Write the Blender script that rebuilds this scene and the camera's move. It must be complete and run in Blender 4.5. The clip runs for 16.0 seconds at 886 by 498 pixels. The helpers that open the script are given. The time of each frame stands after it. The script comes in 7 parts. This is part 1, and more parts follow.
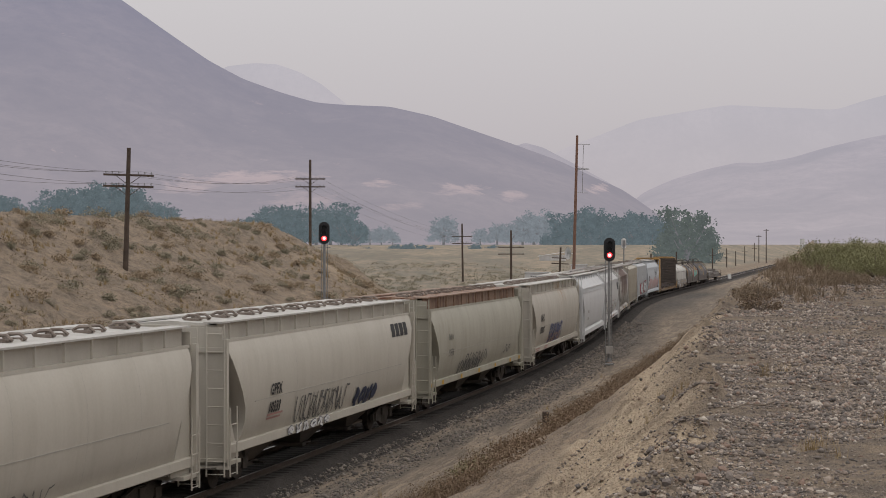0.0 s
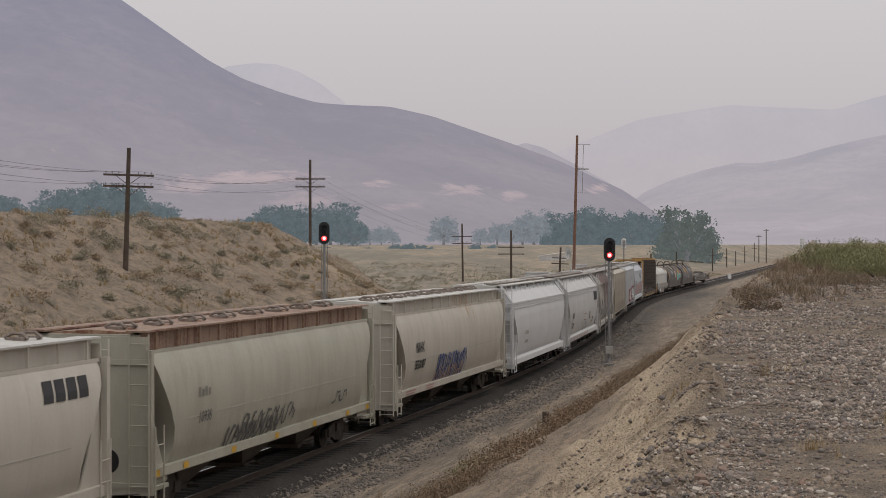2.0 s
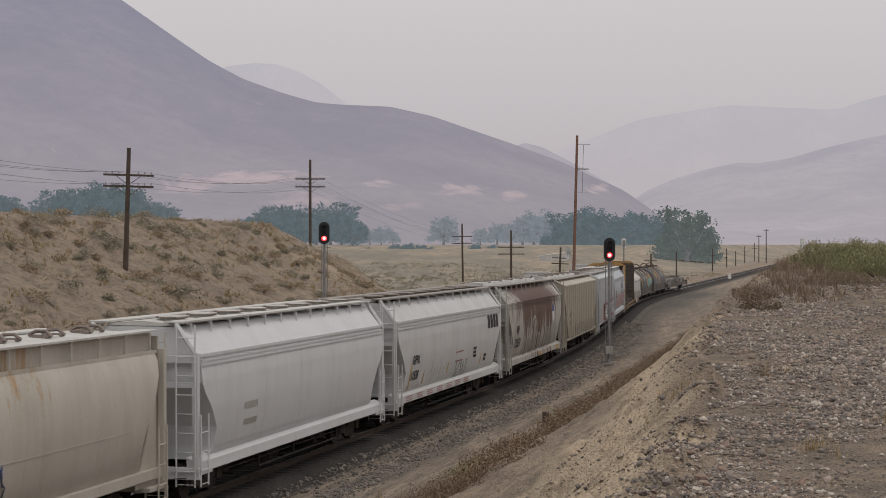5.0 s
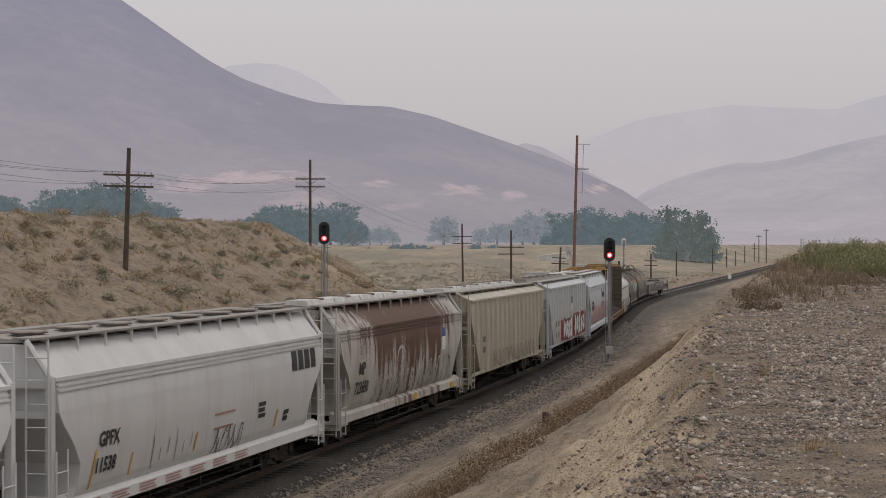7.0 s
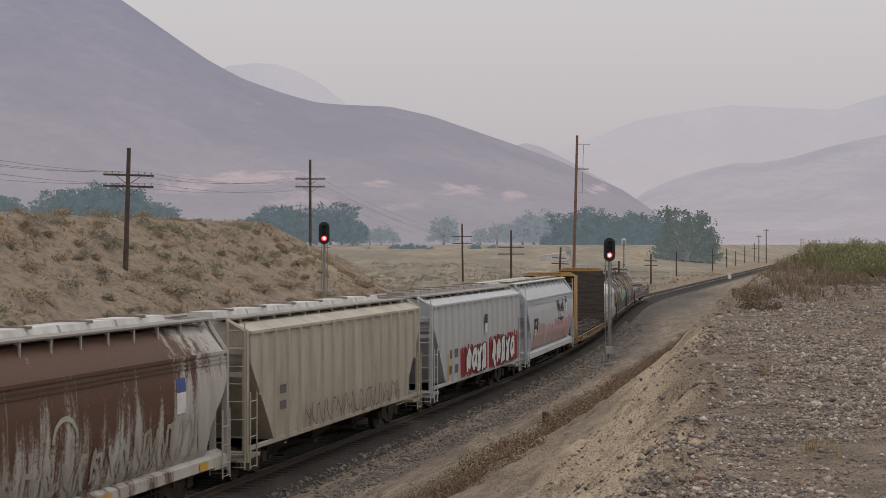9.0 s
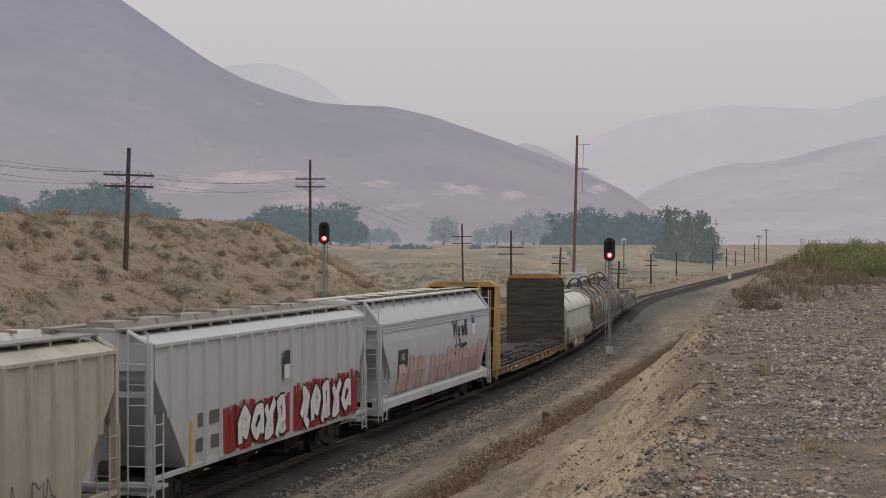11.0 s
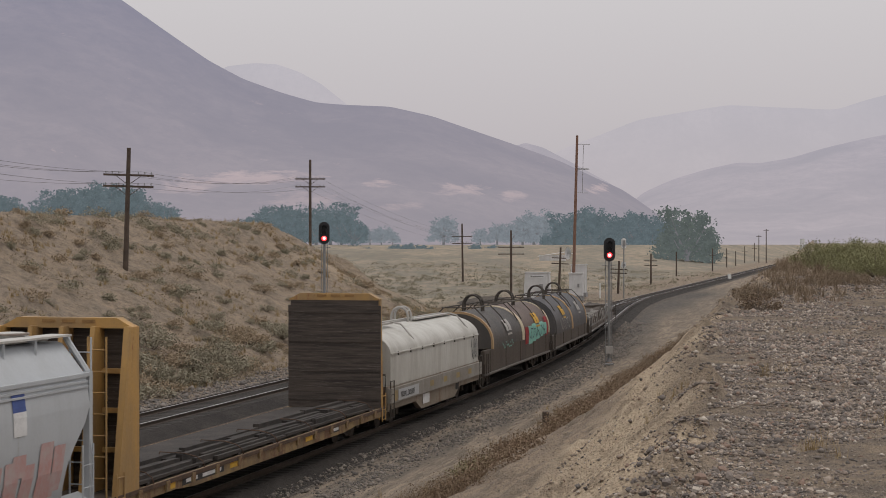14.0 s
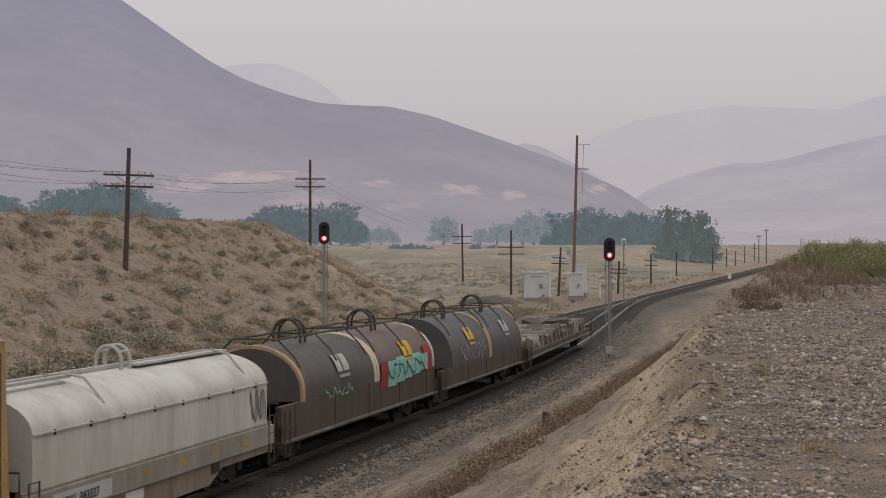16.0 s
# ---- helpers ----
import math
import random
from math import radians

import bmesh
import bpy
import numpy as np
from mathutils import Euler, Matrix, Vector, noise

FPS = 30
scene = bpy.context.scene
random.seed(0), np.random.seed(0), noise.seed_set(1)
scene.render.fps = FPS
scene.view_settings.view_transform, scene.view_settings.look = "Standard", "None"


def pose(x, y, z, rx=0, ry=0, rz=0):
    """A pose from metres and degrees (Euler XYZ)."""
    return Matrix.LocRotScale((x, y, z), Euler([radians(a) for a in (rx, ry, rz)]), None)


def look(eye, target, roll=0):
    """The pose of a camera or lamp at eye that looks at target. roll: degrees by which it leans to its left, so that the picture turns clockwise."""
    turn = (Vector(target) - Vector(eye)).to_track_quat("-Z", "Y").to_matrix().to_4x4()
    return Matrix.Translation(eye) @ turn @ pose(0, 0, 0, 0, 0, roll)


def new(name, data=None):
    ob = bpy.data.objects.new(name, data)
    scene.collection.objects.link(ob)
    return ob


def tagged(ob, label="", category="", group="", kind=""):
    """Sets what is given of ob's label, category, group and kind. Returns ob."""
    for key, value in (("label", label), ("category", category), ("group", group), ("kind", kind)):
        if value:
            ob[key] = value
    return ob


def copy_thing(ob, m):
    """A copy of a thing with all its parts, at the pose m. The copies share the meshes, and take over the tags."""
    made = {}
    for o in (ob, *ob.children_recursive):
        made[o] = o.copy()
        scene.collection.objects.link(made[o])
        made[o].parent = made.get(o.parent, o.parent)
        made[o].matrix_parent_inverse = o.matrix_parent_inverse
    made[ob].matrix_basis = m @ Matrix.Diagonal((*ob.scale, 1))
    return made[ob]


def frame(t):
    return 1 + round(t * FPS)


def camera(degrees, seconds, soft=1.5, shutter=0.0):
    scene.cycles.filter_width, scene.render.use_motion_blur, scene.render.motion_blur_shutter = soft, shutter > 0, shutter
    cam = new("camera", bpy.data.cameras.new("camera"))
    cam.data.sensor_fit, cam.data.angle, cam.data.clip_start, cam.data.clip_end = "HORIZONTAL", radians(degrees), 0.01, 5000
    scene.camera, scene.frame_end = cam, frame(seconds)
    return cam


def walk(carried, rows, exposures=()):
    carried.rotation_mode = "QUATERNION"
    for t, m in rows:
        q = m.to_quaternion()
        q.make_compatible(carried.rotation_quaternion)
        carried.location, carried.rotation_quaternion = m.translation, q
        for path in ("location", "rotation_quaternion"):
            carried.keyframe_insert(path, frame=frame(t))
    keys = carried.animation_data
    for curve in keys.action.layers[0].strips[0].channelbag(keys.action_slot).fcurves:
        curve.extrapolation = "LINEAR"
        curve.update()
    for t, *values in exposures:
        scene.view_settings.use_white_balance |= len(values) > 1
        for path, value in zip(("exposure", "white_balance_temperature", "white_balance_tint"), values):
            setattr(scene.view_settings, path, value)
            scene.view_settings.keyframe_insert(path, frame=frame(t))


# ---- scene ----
import itertools

cam = camera(27.364, 16.0, soft=0.9, shutter=0.1)
EYE = (0.0, 0.0, 6.112)
walk(cam, [(0.0, look(EYE, (0, 100, 5.863))), (16.0, look(EYE, (0, 100, 5.863)))],
     exposures=[(0.0, 0.06), (16.0, 0.06)])

# ---- the plan: s runs along the straight main track, l to the right of it ----
HEAD = math.atan(733.53 / 3220.5)
TRACK_TURN = HEAD
DS = Vector((math.sin(HEAD), math.cos(HEAD), 0))
DL = Vector((math.cos(HEAD), -math.sin(HEAD), 0))
LCAM = 24.589


def P(s, l, z=0.0):
    v = DS * s + DL * (l - LCAM)
    return Vector((v.x, v.y, z))


def ramp_area(y, length):
    return 0.0 if y < 0 else (y * y / (2 * length) if y < length else y - length / 2)


SIDE_AT, EDGE_AT = {}, {}


def siding(s):
    if s not in SIDE_AT:
        SIDE_AT[s] = siding_offset(s)
    return SIDE_AT[s]


def siding_offset(s):
    """Sideways place of the curved siding at s: it leaves the main track through a turnout."""
    return 0.0809 * ramp_area(227.9 - s, 53.4) - 0.0886 * ramp_area(126.3 - s, 59.1)


def smooth(a, b, x):
    t = min(1.0, max(0.0, (x - a) / (b - a)))
    return t * t * (3 - 2 * t)


# ---- light ----
world = bpy.data.worlds.new("smoky_sky")
scene.world = world
world.use_nodes = True
wn, wl = world.node_tree.nodes, world.node_tree.links
wn.clear()
w_out = wn.new("ShaderNodeOutputWorld")
w_mix = wn.new("ShaderNodeMixShader")
w_sky = wn.new("ShaderNodeTexSky")
w_sky.sky_type, w_sky.sun_disc = "NISHITA", False
w_sky.sun_elevation, w_sky.sun_rotation = radians(71), radians(138)
w_sky.dust_density, w_sky.air_density = 8.0, 2.0
w_b1 = wn.new("ShaderNodeBackground")
w_b1.inputs["Strength"].default_value = 0.08
w_b2 = wn.new("ShaderNodeBackground")
w_b2.inputs["Strength"].default_value = 1.0
w_tc = wn.new("ShaderNodeTexCoord")
w_sep = wn.new("ShaderNodeSeparateXYZ")
w_rmp = wn.new("ShaderNodeValToRGB")
w_cr = w_rmp.color_ramp
w_cr.elements[0].position, w_cr.elements[0].color = 0.0, (0.47, 0.43, 0.455, 1)
w_cr.elements[1].position, w_cr.elements[1].color = 1.0, (0.80, 0.79, 0.80, 1)
for w_p, w_c in ((0.06, (0.54, 0.505, 0.525)), (0.14, (0.62, 0.595, 0.61)), (0.4, (0.72, 0.70, 0.71))):
    w_e = w_cr.elements.new(w_p)
    w_e.color = (*w_c, 1)
w_mix.inputs[0].default_value = 0.92
wl.new(w_tc.outputs["Generated"], w_sep.inputs[0])
wl.new(w_sep.outputs["Z"], w_rmp.inputs[0])
wl.new(w_rmp.outputs[0], w_b2.inputs["Color"])
wl.new(w_sky.outputs[0], w_b1.inputs["Color"])
wl.new(w_b1.outputs[0], w_mix.inputs[1])
wl.new(w_b2.outputs[0], w_mix.inputs[2])
wl.new(w_mix.outputs[0], w_out.inputs[0])

sun = new("sun", bpy.data.lights.new("sun", "SUN"))
sun.data.energy, sun.data.angle, sun.data.color = 0.75, radians(35), (1.0, 0.93, 0.86)
sun.matrix_world = look((16, -18, 70), (0, 0, 0))


# ---- materials ----
def nodes_of(name):
    m = bpy.data.materials.new(name)
    m.use_nodes = True
    nt = m.node_tree
    return m, nt, nt.nodes, nt.links, nt.nodes["Principled BSDF"]


def noise_node(nt, vec, scale, detail=5, rough=0.6):
    n = nt.nodes.new("ShaderNodeTexNoise")
    n.inputs["Scale"].default_value, n.inputs["Detail"].default_value, n.inputs["Roughness"].default_value = scale, detail, rough
    nt.links.new(vec, n.inputs["Vector"])
    return n.outputs["Fac"]


def ramp_node(nt, fac, a, b, lo=0.0, hi=1.0):
    n = nt.nodes.new("ShaderNodeMapRange")
    n.inputs["From Min"].default_value, n.inputs["From Max"].default_value = a, b
    n.inputs["To Min"].default_value, n.inputs["To Max"].default_value = lo, hi
    nt.links.new(fac, n.inputs["Value"])
    return n.outputs["Result"]


def mix_node(nt, fac, a, b):
    n = nt.nodes.new("ShaderNodeMix")
    n.data_type = "RGBA"
    for sock, v in ((n.inputs[0], fac), (n.inputs[6], a), (n.inputs[7], b)):
        if isinstance(v, (int, float)):
            sock.default_value = v
        elif isinstance(v, tuple):
            sock.default_value = (*v, 1)
        else:
            nt.links.new(v, sock)
    return n.outputs[2]


def stretch(nt, vec, scale, loc=(0, 0, 0), turn=0.0):
    n = nt.nodes.new("ShaderNodeMapping")
    n.inputs["Scale"].default_value, n.inputs["Location"].default_value = scale, loc
    n.inputs["Rotation"].default_value = (0, 0, turn)
    nt.links.new(vec, n.inputs["Vector"])
    return n.outputs[0]


def math_node(nt, op, a, b):
    n = nt.nodes.new("ShaderNodeMath")
    n.operation = op
    for sock, v in ((n.inputs[0], a), (n.inputs[1], b)):
        if isinstance(v, (int, float)):
            sock.default_value = v
        else:
            nt.links.new(v, sock)
    return n.outputs[0]


def bump_node(nt, bsdf, height, strength, distance):
    n = nt.nodes.new("ShaderNodeBump")
    n.inputs["Strength"].default_value, n.inputs["Distance"].default_value = strength, distance
    nt.links.new(height, n.inputs["Height"])
    nt.links.new(n.outputs[0], bsdf.inputs["Normal"])


def rough_mat(name, col, col2, scale=4.0, rough=0.8, metal=0.0, bump=0.3, dist=0.02, fine=40.0):
    """A plain weathered surface: two colours mixed at two scales, with fine relief."""
    m, nt, nd, lk, bs = nodes_of(name)
    tc = nd.new("ShaderNodeTexCoord").outputs["Object"]
    big, small = noise_node(nt, tc, scale), noise_node(nt, tc, fine, 4)
    f = ramp_node(nt, math_node(nt, "ADD", math_node(nt, "MULTIPLY", big, 0.65), math_node(nt, "MULTIPLY", small, 0.35)), 0.36, 0.64)
    lk.new(mix_node(nt, f, col, col2), bs.inputs["Base Color"])
    bs.inputs["Roughness"].default_value, bs.inputs["Metallic"].default_value = rough, metal
    bump_node(nt, bs, small, bump, dist)
    return m


def paint(name, col, dirt=0.35, rust=0.0, dirt_col=(0.16, 0.13, 0.1), rust_col=(0.13, 0.05, 0.025), zone=None, rough=0.55):
    """Old car paint: streaks that run down, grime, dents and rust; zone (y0, y1): the stretch that has rusted through."""
    m, nt, nd, lk, bs = nodes_of(name)
    tc = nd.new("ShaderNodeTexCoord").outputs["Object"]
    streak = noise_node(nt, stretch(nt, tc, (1.2, 1.5, 0.3)), 1.0, 7, 0.7)
    cloud = noise_node(nt, tc, 0.45, 4)
    grain = noise_node(nt, tc, 14.0, 5, 0.7)
    f = math_node(nt, "MULTIPLY", ramp_node(nt, streak, 0.42, 0.72), dirt)
    c = mix_node(nt, f, col, dirt_col)
    g = math_node(nt, "MULTIPLY", ramp_node(nt, cloud, 0.35, 0.7), dirt * 0.6)
    c = mix_node(nt, g, c, dirt_col)
    c = mix_node(nt, math_node(nt, "MULTIPLY", ramp_node(nt, grain, 0.55, 0.8), dirt * 0.5), c, dirt_col)
    if rust > 0:
        r = math_node(nt, "ADD", math_node(nt, "MULTIPLY", noise_node(nt, stretch(nt, tc, (1.6, 1.9, 0.2), (3, 7, 1)), 1.0, 8, 0.72), 0.8),
                      math_node(nt, "MULTIPLY", grain, 0.2))
        if zone:
            sp = nd.new("ShaderNodeSeparateXYZ")
            lk.new(tc, sp.inputs[0])
            a = ramp_node(nt, sp.outputs["Y"], zone[0] - 1.2, zone[0] + 1.2, 0.0, 1.0)
            b = ramp_node(nt, sp.outputs["Y"], zone[1] - 1.5, zone[1] + 1.5, 1.0, 0.0)
            h = ramp_node(nt, sp.outputs["Z"], 1.4, 3.3, -0.06, 0.12)
            r = math_node(nt, "ADD", math_node(nt, "ADD", r, -0.13), math_node(nt, "ADD", math_node(nt, "MULTIPLY", math_node(nt, "MULTIPLY", a, b), 0.2), h))
        rf = ramp_node(nt, r, 0.66 - 0.22 * rust, 0.74 - 0.22 * rust)
        c = mix_node(nt, rf, c, mix_node(nt, ramp_node(nt, grain, 0.3, 0.7), rust_col, (rust_col[0] * 1.9, rust_col[1] * 1.8, rust_col[2] * 1.6)))
    lk.new(c, bs.inputs["Base Color"])
    lk.new(ramp_node(nt, grain, 0.3, 0.8, rough - 0.08, rough + 0.25), bs.inputs["Roughness"])
    bump_node(nt, bs, math_node(nt, "ADD", noise_node(nt, stretch(nt, tc, (1, 0.9, 0.9)), 0.9, 2), math_node(nt, "MULTIPLY", grain, 0.06)), 0.35, 0.03)
    return m


def flat_mat(name, col, rough=0.7):
    return rough_mat(name, col, tuple(c * 0.72 for c in col), 3.0, rough, 0, 0.1, 0.005, 25)


def earth_mat(name, a, b, c, pebble, scale=0.25, peb_scale=9.0, peb=0.5):
    """Dry ground: three soil tints at two scales, scattered pebbles, relief."""
    m, nt, nd, lk, bs = nodes_of(name)
    tc = nd.new("ShaderNodeTexCoord").outputs["Object"]
    n1, n2, n3 = noise_node(nt, tc, scale, 6, 0.65), noise_node(nt, tc, scale * 9, 6, 0.7), noise_node(nt, tc, 22, 3, 0.6)
    vo = nd.new("ShaderNodeTexVoronoi")
    vo.inputs["Scale"].default_value = peb_scale
    lk.new(tc, vo.inputs["Vector"])
    col = mix_node(nt, ramp_node(nt, n1, 0.38, 0.62), a, b)
    col = mix_node(nt, math_node(nt, "MULTIPLY", ramp_node(nt, n2, 0.45, 0.68), 0.8), col, c)
    pc = nd.new("ShaderNodeSeparateXYZ")
    lk.new(vo.outputs["Color"], pc.inputs[0])
    pf = math_node(nt, "MULTIPLY", ramp_node(nt, vo.outputs["Distance"], 0.5, 0.2), ramp_node(nt, pc.outputs["X"], 1.02 - peb, 1.06 - peb))
    col = mix_node(nt, pf, col, mix_node(nt, pc.outputs["Y"], pebble, tuple(min(1, x * 2.4) for x in pebble)))
    lk.new(col, bs.inputs["Base Color"])
    bs.inputs["Roughness"].default_value = 0.95
    bs.inputs["Specular IOR Level"].default_value = 0.15
    bump_node(nt, bs, math_node(nt, "ADD", math_node(nt, "MULTIPLY", n2, 1.0), math_node(nt, "ADD", math_node(nt, "MULTIPLY", pf, 0.35), math_node(nt, "MULTIPLY", n3, 0.3))), 0.9, 0.09)
    return m


def ground_mat():
    m, nt, nd, lk, bs = nodes_of("dry_ground")
    tc = nd.new("ShaderNodeTexCoord").outputs["Object"]

    def attr(name):
        n = nd.new("ShaderNodeAttribute")
        n.attribute_name = name
        return n.outputs["Fac"]
    n1, n2, n3, n4 = noise_node(nt, tc, 0.22, 6, 0.65), noise_node(nt, tc, 1.9, 6, 0.7), noise_node(nt, tc, 9, 5, 0.7), noise_node(nt, tc, 40, 3, 0.6)
    vo = nd.new("ShaderNodeTexVoronoi")
    vo.inputs["Scale"].default_value = 24.0
    lk.new(tc, vo.inputs["Vector"])
    vs = nd.new("ShaderNodeSeparateXYZ")
    lk.new(vo.outputs["Color"], vs.inputs[0])
    soil = mix_node(nt, ramp_node(nt, n1, 0.36, 0.64), (0.35, 0.272, 0.2), (0.285, 0.228, 0.172))
    soil = mix_node(nt, ramp_node(nt, noise_node(nt, tc, 0.5, 7, 0.75), 0.44, 0.62, 0, 0.75), soil, (0.22, 0.185, 0.15))
    soil = mix_node(nt, ramp_node(nt, n2, 0.47, 0.66, 0, 0.95), soil, (0.145, 0.118, 0.095))
    soil = mix_node(nt, ramp_node(nt, n3, 0.52, 0.72, 0, 0.7), soil, (0.36, 0.285, 0.21))
    peb = math_node(nt, "MULTIPLY", ramp_node(nt, vo.outputs["Distance"], 0.5, 0.25), ramp_node(nt, vs.outputs["X"], 0.62, 0.66))
    soil = mix_node(nt, math_node(nt, "MULTIPLY", peb, 0.9), soil, mix_node(nt, vs.outputs["Y"], (0.08, 0.07, 0.062), (0.27, 0.24, 0.21)))
    sandc = mix_node(nt, ramp_node(nt, n3, 0.4, 0.65), (0.54, 0.435, 0.315), (0.43, 0.338, 0.24))
    sandc = mix_node(nt, ramp_node(nt, n2, 0.48, 0.66, 0, 0.75), sandc, (0.215, 0.17, 0.125))
    soil = mix_node(nt, attr("sand"), soil, sandc)
    along = stretch(nt, stretch(nt, tc, (1, 1, 1), turn=TRACK_TURN), (1.0, 0.07, 1.0))
    pn, pm = noise_node(nt, along, 1.6, 6, 0.7), noise_node(nt, along, 7.0, 5, 0.7)
    pathc = mix_node(nt, ramp_node(nt, pn, 0.36, 0.64), (0.2, 0.166, 0.134), (0.4, 0.325, 0.245))
    pathc = mix_node(nt, ramp_node(nt, pm, 0.46, 0.6, 0, 0.85), pathc, (0.16, 0.135, 0.112))
    pathc = mix_node(nt, ramp_node(nt, n3, 0.52, 0.7, 0, 0.55), pathc, (0.155, 0.132, 0.11))
    soil = mix_node(nt, attr("path"), soil, pathc)
    cin = mix_node(nt, vs.outputs["Y"], (0.07, 0.064, 0.06), (0.165, 0.15, 0.136))
    cin = mix_node(nt, ramp_node(nt, pm, 0.48, 0.7, 0, 0.6), cin, (0.2, 0.17, 0.14))
    cin = mix_node(nt, ramp_node(nt, n3, 0.5, 0.66, 0, 0.6), cin, (0.085, 0.076, 0.07))
    cin = mix_node(nt, ramp_node(nt, pn, 0.52, 0.74, 0, 0.45), cin, (0.19, 0.162, 0.135))
    soil = mix_node(nt, attr("cinder"), soil, cin)
    fn = noise_node(nt, stretch(nt, tc, (1.0, 0.14, 1.0)), 0.06, 7, 0.7)
    fieldc = mix_node(nt, ramp_node(nt, fn, 0.42, 0.6), (0.25, 0.22, 0.18), (0.4, 0.325, 0.245))
    fieldc = mix_node(nt, ramp_node(nt, noise_node(nt, stretch(nt, tc, (1.0, 0.3, 1.0)), 0.3, 7, 0.8), 0.43, 0.6, 0, 0.85), fieldc, (0.195, 0.19, 0.155))
    soil = mix_node(nt, attr("field"), soil, fieldc)
    fine = nd.new("ShaderNodeTexVoronoi")
    fine.inputs["Scale"].default_value = 58.0
    lk.new(tc, fine.inputs["Vector"])
    fs = nd.new("ShaderNodeSeparateXYZ")
    lk.new(fine.outputs["Color"], fs.inputs[0])
    grav = mix_node(nt, fs.outputs["X"], (0.17, 0.142, 0.12), (0.34, 0.285, 0.235))
    grav = mix_node(nt, ramp_node(nt, fine.outputs["Distance"], 0.55, 0.8), grav, (0.14, 0.11, 0.085))
    grav = mix_node(nt, ramp_node(nt, n2, 0.4, 0.6, 0, 0.85), grav, (0.38, 0.3, 0.218))
    soil = mix_node(nt, attr("gravel"), soil, grav)
    lk.new(soil, bs.inputs["Base Color"])
    bs.inputs["Roughness"].default_value = 0.95
    bs.inputs["Specular IOR Level"].default_value = 0.12
    hgt = math_node(nt, "ADD", math_node(nt, "MULTIPLY", n2, 1.0), math_node(nt, "ADD", math_node(nt, "MULTIPLY", n3, 0.5), math_node(nt, "MULTIPLY", n4, 0.15)))
    hgt = math_node(nt, "ADD", hgt, math_node(nt, "MULTIPLY", ramp_node(nt, vo.outputs["Distance"], 0.55, 0.1), 0.25))
    hgt = math_node(nt, "ADD", hgt, math_node(nt, "MULTIPLY", math_node(nt, "MULTIPLY", ramp_node(nt, fine.outputs["Distance"], 0.6, 0.1), 0.3), attr("gravel")))
    bump_node(nt, bs, hgt, 1.0, 0.1)
    return m


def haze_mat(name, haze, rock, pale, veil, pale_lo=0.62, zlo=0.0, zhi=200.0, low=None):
    """Far land, a backdrop: the haze of kilometres of smoke is painted on, mostly as glow."""
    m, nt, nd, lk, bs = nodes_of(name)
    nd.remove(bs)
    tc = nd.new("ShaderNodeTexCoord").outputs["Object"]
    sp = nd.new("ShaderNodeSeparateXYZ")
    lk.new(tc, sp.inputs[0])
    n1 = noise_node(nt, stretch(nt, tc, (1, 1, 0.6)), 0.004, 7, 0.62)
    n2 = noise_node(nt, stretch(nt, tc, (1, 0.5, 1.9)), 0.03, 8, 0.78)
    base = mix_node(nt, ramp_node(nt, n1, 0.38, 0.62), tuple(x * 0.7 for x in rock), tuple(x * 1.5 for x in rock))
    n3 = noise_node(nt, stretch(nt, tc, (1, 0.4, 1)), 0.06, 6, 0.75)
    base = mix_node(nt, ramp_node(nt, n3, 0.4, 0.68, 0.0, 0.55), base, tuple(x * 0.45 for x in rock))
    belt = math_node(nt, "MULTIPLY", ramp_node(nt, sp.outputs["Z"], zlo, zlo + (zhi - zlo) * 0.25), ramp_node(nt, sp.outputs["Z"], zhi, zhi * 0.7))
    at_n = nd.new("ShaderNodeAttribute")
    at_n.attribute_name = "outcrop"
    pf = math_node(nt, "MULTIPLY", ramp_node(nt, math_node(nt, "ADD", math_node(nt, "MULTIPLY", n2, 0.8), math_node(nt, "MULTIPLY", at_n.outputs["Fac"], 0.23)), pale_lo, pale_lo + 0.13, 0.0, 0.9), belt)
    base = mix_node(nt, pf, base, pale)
    # painted haze: emission tinted by height, laid over the rock by veil
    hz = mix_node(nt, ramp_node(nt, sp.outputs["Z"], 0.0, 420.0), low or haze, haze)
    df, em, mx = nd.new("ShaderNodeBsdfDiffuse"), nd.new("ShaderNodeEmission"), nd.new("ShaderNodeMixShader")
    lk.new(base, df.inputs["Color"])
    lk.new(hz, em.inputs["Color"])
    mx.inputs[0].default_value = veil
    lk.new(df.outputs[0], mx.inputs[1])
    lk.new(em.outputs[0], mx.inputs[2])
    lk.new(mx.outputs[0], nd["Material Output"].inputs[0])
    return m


def board_mat(name, a, b, scuff):
    """Sooty planks: grain and pale scrapes run along x."""
    m, nt, nd, lk, bs = nodes_of(name)
    tc = nd.new("ShaderNodeTexCoord").outputs["Object"]
    n1, n2 = noise_node(nt, stretch(nt, tc, (0.35, 0.35, 6.0)), 2.0, 6, 0.7), noise_node(nt, stretch(nt, tc, (0.8, 0.8, 22.0)), 2.0, 6, 0.75)
    col = mix_node(nt, ramp_node(nt, n1, 0.38, 0.62), a, b)
    col = mix_node(nt, ramp_node(nt, n2, 0.56, 0.72, 0, 0.7), col, scuff)
    lk.new(col, bs.inputs["Base Color"])
    bs.inputs["Roughness"].default_value = 0.85
    bump_node(nt, bs, n2, 0.5, 0.02)
    return m


def glow_mat(name, col, strength):
    m, nt, nd, lk, bs = nodes_of(name)
    bs.inputs["Base Color"].default_value = (*col, 1)
    bs.inputs["Emission Color"].default_value = (*col, 1)
    bs.inputs["Emission Strength"].default_value = strength
    return m


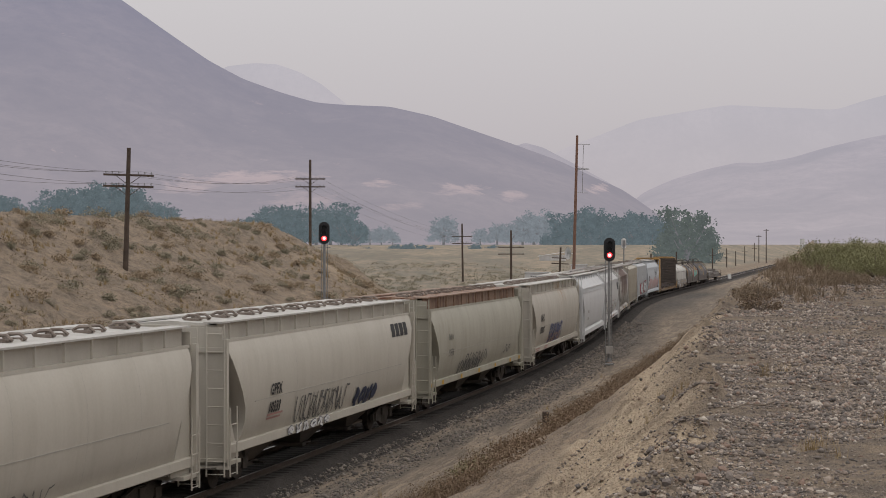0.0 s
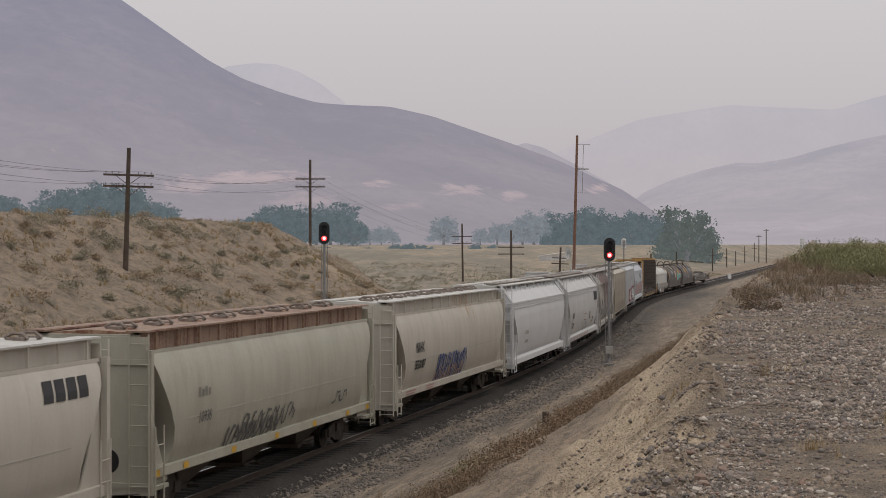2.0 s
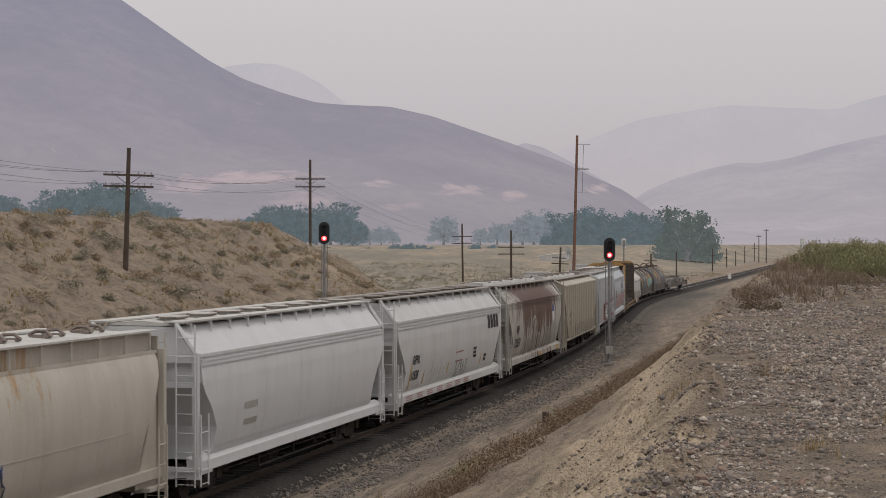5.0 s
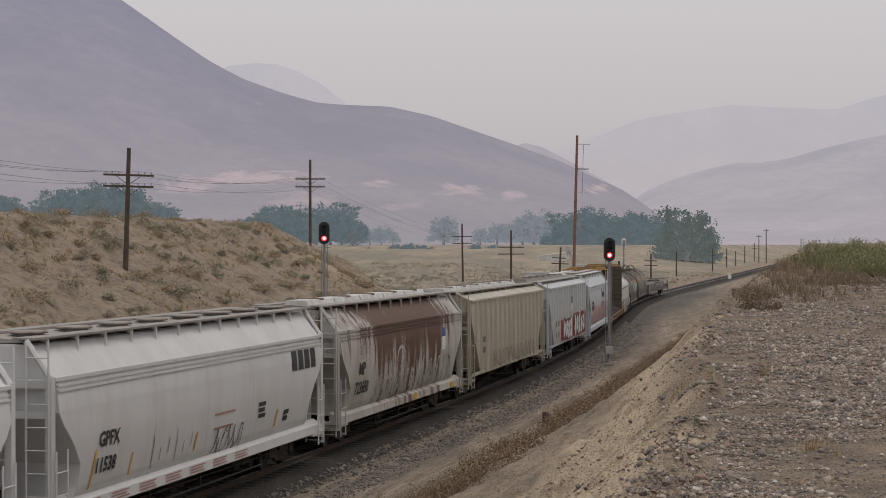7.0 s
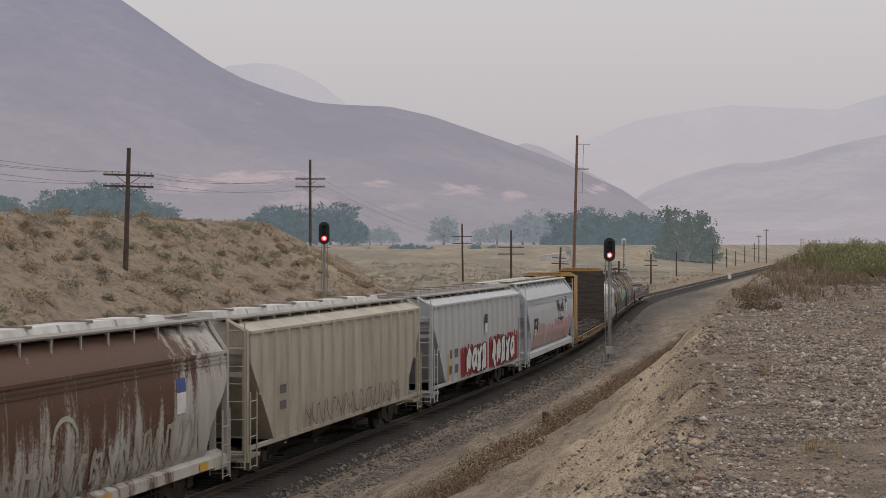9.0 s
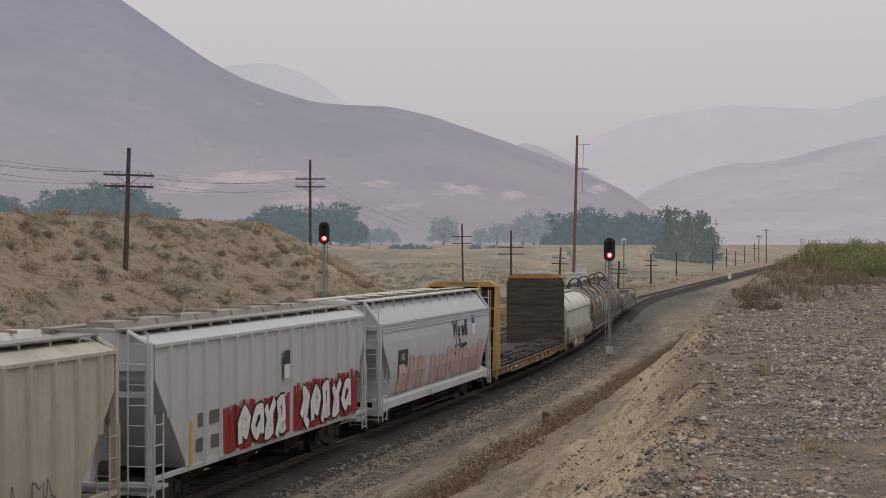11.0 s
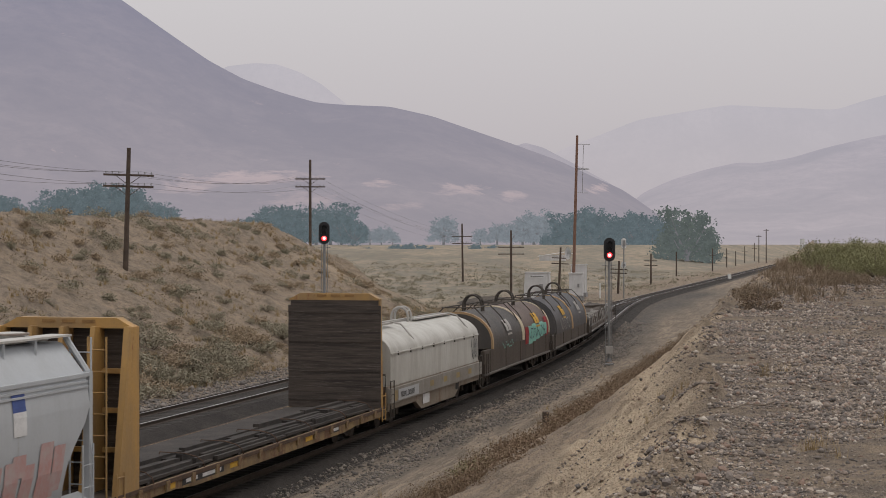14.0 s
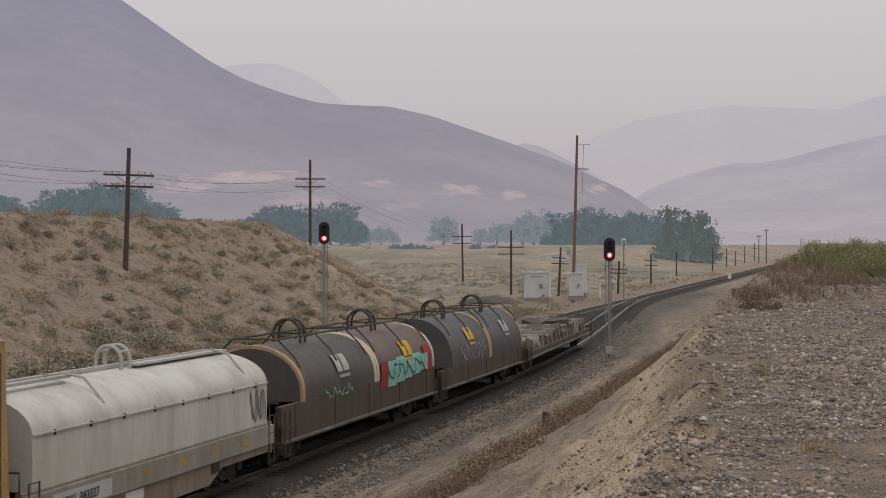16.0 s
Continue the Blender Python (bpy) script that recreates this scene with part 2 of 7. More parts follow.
def leaf_mat(name, a, b, rough=0.8):
    m, nt, nd, lk, bs = nodes_of(name)
    geo = nd.new("ShaderNodeNewGeometry").outputs["Random Per Island"]
    lk.new(mix_node(nt, geo, a, b), bs.inputs["Base Color"])
    bs.inputs["Roughness"].default_value = rough
    bs.inputs["Specular IOR Level"].default_value = 0.2
    return m


def stone_mat(name, tints):
    m, nt, nd, lk, bs = nodes_of(name)
    geo = nd.new("ShaderNodeNewGeometry").outputs["Random Per Island"]
    rp = nd.new("ShaderNodeValToRGB")
    rp.color_ramp.interpolation = "CONSTANT"
    el = rp.color_ramp.elements
    el[0].color = (*tints[0], 1)
    el[1].position, el[1].color = 1.0 / len(tints), (*tints[1], 1)
    for i in range(2, len(tints)):
        el.new(i / len(tints)).color = (*tints[i], 1)
    lk.new(geo, rp.inputs[0])
    tc = nd.new("ShaderNodeTexCoord").outputs["Object"]
    g = noise_node(nt, tc, 30, 4)
    lk.new(mix_node(nt, ramp_node(nt, g, 0.35, 0.7, 0, 0.3), rp.outputs[0], (0.2, 0.17, 0.14)), bs.inputs["Base Color"])
    bs.inputs["Roughness"].default_value = 0.9
    bump_node(nt, bs, g, 0.4, 0.01)
    return m


M_SOIL = ground_mat()
M_DARK_STEEL = rough_mat("grimy_steel", (0.03, 0.027, 0.024), (0.085, 0.069, 0.056), 3, 0.75, 0.1, 0.3, 0.01)
M_WHEEL = rough_mat("wheel_steel", (0.03, 0.026, 0.023), (0.065, 0.052, 0.042), 5, 0.6, 0.5)
M_RAIL = rough_mat("rail_steel", (0.10, 0.075, 0.06), (0.06, 0.045, 0.035), 4, 0.6, 0.4)
M_SHINE = rough_mat("worn_rail_head", (0.5, 0.49, 0.48), (0.36, 0.35, 0.34), 2, 0.3, 0.85, 0.05)
M_TIE = rough_mat("tarred_timber", (0.024, 0.021, 0.019), (0.045, 0.038, 0.033), 3, 0.9)
M_BALLAST = earth_mat("ballast", (0.038, 0.034, 0.032), (0.06, 0.053, 0.048), (0.028, 0.025, 0.023), (0.03, 0.027, 0.025), 0.5, 16.0, 0.85)
M_SHOULDER = earth_mat("dusty_ballast", (0.1, 0.088, 0.078), (0.15, 0.128, 0.108), (0.075, 0.067, 0.06), (0.06, 0.054, 0.05), 0.5, 16.0, 0.7)
M_POLE = rough_mat("weathered_pole_wood", (0.05, 0.036, 0.028), (0.10, 0.072, 0.055), 2, 0.9)
M_POLE_RED = rough_mat("treated_pole_wood", (0.16, 0.085, 0.06), (0.22, 0.125, 0.09), 1.5, 0.85)
M_GALV = rough_mat("galvanised_steel", (0.30, 0.30, 0.30), (0.22, 0.22, 0.22), 4, 0.5, 0.5)
M_BLACK = flat_mat("black_paint", (0.014, 0.014, 0.016), 0.5)
M_LAMP = glow_mat("red_lamp", (1.0, 0.02, 0.022), 7.0)
M_LAMP_CORE = glow_mat("lamp_core", (1.0, 0.33, 0.33), 4.0)
M_WHITE = flat_mat("white_paint", (0.74, 0.74, 0.73))
M_CABIN = paint("cabin_paint", (0.62, 0.62, 0.62), 0.3)
M_HARDWARE = paint("pale_hardware", (0.42, 0.41, 0.39), 0.5)
M_INK = flat_mat("stencil_ink", (0.03, 0.03, 0.032))


# ---- mesh helpers ----
def box(bm, x0, x1, y0, y1, z0, z1):
    v = [bm.verts.new((x, y, z)) for x in (x0, x1) for y in (y0, y1) for z in (z0, z1)]
    for f in ((0, 1, 3, 2), (4, 6, 7, 5), (0, 4, 5, 1), (2, 3, 7, 6), (0, 2, 6, 4), (1, 5, 7, 3)):
        bm.faces.new([v[i] for i in f])


def tube(bm, a, b, r, r2=None, seg=8):
    a, b = Vector(a), Vector(b)
    r2 = r if r2 is None else r2
    q = (b - a).to_track_quat("Z", "Y")
    ring = []
    for c, rr in ((a, r), (b, r2)):
        ring.append([bm.verts.new(c + q @ Vector((rr * math.cos(2 * math.pi * i / seg), rr * math.sin(2 * math.pi * i / seg), 0))) for i in range(seg)])
    for i in range(seg):
        bm.faces.new((ring[0][i], ring[0][(i + 1) % seg], ring[1][(i + 1) % seg], ring[1][i]))
    bm.faces.new(ring[0][::-1])
    bm.faces.new(ring[1])


def prism(bm, prof, y0, y1):
    """A closed x-z outline drawn out along y."""
    a = [bm.verts.new((x, y0, z)) for x, z in prof]
    b = [bm.verts.new((x, y1, z)) for x, z in prof]
    n = len(prof)
    for i in range(n):
        bm.faces.new((a[i], a[(i + 1) % n], b[(i + 1) % n], b[i]))
    bm.faces.new(a[::-1])
    bm.faces.new(b)


def plate(bm, pts, x0, x1):
    """A closed y-z outline with thickness in x."""
    a = [bm.verts.new((x0, y, z)) for y, z in pts]
    b = [bm.verts.new((x1, y, z)) for y, z in pts]
    n = len(pts)
    for i in range(n):
        bm.faces.new((a[i], a[(i + 1) % n], b[(i + 1) % n], b[i]))
    bm.faces.new(a[::-1])
    bm.faces.new(b)


def bar(bm, pts, r, seg=6):
    """A bent rod in one piece."""
    pts = [Vector(p) for p in pts]
    rings, up = [], None
    for i, p in enumerate(pts):
        d = (pts[min(len(pts) - 1, i + 1)] - pts[max(0, i - 1)]).normalized()
        if up is None:
            up = Vector((0, 0, 1)) if abs(d.z) < 0.9 else Vector((1, 0, 0))
        x = d.cross(up).normalized()
        y = x.cross(d).normalized()
        up = y
        rings.append([bm.verts.new(p + x * (r * math.cos(2 * math.pi * k / seg)) + y * (r * math.sin(2 * math.pi * k / seg))) for k in range(seg)])
    for a, b in zip(rings, rings[1:]):
        for k in range(seg):
            bm.faces.new((a[k], a[(k + 1) % seg], b[(k + 1) % seg], b[k]))
    bm.faces.new(rings[0][::-1])
    bm.faces.new(rings[-1])


def part(name, bm, material, parent=None, label="", smooth_faces=False):
    bmesh.ops.recalc_face_normals(bm, faces=bm.faces)
    me = bpy.data.meshes.new(name)
    bm.to_mesh(me)
    bm.free()
    me.materials.append(material)
    if smooth_faces:
        me.polygons.foreach_set("use_smooth", [True] * len(me.polygons))
        me.set_sharp_from_angle(angle=radians(35))
    ob = new(name, me)
    ob.parent = parent
    if label:
        ob["label"] = label
    return ob


def share(ob, parent, m):
    """Another object on the same mesh."""
    o = new(ob.name.split(".")[0], ob.data)
    o.parent = parent
    o.matrix_local = m
    if "label" in ob:
        o["label"] = ob["label"]
    return o


def np_mesh(name, verts, faces, material, smooth_faces=True):
    verts, faces = np.asarray(verts, dtype=np.float32), np.asarray(faces, dtype=np.int32)
    me = bpy.data.meshes.new(name)
    k = faces.shape[1]
    me.vertices.add(len(verts))
    me.vertices.foreach_set("co", verts.ravel())
    me.loops.add(faces.size)
    me.loops.foreach_set("vertex_index", faces.ravel())
    me.polygons.add(len(faces))
    me.polygons.foreach_set("loop_start", np.arange(0, faces.size, k, dtype=np.int32))
    me.polygons.foreach_set("use_smooth", np.full(len(faces), smooth_faces))
    me.update(calc_edges=True)
    me.validate()
    me.materials.append(material)
    return me


def steps(*runs):
    out = [runs[0][0]]
    for a, b, n in runs:
        out += [a + (b - a) * (i + 1) / n for i in range(n)]
    return np.array(out)


def grow(a, first, factor, n):
    out, d = [a], first
    for _ in range(n):
        out.append(out[-1] + d)
        d *= factor
    return out


# ---- ground ----
def nz(x, y, sc, k=0.0):
    return noise.noise((x * sc + k, y * sc - k, k * 1.7))


def bluff_edge(s):
    if s not in EDGE_AT:
        EDGE_AT[s] = edge_line(s)
    return EDGE_AT[s]


def edge_line(s):
    return max(21.2, 22.95 - 0.048 * max(0.0, s - 8)) + 0.5 * (1 - smooth(14, 36, s)) + 0.35 * noise.noise((s * 0.23, 3.3, 0)) + 0.14 * noise.noise((s * 0.9, 7.3, 0))


def ground_z(s, l):
    base = -0.55
    if l < -8:
        base += 0.0115 * max(0.0, s - 235) * smooth(-6, -70, l)
    elif l > 14:
        base += 0.0036 * max(0.0, s - 250) * smooth(14, 60, l)
    base = min(base, 5.9)
    if 4 < l < 20 and s < 150:
        base += 0.17 * smooth(1.6, 2.4, l - siding(s))
    z = base + 0.05 * nz(s, l, 0.7, 3.1) + 0.05 * nz(s, l, 0.25, 9.1)
    # the bank on the far side of the tracks
    w = 1.3 * nz(s, l, 0.06, 1.3)
    up = -l + w
    h = 0.42 * max(0.0, up - 6.0) if up < 18.5 else 5.25 + 0.5 * (up - 18.5)
    cap = 8.3 + 0.35 * nz(s, l, 0.05, 8.8)
    h = min(h, cap + 0.012 * (up - 24))
    far = min(26.0, max(6.0, up))
    h *= 1 - smooth(116 + 1.15 * far, 134 + 2.8 * far, s + 3.5 * nz(s, l, 0.1, 2.2))
    h = max(0.0, h)
    if h > 0.05:
        k = min(1, h)
        h += k * (0.45 * nz(s, l, 0.3, 5.5) + 0.3 * nz(s * 1.6, l * 0.5, 0.7, 2.5) + 0.12 * nz(s, l, 2.0, 4.4))
    # the bluff on which the camera stands
    top = min(6.2, 4.5 + 0.0184 * max(0.0, s - 46))
    e = bluff_edge(s)
    if l > 13:
        toe = 14.1 + 0.45 * nz(s, 0, 0.2, 6.1)
        r = (l - toe) / (e - toe)
        if r > 0:
            if r < 1:
                prof = 0.9 * r - 0.08 * math.sin(math.pi * r) + 0.1 * smooth(0.72, 1.0, r)
            else:
                prof = 1.0
            b = (top + 0.5) * prof * (1 - smooth(150, 230, s))
            k = min(1, b)
            b += k * ((0.22 * nz(s, l, 0.55, 7.7) + 0.26 * nz(s * 1.5, l * 0.45, 1.1, 3.7) + 0.13 * nz(s, l, 2.4, 3.9)) * (1 if r < 1.02 else 0.12) + 0.03 * nz(s, l, 2.9, 1.1))
            h = max(h, b)
    return z + h


def zones(s, l):
    """Kinds of soil: gravel, pale sand, worn path, dry grass field."""
    e = bluff_edge(s) + 0.5 * nz(s, l, 0.6, 5.1) + 0.25 * nz(s, l, 2.0, 5.1)
    gravel = smooth(-0.5, 0.4, l - e) * (1 - 0.75 * smooth(58, 75, s))
    gravel = max(gravel, smooth(-6.6, -5.2, l + 0.5 * nz(s, l, 0.5, 1.0)) * (1 - smooth(-3, -2, l)))
    gravel = max(gravel, 0.8 * (1 - smooth(1.4, 2.3, l - siding(s) + 0.9 * nz(s, l, 0.35, 2.0) + 0.4 * nz(s, l, 1.3, 2.0))) * smooth(-3, -2, l) * (1 - smooth(12, 13, l)))
    pad = smooth(160, 176, s) * (1 - smooth(238, 252, s)) * smooth(-23, -17, l + 2 * nz(s, l, 0.2, 3.0)) * (1 - smooth(-3, -2, l))
    gravel = max(gravel, 0.9 * pad)
    sand = smooth(-2.9, -1.1, l - e + 1.0 * nz(s, l, 0.4, 8.0) + 0.5 * nz(s, l, 1.3, 8.0)) * (1 - smooth(-0.2, 0.6, l - e)) * (1 - smooth(58, 80, s))
    sand = max(sand, 0.8 * smooth(134, 150, s) * (1 - smooth(184, 198, s)) * smooth(7, 10, -l) * (1 - smooth(18, 24, -l)) * smooth(-0.2, 0.2, nz(s, l, 0.15, 4.0) + 0.1))
    o = l - siding(s) + 0.45 * nz(s, l, 0.3, 2.7) + 0.25 * nz(s, l, 1.2, 2.7)
    path = smooth(1.2, 1.8, l - siding(s)) * (1 - smooth(13.9, 14.8, l))
    cinder = 1 - smooth(1.7, 2.5, o)
    cinder = max(cinder, 0.75 * smooth(2.9, 3.3, o) * (1 - smooth(3.7, 4.3, o)) * (1 - smooth(70, 90, s)))
    cinder = max(cinder, (0.95 - 0.6 * smooth(4.5, 7.5, o) + 0.35 * nz(s, l * 3, 0.05, 6.0)) * smooth(84, 118, s + 7 * nz(s, l, 0.12, 5.0) - 1.6 * o) * (1 - smooth(14.2, 15.6, l)) * (1 - smooth(240, 300, s)))
    cinder *= 1 - 0.9 * smooth(3.2, 5.2, o) * (1 - smooth(150, 205, s))
    if l < 0:
        cinder = 0.85 * pad
    field = smooth(-8, -14, l) * smooth(165, 185, s) if l < 0 else smooth(190, 260, s) * smooth(16, 22, l)
    return gravel, sand, path, field, cinder


def build_ground():
    sa = np.concatenate([steps((-60, 6, 22), (6, 60, 240), (60, 215, 270), (215, 420, 60)), np.array(grow(420, 6, 1.12, 42)[1:])])
    la = np.concatenate([-np.array(grow(80, 3, 1.16, 36))[::-1][:-1], steps((-80, -26, 60), (-26, -4, 56), (-4, 12, 22), (12, 27, 92), (27, 60, 50)), np.array(grow(60, 3, 1.16, 36)[1:])])
    vs = [P(s, l, ground_z(s, l)) for s in sa for l in la]
    n, k = len(sa), len(la)
    i, j = np.meshgrid(np.arange(n - 1), np.arange(k - 1), indexing="ij")
    a = (i * k + j).ravel()
    me = np_mesh("ground", vs, np.stack([a, a + 1, a + k + 1, a + k], 1), M_SOIL)
    zs = np.array([zones(s, l) for s in sa for l in la], dtype=np.float32)
    for c, name in enumerate(("gravel", "sand", "path", "field", "cinder")):
        me.attributes.new(name, "FLOAT", "POINT").data.foreach_set("value", np.ascontiguousarray(zs[:, c]))
    ob = new("ground", me)
    tagged(ob, "dry tan desert soil with gravel, banks and a flat valley floor", "ground", kind="structure")
    return ob


ground = build_ground()


# ---- tracks ----
def sweep(bm, prof, path, closed=True):
    """Draws an outline (sideways, up) along (s, l) points."""
    rings = []
    for i, (s, l) in enumerate(path):
        a, b = path[max(0, i - 1)], path[min(len(path) - 1, i + 1)]
        slope = (b[1] - a[1]) / (b[0] - a[0])
        k = math.sqrt(1 + slope * slope)
        rings.append([bm.verts.new(P(s - slope * u / k, l + u / k, z)) for u, z in prof])
    n = len(prof)
    for r, q in zip(rings, rings[1:]):
        for i in range(n if closed else n - 1):
            bm.faces.new((r[i], r[(i + 1) % n], q[(i + 1) % n], q[i]))


def track(name, path, tie_s, label, drop=0.0):
    top = new(name)
    tagged(top, label, "railway track", kind="structure")
    bm = bmesh.new()
    sweep(bm, [(-2.1, -0.36 - drop), (-1.3, -0.153 - drop), (1.3, -0.153 - drop), (2.1, -0.4 - drop)], path, False)
    part("ballast_bed", bm, M_BALLAST, top)
    for edge in ([(-2.9, -0.66), (-2.1, -0.36)], [(2.1, -0.4), (2.7, -0.64)]):
        bm = bmesh.new()
        sweep(bm, [(u, z - drop) for u, z in edge], path, False)
        part("ballast_shoulder", bm, M_SHOULDER, top, "paler dusty ballast shoulder")
    for side in (-0.755, 0.755):
        bm = bmesh.new()
        sweep(bm, [(side - 0.07, -0.16), (side - 0.07, -0.145), (side - 0.012, -0.12), (side - 0.012, -0.04), (side - 0.036, -0.03), (side - 0.036, -0.004),
                   (side + 0.036, -0.004), (side + 0.036, -0.03), (side + 0.012, -0.04), (side + 0.012, -0.12), (side + 0.07, -0.145), (side + 0.07, -0.16)], path)
        rail = part("rail", bm, M_RAIL, top)
        bm = bmesh.new()
        sweep(bm, [(side - 0.034, -0.004), (side - 0.03, 0.0), (side + 0.03, 0.0), (side + 0.034, -0.004)], path)
        part("rail_head", bm, M_SHINE, rail, "polished running surface")
    bm = bmesh.new()
    box(bm, -1.3, 1.3, -0.115, 0.115, -0.32, -0.15)
    first = part("tie", bm, M_TIE, top)
    pts = tie_s
    for i, (s, l, slope) in enumerate(pts):
        m = Matrix.Translation(P(s, l)) @ Matrix.Rotation(-HEAD - math.atan(slope), 4, "Z")
        if i == 0:
            first.matrix_local = m
        else:
            share(first, top, m)
    return top


MAIN = [(s, 0.0) for s in [-60, 0, 60, 120, 200, 300, 500, 900, 1600, 3000]]
SIDE = [(s, siding(s)) for s in np.arange(-60, 216, 3.0)]
track("track_main", MAIN, [(40 + 0.56 * i, 0.0, 0.0) for i in range(300)], "straight main line on dark ballast with polished rails")
track("track_siding", SIDE, [(30 + 0.56 * i, siding(30 + 0.56 * i), (siding(30.5 + 0.56 * i) - siding(29.5 + 0.56 * i))) for i in range(290)],
      "curved siding track leaving the main line at a turnout", 0.008)


# ---- the train ----
SPEED, GAIN = 12.955, 0.009


def along(u, t):
    return u - SPEED * (t - 8) - GAIN * (t - 8) ** 2


CAR_LEN = {}    # length of each car as drawn
MOVES = []      # (thing, u of its middle, half the distance of its trucks)
ROLLS = []      # (wheelset, y of its truck)


def thing(name, label, category, group=""):
    ob = new(name)
    tagged(ob, label, category, group)
    return ob


def make_truck():
    """One freight truck: two side frames with springs, a bolster and two wheelsets."""
    bm = bmesh.new()
    for x in (-1.0, 0.9):
        plate(bm, [(-1.2, 0.38), (-1.2, 0.62), (-0.75, 0.72), (-0.4, 0.82), (0.4, 0.82), (0.75, 0.72), (1.2, 0.62), (1.2, 0.38), (0.95, 0.36), (0.8, 0.5),
                   (0.45, 0.3), (0.3, 0.2), (-0.3, 0.2), (-0.45, 0.3), (-0.8, 0.5), (-0.95, 0.36)], x, x + 0.1)
        for y in (-0.88, 0.88):
            box(bm, x - 0.05, x + 0.15, y - 0.16, y + 0.16, 0.36, 0.66)
        for y in (-0.16, 0.0, 0.16):
            tube(bm, (x + 0.05, y, 0.24), (x + 0.05, y, 0.5), 0.075, seg=8)
    box(bm, -1.05, 1.05, -0.2, 0.2, 0.5, 0.78)
    tube(bm, (0, 0, 0.78), (0, 0, 0.98), 0.2, seg=10)
    frame_me = part("truck", bm, M_DARK_STEEL)
    bm = bmesh.new()
    tube(bm, (-1.0, 0, 0), (1.0, 0, 0), 0.08, seg=8)
    for sgn in (-1, 1):
        x = sgn * 0.755
        tube(bm, (x - 0.07, 0, 0), (x + 0.07, 0, 0), 0.455, seg=24)
        tube(bm, (x - sgn * 0.07, 0, 0), (x - sgn * 0.095, 0, 0), 0.485, seg=24)
        tube(bm, (x + 0.06 * sgn, 0, 0), (x + 0.1 * sgn, 0, 0), 0.15, seg=10)
        box(bm, x + 0.068 * sgn - 0.004, x + 0.068 * sgn + 0.004, 0.22, 0.32, -0.05, 0.05)
    axle_me = part("wheelset", bm, M_WHEEL)
    return frame_me, axle_me


TRUCK, WHEELSET = make_truck()
TRUCK_ME, WHEEL_ME = TRUCK.data, WHEELSET.data
WHEEL_R = 0.43
TRUCK_ME.transform(Matrix.Diagonal((1, 1, 0.88, 1)))
WHEEL_ME.transform(Matrix.Diagonal((1, 0.94, 0.94, 1)))
bpy.data.objects.remove(TRUCK)
bpy.data.objects.remove(WHEELSET)


def running_gear(car, half):
    for y in (-half, half):
        tr = new("truck", TRUCK_ME)
        tr.parent = car
        tr.location = (0, y, 0)
        for dy in (-0.88, 0.88):
            w = new("wheelset", WHEEL_ME)
            w.parent = tr
            w.location = (0, dy, WHEEL_R)
            ROLLS.append((w, dy))


def couplers(car, end):
    for sgn in (-1, 1):
        bm = bmesh.new()
        box(bm, -0.08, 0.08, sgn * (end - 0.6), sgn * (end + 0.42), 0.78, 0.95) if sgn > 0 else box(bm, -0.08, 0.08, -end - 0.42, -end + 0.6, 0.78, 0.95)
        box(bm, -0.16, 0.14, min(sgn * (end + 0.3), sgn * (end + 0.58)), max(sgn * (end + 0.3), sgn * (end + 0.58)), 0.72, 1.0)
        bar(bm, [(0.12, sgn * (end + 0.3), 0.8), (1.3, sgn * (end - 0.02), 0.92)], 0.018)
        bar(bm, [(0.3, sgn * (end + 0.05), 0.75), (0.34, sgn * (end + 0.3), 0.45), (0.25, sgn * (end + 0.5), 0.5)], 0.025)
        part("coupler", bm, M_DARK_STEEL, car)


def ladder(car, x0, x1, y0, y1, z0, z1, mat, step=0.42):
    """Two rails from (x0, y0) to (x1, y1) with rungs between."""
    bm = bmesh.new()
    bar(bm, [(x0, y0, z0), (x0, y0, z1)], 0.02)
    bar(bm, [(x1, y1, z0), (x1, y1, z1)], 0.02)
    z = z0 + 0.08
    while z < z1:
        bar(bm, [(x0, y0, z), (x1, y1, z)], 0.013)
        z += step
    part("ladder", bm, mat, car)


class Side:
    """The outline of a car's near side: how far out it stands at each height."""

    def __init__(self, pts):
        self.pts = pts

    def __call__(self, z):
        p = self.pts
        if z <= p[0][1]:
            return p[0][0]
        for (xa, za), (xb, zb) in zip(p, p[1:]):
            if z <= zb:
                return xa + (xb - xa) * (z - za) / (zb - za)
        return p[-1][0]


def letters(car, name, text, y, z, size, mat, side, squeeze=0.75, lean=0.0, out=0.022, label="", bold=0.012):
    cu = bpy.data.curves.new(name, "FONT")
    cu.body, cu.size, cu.resolution_u, cu.offset = text, size, 2, bold
    tmp = new("tmp", cu)
    bpy.context.view_layer.update()
    me = bpy.data.meshes.new_from_object(tmp)
    bpy.data.objects.remove(tmp)
    bm = bmesh.new()
    bm.from_mesh(me)
    bpy.data.meshes.remove(me)
    bmesh.ops.triangulate(bm, faces=bm.faces)
    for v in bm.verts:
        zz = z + v.co.y
        v.co = Vector((side(zz) + out, y + v.co.x * squeeze + lean * v.co.y, zz))
    return part(name, bm, mat, car, label)


